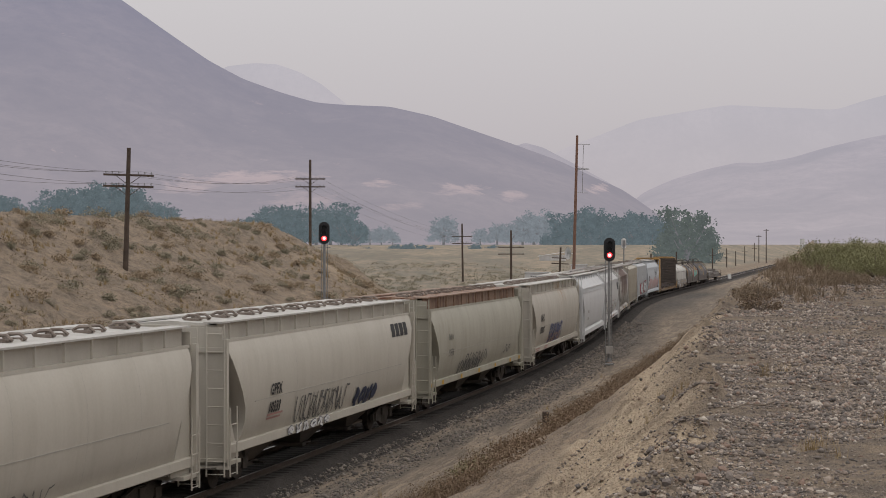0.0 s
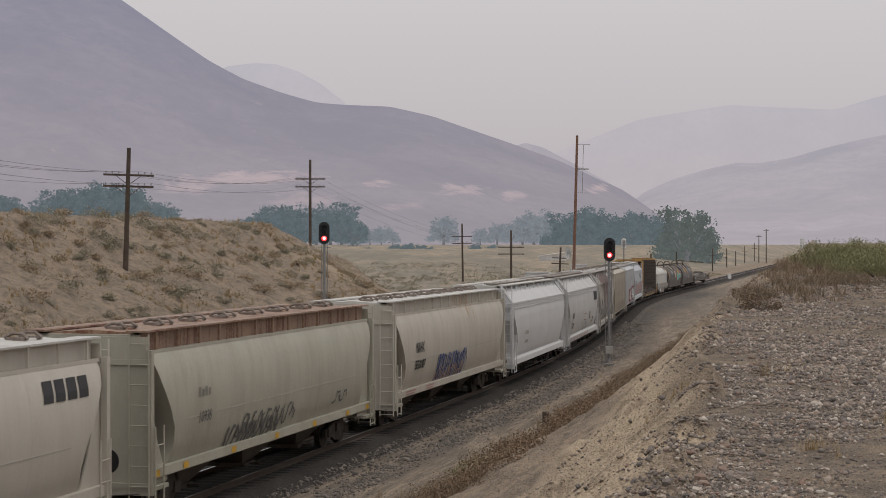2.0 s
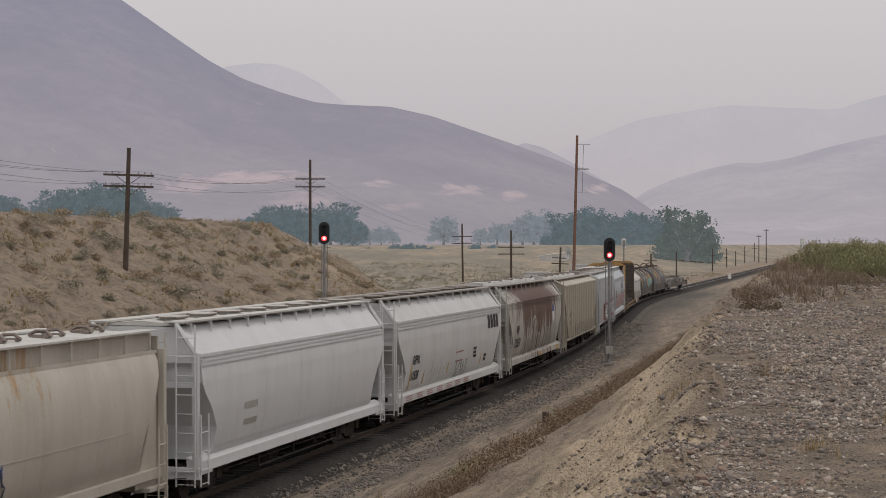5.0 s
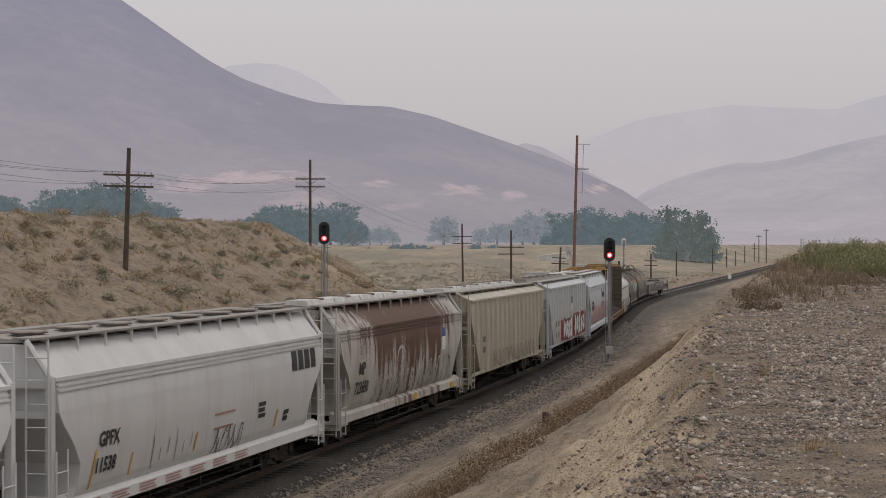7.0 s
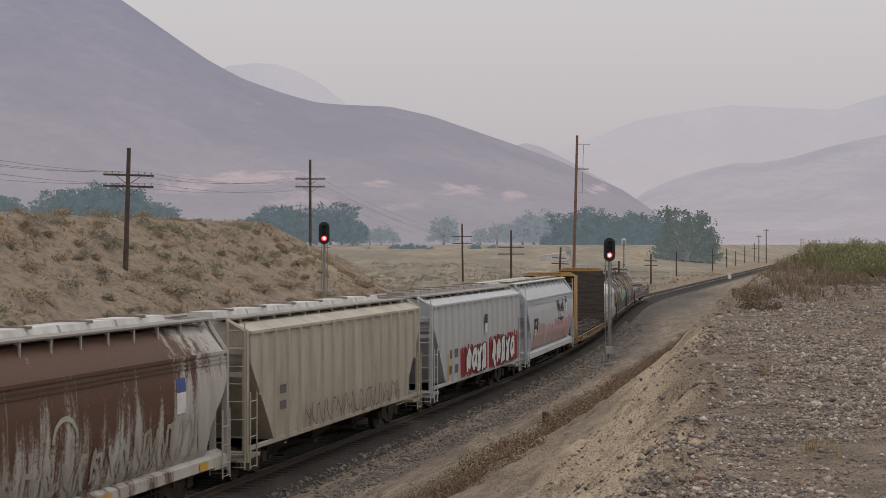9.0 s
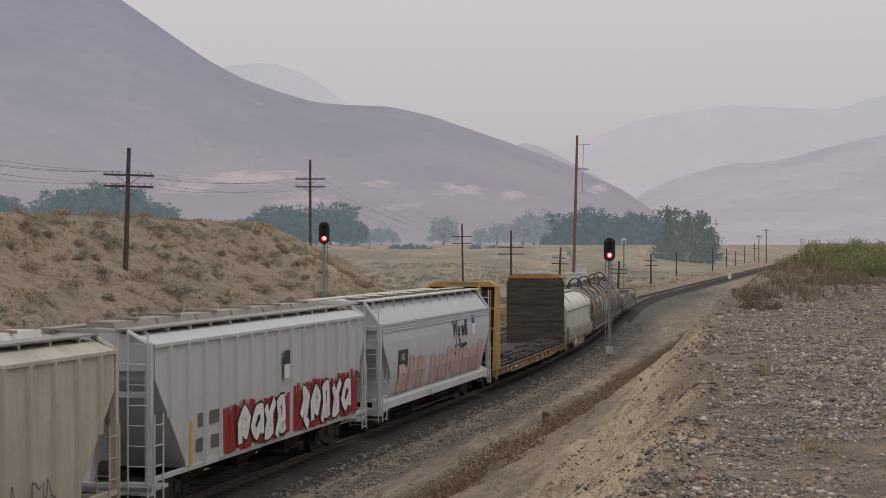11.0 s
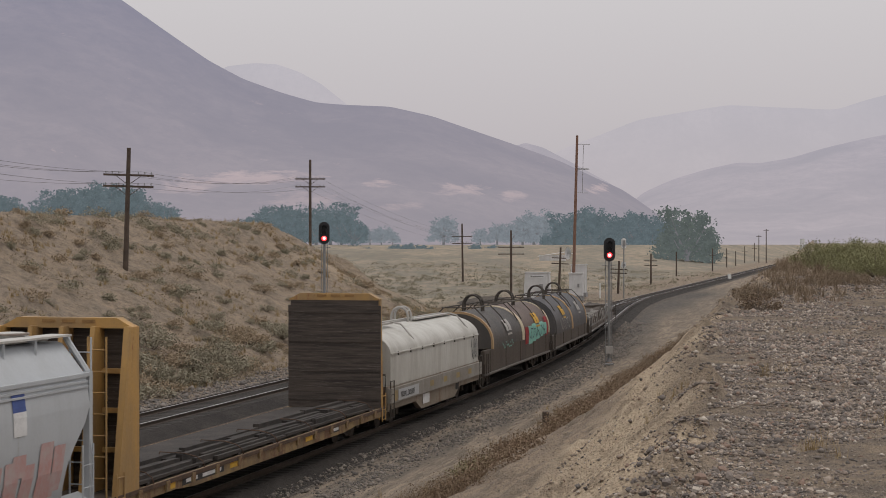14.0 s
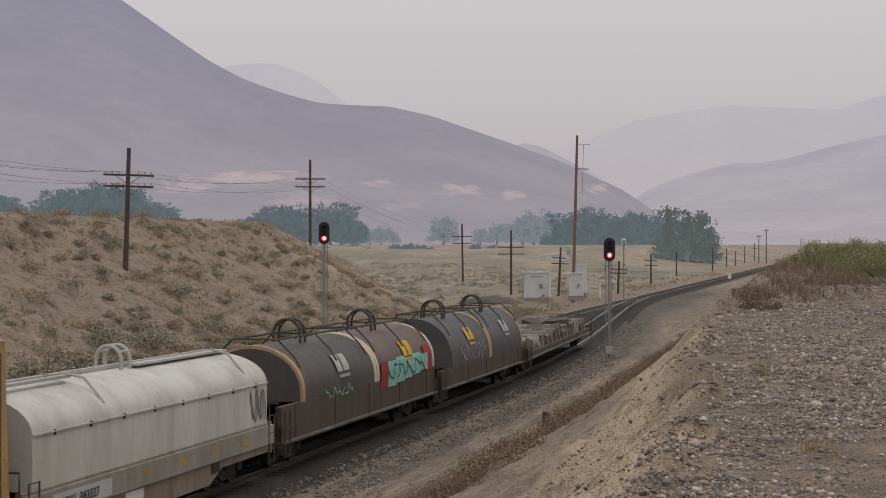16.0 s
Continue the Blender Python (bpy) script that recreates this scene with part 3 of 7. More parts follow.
def decal(car, name, quads, mat, side, out=0.014, label=""):
    """Painted patches on the near side: each (y0, y1, z0, z1, lean), cut into strips that follow the side's curve."""
    if len(quads) > 1:
        return [decal(car, name, [q], mat, side, out, label) for q in quads]
    bm = bmesh.new()
    for y0, y1, z0, z1, lean in quads:
        row = None
        for z in sorted({z0, z1, *[c for _, c in side.pts if z0 < c < z1]}):
            d = lean * (z - z0)
            now = [bm.verts.new((side(z) + out, y0 + d, z)), bm.verts.new((side(z) + out, y1 + d, z))]
            if row:
                bm.faces.new((row[0], row[1], now[1], now[0]))
            row = now
    return part(name, bm, mat, car, label)


def strokes(car, name, lines, width, mat, side, out=0.01, label=""):
    """Brush strokes on the near side: polylines of (y, z)."""
    if len(lines) > 1:
        return [strokes(car, name, [ln], width, mat, side, out + 0.0006 * i, label) for i, ln in enumerate(lines)]
    out += 0.012
    bm = bmesh.new()
    for line in lines:
        prev = None
        for i, (y, z) in enumerate(line):
            a, b = line[max(0, i - 1)], line[min(len(line) - 1, i + 1)]
            d = Vector((b[0] - a[0], b[1] - a[1]))
            d = d.normalized() if d.length > 0 else Vector((1, 0))
            n = Vector((-d.y, d.x)) * width / 2
            now = [bm.verts.new((side(z + k * n.y) + out, y + k * n.x, z + k * n.y)) for k in (-1, 1)]
            if prev:
                bm.faces.new((prev[0], prev[1], now[1], now[0]))
            prev = now
    return part(name, bm, mat, car, label)


def scrawl(rng, y0, y1, z0, z1, n, lean=0.25):
    """Loose tag-like loops, no letters."""
    out = []
    for i in range(n):
        c = y0 + (y1 - y0) * (i + 0.5) / n
        w = (y1 - y0) / n * 0.75
        ph, line = rng.uniform(0, 6), []
        for k in range(11):
            f = k / 10
            z = z0 + (z1 - z0) * (0.5 + 0.5 * math.sin(ph + f * rng.uniform(5, 7)))
            line.append((c + w * (f - 0.5) * 1.3 + 0.25 * w * math.cos(ph + f * 9) + lean * (z - z0), z))
        out.append(line)
    return out


BLOBS = ([(0.1, 0.1), (0.0, 0.6), (0.3, 0.95), (0.6, 0.7), (0.45, 0.3), (0.2, 0.45), (0.35, 0.7)], [(0.0, 0.9), (0.25, 0.55), (0.1, 0.1), (0.5, 0.2), (0.4, 0.7), (0.65, 1.0)],
         [(0.05, 0.3), (0.3, 0.75), (0.15, 1.0), (0.55, 0.8), (0.35, 0.2), (0.65, 0.0)], [(0.6, 0.5), (0.3, 0.2), (0.0, 0.45), (0.25, 0.85), (0.6, 0.9), (0.7, 0.2)],
         [(0.0, 0.0), (0.2, 0.5), (0.05, 0.9), (0.4, 1.0), (0.5, 0.45), (0.3, 0.15), (0.65, 0.25)])


def throw_up(car, y0, z0, height, pitch, order, fill, line, side, width=0.24, lean=0.12):
    """Fat sprayed loops with dark outlines, no letters, each a piece of its own."""
    for k, g in enumerate(order):
        pts = []
        for (a, b), (c, d) in zip(BLOBS[g], BLOBS[g][1:]):
            pts += [(a + (c - a) * f / 4, b + (d - b) * f / 4) for f in range(4)]
        pts.append(BLOBS[g][-1])
        run = [(y0 + pitch * k + a * pitch * 1.15 + lean * b * height, z0 + b * height) for a, b in pts]
        strokes(car, "graffiti_outline", [run], width * 1.45, line, side, 0.012 + 0.002 * k)
        strokes(car, "graffiti_fill", [run], width, fill, side, 0.022 + 0.002 * k)


def ragged(rng, y0, y1, z0, z1, n):
    """A sprayed ground with a ragged upper edge."""
    w = (y1 - y0) / n
    return [(y0 + w * i - 0.02, y0 + w * (i + 1) + 0.02, z0 + rng.uniform(0, 0.12), z1 - rng.uniform(0, 0.3), rng.uniform(-0.08, 0.08)) for i in range(n)]


ROUND = Side([(1.36, 1.42), (1.455, 1.62), (1.53, 1.9), (1.585, 2.25), (1.61, 2.65), (1.6, 3.0), (1.55, 3.4), (1.46, 3.7), (1.36, 3.88)])
SMOOTH = Side([(1.3, 1.25), (1.46, 1.5), (1.56, 2.0), (1.6, 2.6), (1.59, 3.1), (1.54, 3.5), (1.5, 3.66)])
FLAT = Side([(1.54, 1.28), (1.56, 2.0), (1.56, 3.0), (1.55, 4.05)])


def hopper(label, u0, u1, kind, coat, roof_coat, hard, panels=True, hatch="rings", ribs=0, sill_coat=None, bays=3, seed=1):
    """A covered hopper: hull cut off by slope sheets, roof with hatches and walkways, sills, ends, bays, trucks."""
    rng = random.Random(seed)
    sill_coat = sill_coat or coat
    car = thing("hopper_car", label, "freight car", "covered hoppers of the train")
    L = u1 - u0
    h = L / 2
    eave = 4.02 if kind == "ribbed" else (3.88 if kind == "round" else 3.66)
    ridge = {"round": 4.22, "smooth": 4.3, "ribbed": 4.25}[kind]
    side = {"round": ROUND, "smooth": SMOOTH, "ribbed": FLAT}[kind]
    tops = {"round": [(1.21, 3.9), (1.2, 4.24)], "smooth": [(1.02, 4.24), (0.9, 4.28)], "ribbed": [(1.2, 4.2), (0.9, 4.25)]}[kind]
    # hull
    bm = bmesh.new()
    run = {"round": 1.32, "smooth": 1.24, "ribbed": 1.75}[kind]
    cut = {"round": [(1.42, 1.15), (1.62, 1.27), (1.9, 1.32), (2.25, 1.24), (2.65, 0.98), (3.0, 0.72), (3.4, 0.46), (3.7, 0.32), (3.88, 0.28)],
           "smooth": [(1.25, 1.12), (1.6, 1.24), (2.0, 1.22), (2.4, 0.9), (2.8, 0.46), (3.05, 0.28)],
           "ribbed": [(1.28, 2.03), (2.0, 1.4), (2.6, 0.88), (3.0, 0.52), (3.3, 0.28), (4.0, 0.28)]}[kind]
    levels = sorted(set([z for _, z in side.pts] + [z for z, _ in cut if z > side.pts[0][1]]))
    wall = [(side(z), z) for z in levels] + tops
    zz, dd = [z for z, _ in cut], [d for _, d in cut]
    rows = []
    for x, z in wall:
        y = h - float(np.interp(z, zz, dd))
        rows.append([bm.verts.new(c) for c in ((x, -y, z), (x, y, z), (-x, y, z), (-x, -y, z))])
    for a, b in zip(rows, rows[1:]):
        for i in range(4):
            bm.faces.new((a[i], a[(i + 1) % 4], b[(i + 1) % 4], b[i]))
    bm.faces.new(rows[0][::-1])
    bm.faces.new(rows[-1])
    hull = part("hull", bm, coat, car, smooth_faces=True)
    # seams of the side sheets, or outside posts
    bm = bmesh.new()
    if kind == "ribbed":
        made = {}
        for i in range(ribs):
            y = -h + 1.0 + (L - 2.0) * i / (ribs - 1)
            gap = h - 0.28 - abs(y)
            zb = round(1.28 + 2.02 * (1 - gap / 1.75) if gap < 1.75 else 1.28, 2)
            for sx in (-1, 1):
                if (zb, sx) in made:
                    share(made[zb, sx], car, pose(0, y, 0))
                    continue
                b2 = bmesh.new()
                pts = [(sx * 1.55, -0.08), (sx * 1.635, -0.045), (sx * 1.635, 0.045), (sx * 1.55, 0.08)]
                lo = [b2.verts.new((x, yy, zb)) for x, yy in pts]
                hi = [b2.verts.new((x, yy, 4.0)) for x, yy in pts]
                for j in range(4):
                    b2.faces.new((lo[j], lo[(j + 1) % 4], hi[(j + 1) % 4], hi[j]))
                b2.faces.new(hi)
                b2.faces.new(lo[::-1])
                made[zb, sx] = part("side_post", b2, coat, car)
                made[zb, sx].location = (0, y, 0)
        bm.free()
    else:
        prev = None
        for x, z in side.pts:
            now = [bm.verts.new((x + 0.003, -0.006, z)), bm.verts.new((x + 0.003, 0.006, z))]
            if prev:
                bm.faces.new((prev[0], prev[1], now[1], now[0]))
            prev = now
        seam = part("weld_seam", bm, M_SEAM, car)
        ys = (-h * 0.42, -h * 0.06, h * 0.3, h * 0.6)
        seam.location = (0, ys[0], 0)
        for y in ys[1:]:
            share(seam, car, pose(0, y, 0))
        if kind == "round":
            bm = bmesh.new()
            box(bm, side(2.35) - 0.01, side(2.35) + 0.008, -h + 1.9, h - 1.9, 2.35, 2.37)
            part("weld_seam", bm, M_SEAM, car)
    if kind == "smooth":
        for k in range(3):
            z = 3.42 + 0.09 * k
            for sx in (-1, 1):
                bm = bmesh.new()
                x = side(z)
                box(bm, min(sx * x, sx * (x + 0.03)), max(sx * x, sx * (x + 0.03)), -h + 0.3, h - 0.3, z, z + 0.04)
                part("side_bead", bm, coat, car)
    # top chord
    for sx in (-1, 1):
        bm = bmesh.new()
        xa = side.pts[-1][0]
        cw = 0.03 if kind == "round" else 0.06
        box(bm, min(sx * (xa - cw), sx * (xa + cw)), max(sx * (xa - cw), sx * (xa + cw)), -h + 0.2, h - 0.2, eave - 0.04, eave + 0.03)
        part("top_chord", bm, sill_coat if kind != "round" else coat, car)
    if kind == "round":
        for sx in (-1, 1):
            bm = bmesh.new()
            prism(bm, [(sx * 1.235, 3.9), (sx * 1.235, 4.28), (sx * 1.2, 4.28), (sx * 1.2, 3.9)], -h + 0.28, h - 0.28)
            part("eave_panel", bm, roof_coat if roof_coat is M_RUSTROOF else coat, car)
    # roof: walkways on brackets, hatches
    bm = bmesh.new()
    wx = 1.2 if kind == "round" else 0.98
    prism(bm, [(-wx + 0.2, ridge), (-wx + 0.2, ridge + 0.05), (0, ridge + 0.11), (wx - 0.2, ridge + 0.05), (wx - 0.2, ridge)], -h + 0.4, h - 0.4)
    part("roof", bm, roof_coat, car)
    for sx in (-1, 1):
        bm = bmesh.new()
        x0, x1 = (wx - 0.28, wx + (0.2 if kind == "round" else 0.18))
        box(bm, min(sx * x0, sx * x1), max(sx * x0, sx * x1), -h + 0.15, h - 0.15, ridge + 0.07, ridge + 0.11)
        part("roof_walkway", bm, roof_coat, car)
        bm = bmesh.new()
        if kind == "round":
            prism(bm, [(sx * 1.385, 3.9), (sx * 1.385, ridge + 0.07), (sx * 1.33, ridge + 0.07), (sx * 1.33, 3.9)], 0, 0.04)
        else:
            prism(bm, [(sx * (wx + 0.13), ridge - 0.22), (sx * (wx + 0.17), ridge - 0.22), (sx * (wx + 0.17), ridge + 0.07), (sx * (wx - 0.12), ridge + 0.07), (sx * (wx + 0.13), ridge + 0.0)], 0, 0.035)
        br = part("walkway_bracket", bm, roof_coat if roof_coat is M_RUSTROOF else hard, car)
        br.location = (0, -h + 0.7, 0)
        y = -h + 1.95
        while y < h - 0.5:
            share(br, car, pose(0, y, 0))
            y += 1.25
    if hatch == "rings":
        for i in range(max(6, int(L / 1.9))):
            y = -h + 1.3 + (L - 2.6) * i / (max(6, int(L / 1.9)) - 1)
            bm = bmesh.new()
            if kind == "round":
                tube(bm, (0.3, y, ridge + 0.06), (0.3, y, ridge + 0.12), 0.27, 0.24, seg=16)
                hc = part("hatch_cover", bm, roof_coat, car, smooth_faces=True)
                for dy in (-0.3, 0.3):
                    bm = bmesh.new()
                    box(bm, 0.12, 0.5, y + dy - 0.1, y + dy + 0.1, ridge + 0.09, ridge + 0.15)
                    bar(bm, [(0.05, y + dy, ridge + 0.14), (0.2, y + dy * 0.9, ridge + 0.22), (0.42, y + dy * 0.9, ridge + 0.22), (0.55, y + dy, ridge + 0.12)], 0.035)
                    part("hatch_clamp", bm, M_RIM, hc, "dark rusty clamp")
                continue
            tube(bm, (0.42, y, ridge + 0.08), (0.42, y, ridge + 0.15), 0.3, seg=16)
            tube(bm, (0.42, y, ridge + 0.15), (0.42, y, ridge + 0.19), 0.34, 0.28, seg=16)
            hc = part("hatch_cover", bm, roof_coat, car, smooth_faces=True)
            bm = bmesh.new()
            bar(bm, [(0.42 + 0.36 * math.cos(2 * math.pi * k / 14), y + 0.36 * math.sin(2 * math.pi * k / 14), ridge + 0.16) for k in range(15)], 0.024)
            part("hatch_rim", bm, M_RIM, hc, "dark rusty clamping ring")
    else:
        n = max(4, int(L / 2.6))
        for i in range(n):
            y0 = -h + 0.9 + (L - 1.8) * i / n
            y1 = y0 + (L - 1.8) / n - 0.12
            bm = bmesh.new()
            prism(bm, [(-0.36, ridge + 0.08), (-0.3, ridge + 0.22), (0.3, ridge + 0.22), (0.36, ridge + 0.08)], y0, y1)
            hc = part("hatch_cover", bm, M_HATCH if hatch == "trough" else roof_coat, car, "trough hatch cover")
            bm = bmesh.new()
            yb = (y0 + y1) / 2
            box(bm, -0.42, 0.42, yb - 0.04, yb + 0.04, ridge + 0.2, ridge + 0.26)
            part("hatch_bar", bm, M_RIM, hc)
    # side sills
    for sx in (-1, 1):
        bm = bmesh.new()
        if kind == "ribbed":
            prism(bm, [(sx * 1.5, 1.21), (sx * 1.58, 1.21), (sx * 1.58, 1.31), (sx * 1.5, 1.31)], -h + 0.1, h - 0.1)
        elif kind == "round":
            prism(bm, [(sx * 1.3, 1.24), (sx * 1.48, 1.24), (sx * 1.5, 1.26), (sx * 1.49, 1.45), (sx * 1.3, 1.47)], -h + 0.1, h - 0.1)
        else:
            prism(bm, [(sx * 1.28, 1.06), (sx * 1.52, 1.04), (sx * 1.56, 1.08), (sx * 1.54, 1.3), (sx * 1.26, 1.42)], -h + 0.1, h - 0.1)
        part("side_sill", bm, sill_coat, car)
    # ends: platform, panel, posts, beam
    for sgn in (-1, 1):
        ye = sgn * (h - 0.06)
        bm = bmesh.new()
        box(bm, -1.56, 1.56, min(ye, ye - sgn * 0.9), max(ye, ye - sgn * 0.9), 0.98, 1.1)
        box(bm, -1.58, 1.58, min(ye, ye - sgn * 0.12), max(ye, ye - sgn * 0.12), 0.86, 1.18)
        box(bm, -0.3, 0.3, min(ye, ye - sgn * 1.6), max(ye, ye - sgn * 1.6), 0.66, 0.98)
        part("end_platform", bm, sill_coat, car)
        for sx in (-1, 1):
            bm = bmesh.new()
            x0, x1 = sx * 1.42, sx * 1.55
            y0, y1 = sgn * (h - 0.2), sgn * (h - 0.05)
            zt = eave + 0.05
            box(bm, min(x0, x1), max(x0, x1), min(y0, y1), max(y0, y1), 1.1, zt)
            if kind != "round":
                bar(bm, [(sx * 1.48, sgn * (h - 0.12), zt - 0.02), (sx * 1.0, sgn * (h - 0.12), ridge + 0.06)], 0.06)
            part("corner_post", bm, hard, car)
        bm = bmesh.new()
        yy = sgn * (h - 0.16)
        if kind == "round":
            prism(bm, [(-1.4, 1.1), (-1.4, 3.75), (-1.4, 4.2), (1.4, 4.2), (1.4, 3.75), (1.4, 1.1)], yy - 0.03, yy + 0.03)
            ep = part("end_sheet", bm, coat, car)
            # sheet is not cut: a black disc paints the shade inside the hole
            bm = bmesh.new()
            tube(bm, (0.52, yy - 0.036, 1.62), (0.52, yy + 0.036, 1.62), 0.26, seg=20)
            part("port_hole", bm, M_BLACK, ep, "black disc painted as the dark of a round opening")
            bm = bmesh.new()
            box(bm, -1.45, 1.45, yy - 0.07, yy + 0.07, 3.62, 3.74)
            part("end_beam", bm, hard, car)
            for sx in (-1, 1):
                bm = bmesh.new()
                g = sgn * (h - 0.2)
                plate(bm, [(g, 1.1), (g, 3.3), (g - sgn * 0.15, 3.05), (g - sgn * 0.34, 2.55), (g - sgn * 0.56, 2.0), (g - sgn * 0.86, 1.5), (g - sgn * 1.1, 1.22), (g - sgn * 1.1, 1.1)], sx * 1.36 - 0.02, sx * 1.36 + 0.02)
                part("end_gusset", bm, coat, car)
        else:
            box(bm, -1.45, 1.45, yy - 0.05, yy + 0.05, 3.5, 3.66)
            box(bm, -1.42, 1.42, yy - 0.04, yy + 0.04, 2.95, 3.07)
            part("end_beam", bm, hard, car)
            bm = bmesh.new()
            for x in (-0.62, 0.62):
                box(bm, x - 0.05, x + 0.05, min(yy, yy - sgn * 0.1), max(yy, yy - sgn * 0.1), 1.1, 3.5)
            plate(bm, [(yy, 1.1), (yy - sgn * 0.1, 1.1), (yy - sgn * 1.6, 1.9), (yy - sgn * 0.5, 2.5)], -0.1, 0.1)
            part("end_brace", bm, hard, car)
        # ladders on the side and the end, stirrup step
        yl = sgn * (h - 0.12)
        ladder(car, 1.6, 1.6, yl - sgn * 0.02, yl - sgn * 0.48, 0.62, 2.35 if kind != "ribbed" else 2.6, hard)
        ladder(car, 1.5, 1.05, sgn * (h - 0.02), sgn * (h - 0.02), 0.62, ridge + 0.05, hard)
    bm = bmesh.new()
    tube(bm, (-0.5, -h + 0.75, 1.35), (0.35, -h + 0.75, 1.35), 0.2, seg=12)
    tube(bm, (-0.2, -h + 0.1, 2.1), (-0.2, -h + 0.16, 2.1), 0.28, seg=14)
    part("brake_gear", bm, M_DARK_STEEL, car)
    # bays under the hull
    zt = side.pts[0][1] + 0.1
    span = L - 2 * run - 1.6
    for i in range(bays):
        yc = -span / 2 + span * (i + 0.5) / bays
        w = span / bays / 2 - 0.06
        bm = bmesh.new()
        xt = 1.2
        v = [bm.verts.new((sx * xt, yc + sy * w, zt)) for sx, sy in ((-1, -1), (1, -1), (1, 1), (-1, 1))]
        q = [bm.verts.new((sx * 0.55, yc + sy * 0.3, 0.42)) for sx, sy in ((-1, -1), (1, -1), (1, 1), (-1, 1))]
        for j in range(4):
            bm.faces.new((v[j], v[(j + 1) % 4], q[(j + 1) % 4], q[j]))
        bm.faces.new(q[::-1])
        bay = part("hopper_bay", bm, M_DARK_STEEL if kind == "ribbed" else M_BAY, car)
        bm = bmesh.new()
        box(bm, -0.65, 0.65, yc - 0.38, yc + 0.38, 0.28, 0.42)
        bar(bm, [(0.6, yc, 0.36), (0.95, yc, 0.36)], 0.05)
        part("outlet_gate", bm, M_DARK_STEEL, bay)
    bm = bmesh.new()
    box(bm, -0.32, 0.32, -h + 0.2, h - 0.2, 0.74, 1.0)
    if kind == "smooth":
        bar(bm, [(1.15, -h + 2.6, 0.72), (1.15, h - 2.6, 0.72)], 0.03)
        bar(bm, [(1.2, -h * 0.35, 0.45), (1.2, h * 0.5, 0.45)], 0.035)
        for y in (-h * 0.35, 0, h * 0.5):
            bar(bm, [(1.2, y, 0.45), (1.2, y, 1.0)], 0.025)
    part("centre_sill", bm, M_DARK_STEEL, car)
    running_gear(car, h - 1.95)
    couplers(car, h)
    CAR_LEN[car.name] = u1 - u0
    MOVES.append((car, (u0 + u1) / 2, h - 1.95))
    return car, side, h


M_SEAM = flat_mat("weld_line", (0.42, 0.4, 0.355))
M_SEAMGREY = flat_mat("faded_stencil", (0.24, 0.23, 0.2))
RSILL = Side([(1.502, 1.2), (1.502, 1.5)])
M_RIM = rough_mat("rusty_clamp", (0.13, 0.1, 0.08), (0.28, 0.24, 0.21), 5, 0.8)
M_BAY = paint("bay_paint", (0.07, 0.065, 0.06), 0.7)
M_HATCH = paint("hatch_paint", (0.6, 0.6, 0.58), 0.5)
BEIGE = dict(dirt=0.2, dirt_col=(0.22, 0.19, 0.14))
M_CREAM = paint("cream_paint", (0.48, 0.452, 0.395), **BEIGE)
M_CREAM2 = paint("cream_grey_paint", (0.395, 0.382, 0.32), dirt=0.4, rust=0.05, dirt_col=(0.22, 0.19, 0.14))
M_CREAM3 = paint("cream_paint_rusting", (0.475, 0.445, 0.39), dirt=0.32, rust=0.2, zone=(0.6, 3.4), rust_col=(0.24, 0.17, 0.105), dirt_col=(0.22, 0.19, 0.14))
M_RUSTROOF = paint("rusted_roof", (0.3, 0.19, 0.13), 0.5, 0.75, rust_col=(0.085, 0.034, 0.018))
M_ROOF = paint("roof_paint", (0.52, 0.51, 0.48), 0.3)
M_PALE = paint("white_grey_paint", (0.59, 0.595, 0.6), 0.16, 0.0, (0.3, 0.29, 0.28))
M_PALE2 = paint("pale_grey_paint", (0.55, 0.55, 0.545), 0.25, 0.02, (0.28, 0.26, 0.24))
M_RUSTY = paint("grey_paint_rusted_through", (0.46, 0.45, 0.42), 0.6, 0.68, (0.19, 0.15, 0.115), (0.058, 0.027, 0.016), (-5.0, 5.4))
M_SAND = paint("sand_paint", (0.45, 0.415, 0.345), 0.5, 0.12)
M_GREYRIB = paint("light_grey_paint", (0.445, 0.458, 0.47), 0.22, 0.0, (0.25, 0.24, 0.23))
M_GREYUP = paint("grey_paint_smooth", (0.44, 0.465, 0.49), 0.2, 0.0, (0.26, 0.25, 0.24))
M_DARKROOF = paint("sooty_roof", (0.26, 0.24, 0.22), 0.5, 0.3)
M_NAVY = flat_mat("navy_spray", (0.035, 0.045, 0.09))
M_GREYSPRAY = flat_mat("grey_spray", (0.12, 0.12, 0.12))
M_REDSPRAY = flat_mat("red_spray", (0.30, 0.012, 0.018))
M_PINK = rough_mat("faded_pink_spray", (0.47, 0.25, 0.23), (0.46, 0.37, 0.36), 2.2, 0.7, 0, 0.1, 0.005, 9)
M_BLUESPRAY = flat_mat("blue_spray", (0.06, 0.1, 0.3))
M_PEACH = flat_mat("peach_spray", (0.55, 0.36, 0.24))
M_WHITESPRAY = flat_mat("white_spray", (0.72, 0.72, 0.72))
M_YELLOW = flat_mat("yellow_reflector", (0.62, 0.36, 0.04))
M_WORNYELLOW = paint("worn_yellow_patch", (0.42, 0.3, 0.1), 0.8)
M_REDTEXT = flat_mat("red_stencil", (0.4, 0.22, 0.2))
M_WORNSPRAY = paint("worn_pale_spray", (0.42, 0.42, 0.37), 0.7)
M_MINT = flat_mat("mint_spray", (0.22, 0.5, 0.42))


def bars(y, z, rows, w, h=0.05, gap=0.09, lean=0.0):
    return [(y, y + w * (1 - 0.12 * (i % 2)), z - gap * i - h, z - gap * i, lean) for i in range(rows)]


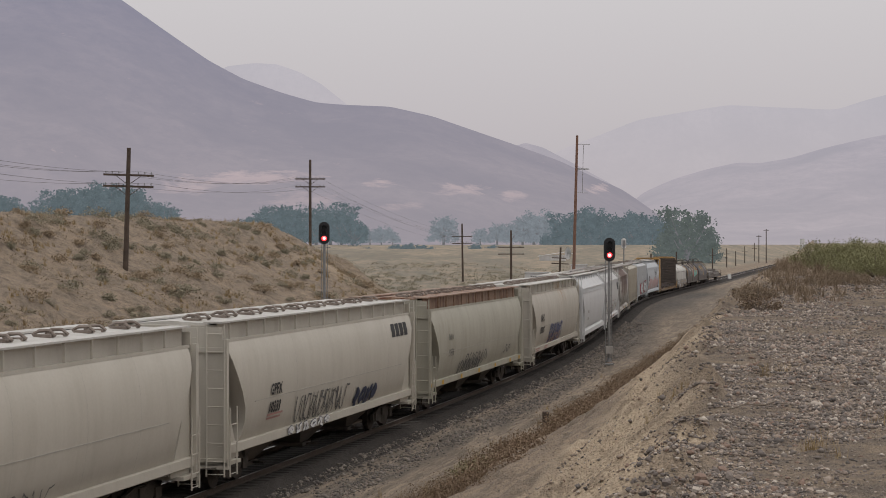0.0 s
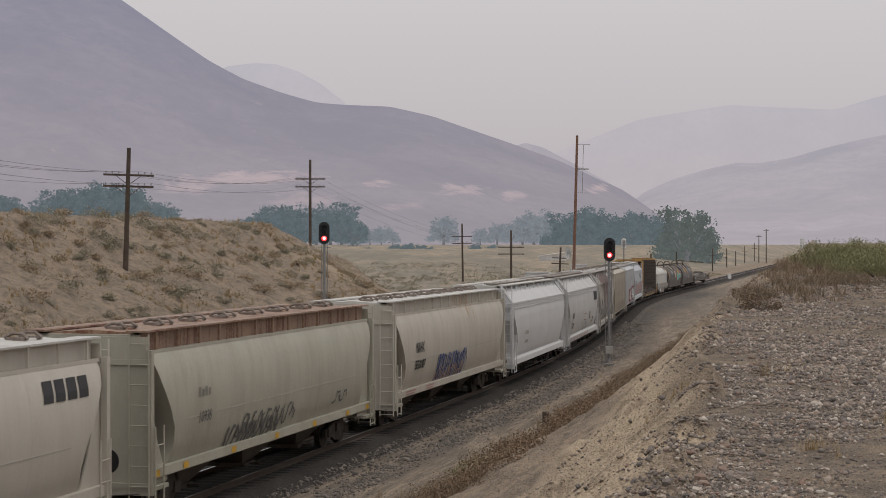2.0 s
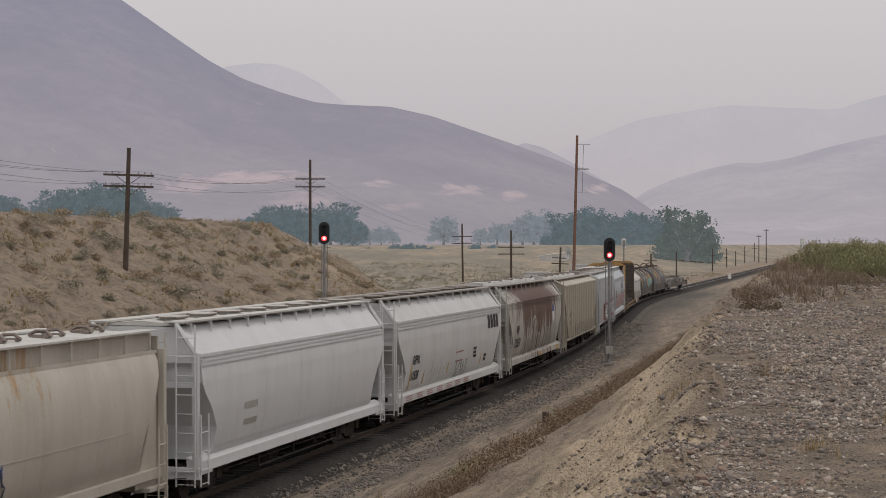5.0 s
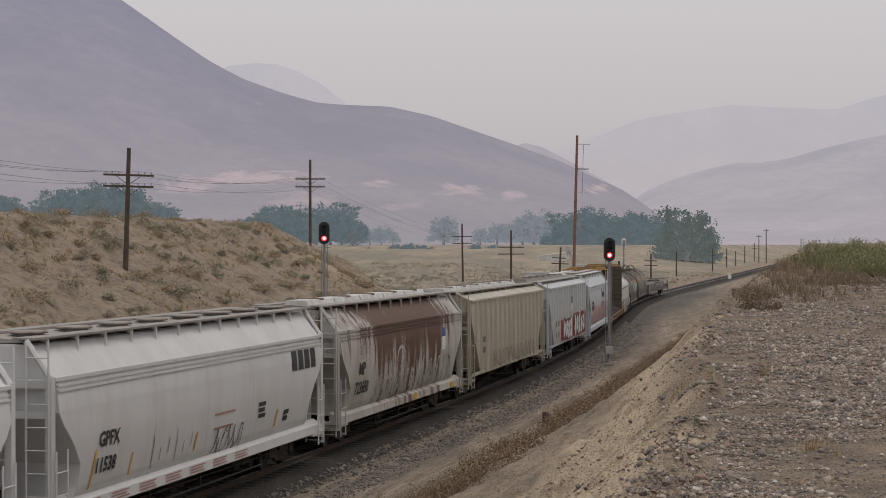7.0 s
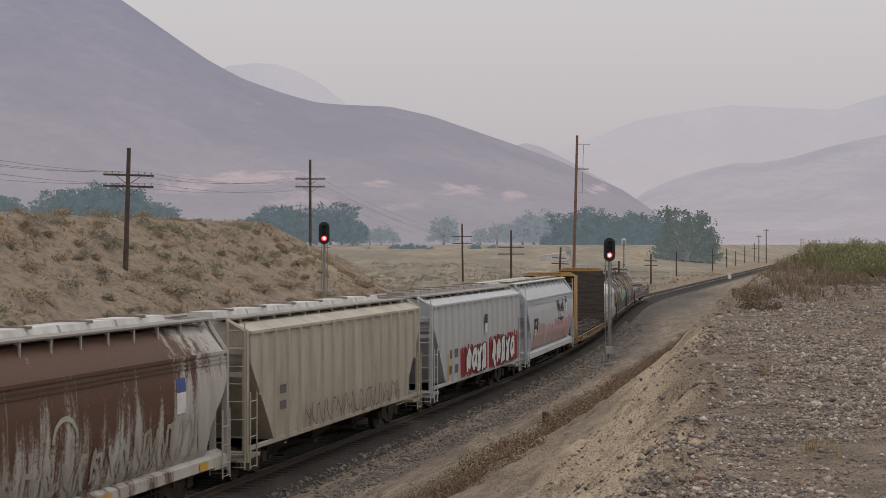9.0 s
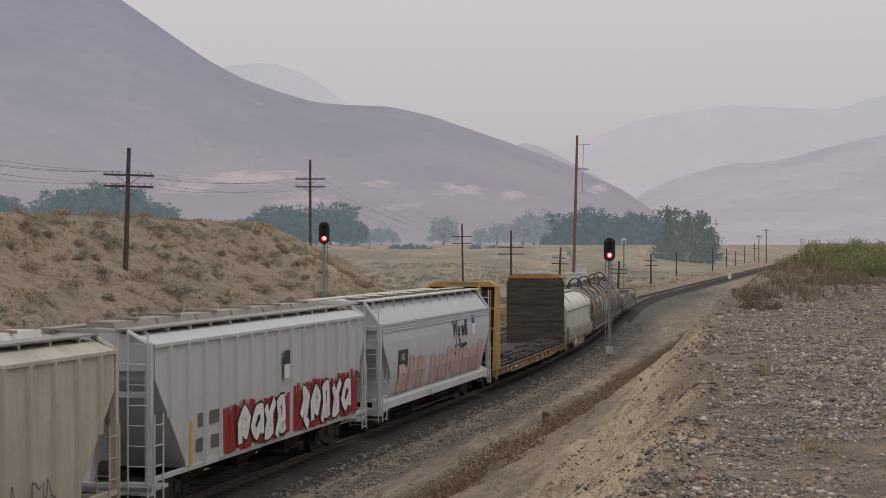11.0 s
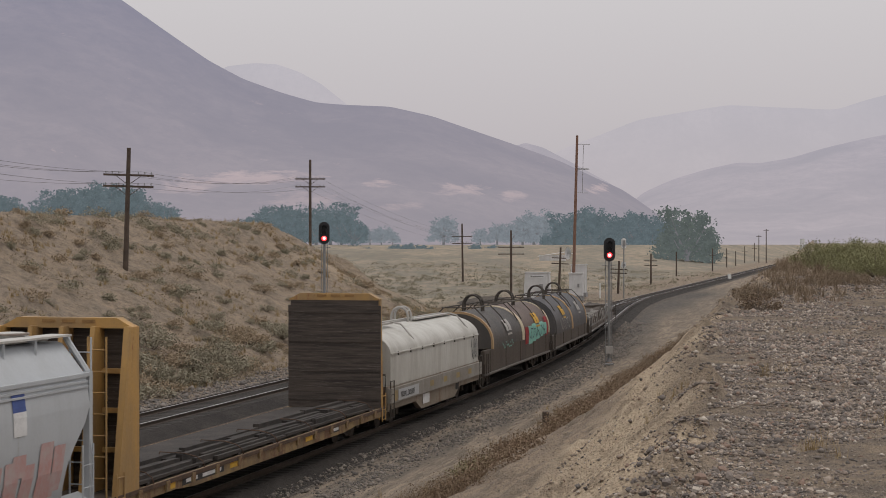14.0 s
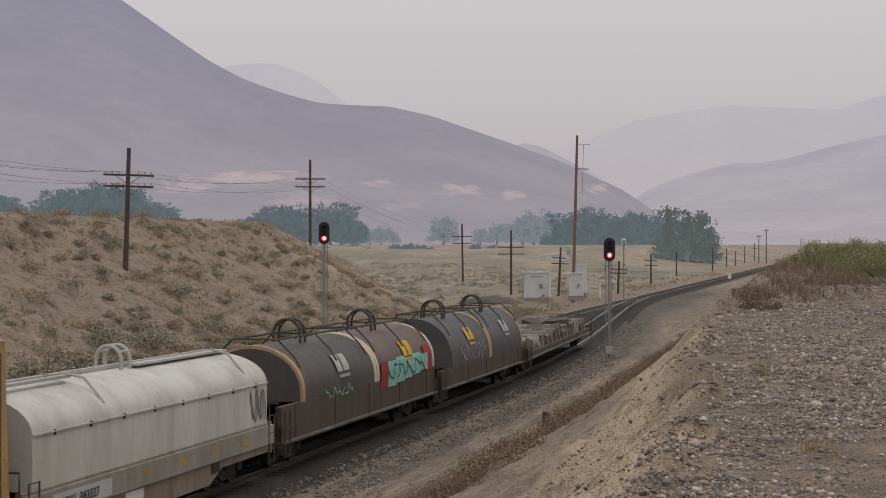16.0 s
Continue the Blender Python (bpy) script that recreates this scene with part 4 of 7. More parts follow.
def build_hoppers():
    rng = random.Random(4)
    ca, sd, h = hopper("cream covered hopper with curved sides and ring hatches", -72.4, -55.1, "round", M_CREAM, M_ROOF, M_CREAM, seed=2)
    strokes(ca, "spray_tag", scrawl(rng, -1.5, 1.2, 1.48, 1.75, 6, 0.5), 0.03, M_GREYSPRAY, sd)
    cb, sd, h = hopper("cream covered hopper with curved sides, black stencils and spray tags", -53.7, -36.0, "round", M_CREAM, M_ROOF, M_CREAM, seed=3)
    letters(cb, "stencil", "GPFX", -h + 3.0, 2.42, 0.38, M_INK, sd, 0.95)
    letters(cb, "stencil", "10333", -h + 2.9, 1.98, 0.38, M_INK, sd, 0.98, 0.15)
    decal(cb, "stencil_bar", bars(-h + 2.9, 1.95, 2, 1.2), M_REDTEXT, sd)
    decal(cb, "mark_block", [(h - 3.0 + 0.5 * i, h - 2.6 + 0.5 * i, 3.25, 3.65, 0.15) for i in range(4)], M_INK, sd)
    for k in range(7):
        strokes(cb, "spray_tag", scrawl(rng, -h + 5.0 + 0.6 * k, -h + 6.2 + 0.6 * k, 1.5, 2.2, 2), 0.05, M_GREYSPRAY, sd)
    throw_up(cb, -h + 4.6, 1.26, 0.2, 0.62, (0, 1, 4, 3, 2, 0), M_WHITESPRAY, M_NAVY, RSILL, 0.07, 0.3)
    throw_up(cb, -h + 10.6, 1.45, 0.5, 0.62, (2, 3, 1, 0), M_NAVY, M_NAVY, sd, 0.12, 0.35)
    cc, sd, h = hopper("cream covered hopper with rust-brown roof and spray tags", -34.7, -17.7, "round", M_CREAM2, M_RUSTROOF, M_CREAM2, seed=5)
    strokes(cc, "spray_tag", scrawl(rng, -h + 4.4, -h + 8.2, 1.34, 1.9, 9, 0.5), 0.09, M_GREYSPRAY, sd)
    strokes(cc, "spray_tag", scrawl(rng, -h + 5.2, -h + 9.4, 1.6, 2.1, 8, 0.5), 0.06, M_GREYSPRAY, sd, 0.012)
    strokes(cc, "spray_tag", scrawl(rng, h - 4.2, h - 3.0, 1.75, 2.05, 2, 0.4), 0.05, M_GREYSPRAY, sd)
    letters(cc, "stencil", "10938", -h + 2.55, 2.2, 0.36, M_GREYSPRAY, sd, 0.9, 0.1, bold=0.0)
    decal(cc, "stencil_bar", [(-h + 2.55 + 0.2 * i, -h + 2.68 + 0.2 * i, 2.78, 2.98 - 0.05 * (i % 2), 0.1) for i in range(4)], M_SEAMGREY, sd)
    decal(cc, "reflector", [(-h + y, -h + y + 0.3, 1.28, 1.42, 0) for y in (0.3, 1.9, 4.9, 8.0, 11.1, 14.2, 16.2)], M_YELLOW, RSILL)
    cd, sd, h = hopper("cream covered hopper with rust streaks and a blue spray tag", -15.9, 1.6, "round", M_CREAM3, M_ROOF, M_CREAM, seed=6)
    letters(cd, "stencil", "NAHX", -h + 2.5, 2.6, 0.46, M_INK, sd, 0.8)
    letters(cd, "stencil", "553007", -h + 2.4, 2.06, 0.4, M_INK, sd, 1.15, 0.1)
    strokes(cd, "spray_tag", scrawl(rng, -h + 5.4, -h + 9.8, 1.4, 2.35, 11, 0.35), 0.09, M_BLUESPRAY, sd)
    strokes(cd, "spray_tag", scrawl(rng, -h + 5.5, -h + 9.6, 1.46, 1.85, 8, 0.35), 0.13, M_PEACH, sd, 0.007)
    strokes(cd, "spray_tag", scrawl(rng, -h + 5.4, -h + 10.0, 1.5, 2.3, 8, 0.35), 0.06, M_NAVY, sd, 0.013)
    decal(cd, "stencil_bar", bars(-h + 1.5, 1.42, 2, 1.3, 0.045, 0.08) + bars(-h + 4.2, 1.42, 2, 1.1, 0.045, 0.08), M_REDTEXT, RSILL)
    ce, sd, h = hopper("plain white smooth-sided covered hopper", 2.9, 18.4, "smooth", M_PALE, M_ROOF, M_PALE, seed=7)
    decal(ce, "stencil_bar", bars(-h + 3.0, 2.4, 1, 0.9, 0.16) + bars(-h + 3.0, 2.0, 1, 0.9, 0.14), M_HARDWARE, sd)
    cf, sd, h = hopper("pale grey smooth-sided covered hopper with black stencils", 19.5, 35.6, "smooth", M_PALE2, M_DARKROOF, M_PALE2, seed=8)
    letters(cf, "stencil", "GPFX", -h + 1.95, 2.24, 0.4, M_INK, sd, 0.95)
    letters(cf, "stencil", "11538", -h + 1.85, 1.74, 0.4, M_INK, sd, 0.95)
    decal(cf, "mark_block", [(h - 2.75 + 0.5 * i, h - 2.36 + 0.5 * i, 2.88, 3.38, 0.0) for i in range(4)], M_INK, sd)
    strokes(cf, "spray_tag", scrawl(rng, -h + 8.0, -h + 9.8, 1.35, 1.95, 5, 0.3), 0.04, M_GREYSPRAY, sd)
    decal(cf, "stencil_bar", bars(-h + 8.0, 2.3, 1, 1.3, 0.05) + bars(-h + 8.0, 1.98, 1, 1.2, 0.05), M_REDTEXT, sd)
    decal(cf, "paint_run", [(-h + 4.6 + 0.42 * i, -h + 4.63 + 0.42 * i, 1.5 + 0.12 * (i % 3), 2.2 - 0.15 * ((i * 2) % 3), 0.0) for i in range(6)], M_SEAMGREY, sd)
    decal(cf, "reflector", [(-h + 1.7, -h + 1.78, 1.45, 2.2, 0.15), (-h + 3.5, -h + 3.57, 1.5, 1.95, 0.15), (-h + 6.9, -h + 7.0, 1.6, 2.0, 0.15), (h - 3.9, h - 3.8, 1.6, 2.0, 0.15)], M_YELLOW, sd)
    decal(cf, "stencil_bar", [q for i in range(7) for q in bars(-h + 1.2 + 1.35 * i, 1.28, 3, 0.85, 0.03, 0.06)], M_REDTEXT, Side([(1.56, 1.0), (1.56, 1.4)]))
    decal(cf, "stencil_bar", bars(h - 5.2, 2.3, 3, 0.5, 0.1, 0.14) + bars(h - 3.3, 1.95, 2, 0.4, 0.12, 0.16), M_INK, sd)
    cg, sd, h = hopper("grey covered hopper heavily streaked with brown rust", 36.8, 52.0, "smooth", M_RUSTY, M_DARKROOF, M_HARDWARE, hatch="trough", seed=9)
    letters(cg, "stencil", "MP", -h + 1.95, 2.35, 0.5, M_INK, sd, 0.95)
    letters(cg, "stencil", "723650", -h + 1.6, 1.8, 0.5, M_INK, sd, 0.92)
    decal(cg, "shield_plate", [(h - 3.3, h - 2.8, 2.95, 3.25, 0)], M_BLUESPRAY, sd)
    decal(cg, "shield_plate", [(h - 3.3, h - 2.8, 2.5, 2.95, 0)], M_WHITESPRAY, sd)
    for k in range(9):
        strokes(cg, "spray_tag", scrawl(rng, -h + 3.6 + 1.05 * k, -h + 5.0 + 1.05 * k, 1.4, 2.0 + 0.05 * k, 2, 0.1), 0.11, M_WORNSPRAY, sd, 0.004)
    strokes(cg, "painted_arch", [[(-h + 6.6 + 0.5 * math.cos(math.pi * i / 10), 2.5 + 0.42 * math.sin(math.pi * i / 10)) for i in range(11)]], 0.1, M_WORNSPRAY, sd, 0.006)
    decal(cg, "reflector", [(h - 1.9, h - 1.4, 1.1, 1.28, 0), (-h + 8.2, -h + 8.7, 1.1, 1.28, 0)], M_YELLOW, Side([(1.56, 1.0), (1.56, 1.4)]))
    chh, sd, h = hopper("sand-coloured ribbed covered hopper with worn spray paint", 53.2, 69.9, "ribbed", M_SAND, M_DARKROOF, M_SAND, hatch="trough", ribs=16, seed=10)
    sdh = Side([(1.63, 1.0), (1.63, 4.0)])
    strokes(chh, "spray_tag", scrawl(rng, -h + 4.0, h - 3.0, 1.36, 1.95, 14), 0.05, M_GREYSPRAY, sdh)
    decal(chh, "stencil_bar", bars(-h + 2.4, 2.6, 1, 0.7, 0.22) + bars(-h + 2.4, 2.2, 1, 0.8, 0.22), M_GREYSPRAY, FLAT)
    ci, sd, h = hopper("light grey ribbed covered hopper with red and white graffiti", 71.3, 87.1, "ribbed", M_GREYRIB, M_DARKROOF, M_GREYRIB, hatch="dark trough", ribs=15, seed=11)
    for q in ragged(rng, -h + 4.0, -h + 8.6, 1.3, 2.5, 26) + ragged(rng, -h + 8.9, -h + 14.6, 1.3, 2.6, 30):
        decal(ci, "graffiti_patch", [q], M_REDSPRAY, sdh, 0.006)
    throw_up(ci, -h + 4.9, 1.38, 0.9, 0.88, (0, 3, 1, 4), M_WHITESPRAY, M_INK, sdh, 0.26)
    throw_up(ci, -h + 9.4, 1.4, 0.95, 0.9, (2, 0, 4, 1, 3), M_WHITESPRAY, M_INK, sdh, 0.26)
    decal(ci, "stencil_bar", [(-h + 2.6, -h + 3.0, 2.1, 2.4, 0), (-h + 3.3, -h + 3.9, 2.1, 2.4, 0), (-h + 2.5, -h + 3.1, 1.55, 1.85, 0), (-h + 3.4, -h + 3.9, 1.55, 1.85, 0)], M_GREYSPRAY, FLAT)
    decal(ci, "shield_plate", [(h - 7.6, h - 7.15, 3.1, 3.45, 0)], M_INK, sdh)
    decal(ci, "shield_plate", [(h - 7.6, h - 7.15, 2.75, 3.1, 0)], M_WHITESPRAY, sdh)
    decal(ci, "reflector", [(-h + 1.95, -h + 2.1, 1.34, 2.3, 0)], M_YELLOW, sdh)
    cj, sd, h = hopper("grey smooth-sided covered hopper with slogan and faded pink graffiti", 88.5, 104.6, "smooth", M_GREYUP, M_ROOF, M_GREYUP, seed=12)
    letters(cj, "slogan", "We will", h - 6.55, 2.84, 0.8, M_INK, sd, 0.93, bold=0.02)
    letters(cj, "slogan", "deliver", h - 6.3, 2.2, 0.8, M_INK, sd, 0.9, bold=0.02, out=0.012)
    decal(cj, "number_panel", [(-h + 2.0, -h + 3.2, 1.95, 2.8, 0)], M_INK, sd)
    decal(cj, "number_bar", [(-h + 2.35, -h + 2.8, 2.45, 2.68, 0)], M_WHITESPRAY, sd, 0.014)
    letters(cj, "number", "78116", -h + 2.06, 2.07, 0.36, M_WHITESPRAY, sd, 0.92)
    decal(cj, "shield_plate", [(h - 3.4, h - 2.9, 3.2, 3.52, 0)], M_BLUESPRAY, sd)
    decal(cj, "shield_plate", [(h - 3.4, h - 2.9, 2.78, 3.2, 0)], M_WHITESPRAY, sd)
    lett = []
    for i in range(10):
        y = -h + 2.1 + 1.22 * i + (0.5 if i > 2 else 0)
        t = 2.35 + 0.22 * ((i * 3) % 4) / 3
        lett += [(y, y + 0.52, 1.4, t, 0.14 - 0.05 * (i % 3)), (y + 0.58, y + 1.04, 1.44 + 0.2 * (i % 2), t - 0.1, 0.16), (y + 0.3, y + 0.8, 1.55 + 0.25 * (i % 3), 1.95 + 0.25 * (i % 3), 0.05)]
    for k, q in enumerate(lett):
        decal(cj, "graffiti_patch", [q], M_PINK, sd, 0.018 + 0.0012 * (k % 3))
    decal(cj, "reflector", [(-h + 2.05, -h + 2.2, 1.45, 2.2, 0)], M_YELLOW, sd)
    strokes(cj, "spray_tag", scrawl(rng, -h + 5.6, -h + 6.6, 1.06, 1.3, 2), 0.05, M_MINT, Side([(1.56, 1.0), (1.56, 1.4)]))


build_hoppers()

M_TIMBER = board_mat("sooty_bulkhead_boards", (0.034, 0.027, 0.023), (0.08, 0.063, 0.052), (0.25, 0.215, 0.19))
M_CARYEL = paint("worn_yellow_paint", (0.46, 0.265, 0.075), 0.6, 0.34)
M_WORNSILL = paint("worn_yellow_sill", (0.34, 0.235, 0.105), 1.0, 0.75, (0.12, 0.085, 0.06), (0.1, 0.052, 0.03))
M_RUSTEDGE = rough_mat("dark_rust", (0.045, 0.028, 0.02), (0.12, 0.07, 0.045), 2.5, 0.85)
M_FADED = rough_mat("faded_brown_lettering", (0.2, 0.11, 0.04), (0.3, 0.17, 0.06), 4, 0.8)
M_LOAD = rough_mat("dark_steel_plate", (0.022, 0.019, 0.018), (0.06, 0.05, 0.044), 1.2, 0.95, 0.0)
M_WHITEHOOD = paint("off_white_hood", (0.54, 0.535, 0.5), 0.42, 0.12)
M_GREYHOOD = paint("charcoal_hood", (0.036, 0.035, 0.036), 0.3, 0.4, rust_col=(0.06, 0.035, 0.025))
M_BLUEHOOD = paint("blue_black_hood", (0.036, 0.042, 0.055), 0.35, 0.15)
M_BROWNHOOD = paint("maroon_hood", (0.085, 0.05, 0.042), 0.5, 0.3)
M_TAN = paint("tan_band", (0.45, 0.29, 0.14), 0.4)
M_BAND = paint("grimy_pale_band", (0.3, 0.29, 0.27), 0.7, 0.15)
M_COILSIDE = paint("grimy_frame_paint", (0.27, 0.23, 0.185), 0.8, 0.55, rust_col=(0.11, 0.065, 0.04))
M_CREAMBAND = paint("cream_band", (0.6, 0.52, 0.38), 0.4)
M_DARKFRAME = paint("dark_frame_paint", (0.042, 0.031, 0.026), 0.3, 0.35, rust_col=(0.07, 0.038, 0.024))
M_LEDGE = rough_mat("worn_deck_edge", (0.07, 0.06, 0.055), (0.2, 0.185, 0.17), 1.5, 0.7)
M_WRAP = rough_mat("torn_pale_wrap", (0.045, 0.04, 0.037), (0.34, 0.325, 0.31), 1.3, 0.7, 0, 0.4, 0.03, 5)


def bulkhead_flat(u0, u1):
    car = thing("bulkhead_flatcar", "yellow bulkhead flatcar with sooty boards and worn sills", "freight car")
    h = (u1 - u0) / 2
    for i in range(10):
        bm = bmesh.new()
        x = -1.42 + 0.285 * i
        box(bm, x, x + 0.272, -h, h, 1.0, 1.125 + 0.012 * ((i * 3) % 4) / 3)
        part("deck_plank", bm, M_TIMBER, car)
    for sx in (-1, 1):
        bm = bmesh.new()
        x0, x1 = sx * 1.43, sx * 1.52
        plate(bm, [(-h, 1.15), (-h, 0.8), (-h + 3.2, 0.8), (-h + 4.4, 0.7), (h - 4.4, 0.7), (h - 3.2, 0.8), (h, 0.8), (h, 1.15)], min(x0, x1), max(x0, x1))
        part("side_sill", bm, M_WORNSILL, car, "worn yellow sill browned with rust")
        bm = bmesh.new()
        x2 = sx * 1.56
        box(bm, min(x1, x2), max(x1, x2), -h, h, 1.06, 1.16)
        part("sill_edge", bm, M_RUSTEDGE, car, "dark rusted edge of the deck")
        first = None
        for i in range(13):
            y = -h + 1.2 + (2 * h - 2.4) * i / 12
            if first is None:
                bm = bmesh.new()
                x2 = sx * 1.58
                box(bm, min(x1, x2), max(x1, x2), -0.09, 0.09, 0.86, 1.14)
                first = part("stake_pocket", bm, M_WORNSILL, car)
                first.location = (0, y, 0)
            else:
                share(first, car, pose(0, y, 0))
    decal(car, "number_panel", [(-h + 3.6, -h + 6.2, 0.84, 1.08, 0), (h - 5.6, h - 4.9, 0.84, 1.08, 0)], M_INK, Side([(1.525, 0.5), (1.525, 1.6)]), 0.004)
    decal(car, "number_bar", [(-h + 3.8, -h + 4.5, 0.9, 1.02, 0.1), (-h + 4.8, -h + 6.0, 0.9, 1.02, 0.1), (h - 5.5, h - 5.0, 0.9, 1.02, 0.1)], M_WHITESPRAY, Side([(1.53, 0.5), (1.53, 1.6)]), 0.006)
    decal(car, "reflector", [(-h + 2.6, -h + 3.2, 0.86, 1.05, 0), (-h + 6.6, -h + 7.2, 0.86, 1.05, 0), (h - 8.0, h - 7.4, 0.86, 1.05, 0)], M_YELLOW, Side([(1.525, 0.5), (1.525, 1.6)]), 0.004)
    for sgn, face in ((-1, 106.8 - (u0 + u1) / 2), (1, 125.5 - (u0 + u1) / 2)):
        ye = face
        bh = new("bulkhead")
        bh.parent = car
        bh["label"] = "tall end wall of sooty horizontal boards"
        for k in range(15):
            z = 1.15 + 0.222 * k
            d = 0.006 * ((k * 7) % 4)
            bm = bmesh.new()
            half = 1.5 if k < 14 else 1.42
            box(bm, -half, half, min(ye - sgn * d, ye + sgn * 0.07), max(ye - sgn * d, ye + sgn * 0.07), z, z + 0.2205)
            part("board", bm, M_TIMBER, bh)
        for x in ((-1.46, -0.7, 0.0, 0.7, 1.46) if sgn < 0 else (-1.38, -0.7, 0.0, 0.7, 1.38)):
            bm = bmesh.new()
            wd = 0.07 if abs(x) > 1 else 0.05
            low, high = (1.15, 0.55) if sgn < 0 else (0.5, 0.3)
            plate(bm, [(ye + sgn * 0.08, 1.14), (ye + sgn * 0.08, 4.46), (ye + sgn * high, 4.46), (ye + sgn * low, 1.14)], x - wd, x + wd)
            part("bulkhead_post", bm, M_CARYEL, bh, "yellow steel post")
        bm = bmesh.new()
        y0, y1 = min(ye - sgn * 0.02, ye + sgn * 0.3), max(ye - sgn * 0.02, ye + sgn * 0.3)
        prism(bm, [(-1.46, 4.46), (-1.38, 4.49), (-1.12, 4.63), (1.12, 4.63), (1.38, 4.49), (1.46, 4.46), (1.46, 4.42), (-1.46, 4.42)], y0, y1)
        cap = part("bulkhead_cap", bm, M_CARYEL, bh)
        bm = bmesh.new()
        yb = ye - sgn * 0.03 if sgn > 0 else ye + sgn * 0.31
        for x in (-0.55, -0.1, 0.35):
            box(bm, x, x + 0.3, yb - 0.006, yb + 0.006, 4.53, 4.59)
        part("number_bar", bm, M_FADED, bh)
        for z in (1.9, 2.7, 3.5):
            bm = bmesh.new()
            box(bm, -1.4, 1.4, min(ye + sgn * 0.1, ye + sgn * 0.2), max(ye + sgn * 0.1, ye + sgn * 0.2), z, z + 0.1)
            part("cross_beam", bm, M_CARYEL, bh)
        ladder(car, 1.56, 1.56, sgn * (h - 0.02), sgn * (h - 0.4), 0.6, 1.6, M_CARYEL)
        ladder(car, 1.35, 0.95, sgn * (h + 0.02), sgn * (h + 0.02), 0.6, 4.3, M_CARYEL)
    bm = bmesh.new()
    box(bm, -0.3, 0.3, -h, h, 0.66, 1.0)
    part("centre_sill", bm, M_DARK_STEEL, car)
    running_gear(car, h - 2.1)
    couplers(car, h)
    CAR_LEN[car.name] = u1 - u0
    MOVES.append((car, (u0 + u1) / 2, h - 2.1))
    return car, h


def steel_load(u0, u1, trucks):
    """Long plates and bars lying on the flatcar's deck; it rides with the car."""
    ob = thing("steel_load", "dark steel plates and long bars strapped on timber", "load")
    h = (u1 - u0) / 2 - 1.0
    rng = random.Random(21)
    for i, x in enumerate((-1.36, -0.75, -0.14)):
        bm = bmesh.new()
        box(bm, x, x + 0.585, -h, h, 1.14, 1.19 + 0.02 * (i % 2))
        part("steel_plate", bm, M_LOAD, ob)
    for i, (x0, x1, z0, z1) in enumerate(((0.46, 0.62, 1.2, 1.45), (0.64, 0.8, 1.2, 1.38), (0.86, 1.02, 1.2, 1.42), (1.04, 1.16, 1.2, 1.33), (1.2, 1.3, 1.2, 1.36), (1.32, 1.42, 1.2, 1.27))):
        y = -h + rng.uniform(0, 0.5)
        while y < h - 0.6:
            ln = rng.uniform(3.0, 5.6)
            y1 = min(h, y + ln)
            bm = bmesh.new()
            box(bm, x0, x1, y, y1, z0, z1)
            da, db, dz = rng.uniform(-0.03, 0.03), rng.uniform(-0.03, 0.03), rng.uniform(-0.05, 0.04)
            for v in bm.verts:
                v.co.x += da if v.co.y < (y + y1) / 2 else db
                if v.co.z > 1.22:
                    v.co.z += dz + (0.03 if v.co.y < (y + y1) / 2 else 0)
            part("steel_bar", bm, M_LOAD, ob)
            y = y1 + rng.uniform(0.05, 0.2)
    for i in range(7):
        y = -h + 0.8 + (2 * h - 1.6) * i / 6 + rng.uniform(-0.4, 0.4)
        bm = bmesh.new()
        box(bm, 0.42, 1.45, y - 0.07, y + 0.07, 1.14, 1.2)
        part("dunnage", bm, M_TIE, ob)
        bm = bmesh.new()
        bar(bm, [(0.4, y, 1.2), (0.45, y + 0.03, 1.48), (0.8, y + 0.1, 1.46), (1.02, y + 0.12, 1.45), (1.3, y + 0.16, 1.38), (1.44, y + 0.18, 1.28), (1.48, y + 0.2, 1.15)], 0.014)
        part("strap", bm, M_RUSTEDGE, ob)
    MOVES.append((ob, (u0 + u1) / 2, trucks))
    return ob


def hood(bm, w, z0, zs, zt, y0, y1, seg=14):
    """A rounded cover: straight skirts to zs, then an arch to zt."""
    pts = [(w, z0), (w, zs)]
    for i in range(1, seg):
        a = math.pi * i / seg
        pts.append((w * math.cos(a), zs + (zt - zs) * math.sin(a)))
    pts += [(-w, zs), (-w, z0)]
    prism(bm, pts, y0, y1)


def hood_side(w, zs, zt):
    pts = [(w, 0.8), (w, zs)]
    for i in range(1, 8):
        a = math.pi / 2 * i / 8
        pts.append((w * math.cos(a), zs + (zt - zs) * math.sin(a)))
    return Side(pts)


def lift_loop(car, y, z, r, mat):
    bm = bmesh.new()
    for dy in (-0.22, 0.22):
        pts = [(-r, y + dy, z)] + [(-r * math.cos(math.pi * k / 10), y + dy, z + 0.25 + r * 1.05 * math.sin(math.pi * k / 10)) for k in range(11)] + [(r, y + dy, z)]
        bar(bm, pts, 0.045)
    for k in (2, 5, 8):
        c = (-r * math.cos(math.pi * k / 10), z + 0.25 + r * 1.05 * math.sin(math.pi * k / 10))
        bar(bm, [(c[0], y - 0.22, c[1]), (c[0], y + 0.22, c[1])], 0.03)
    part("lifting_loop", bm, mat, car)


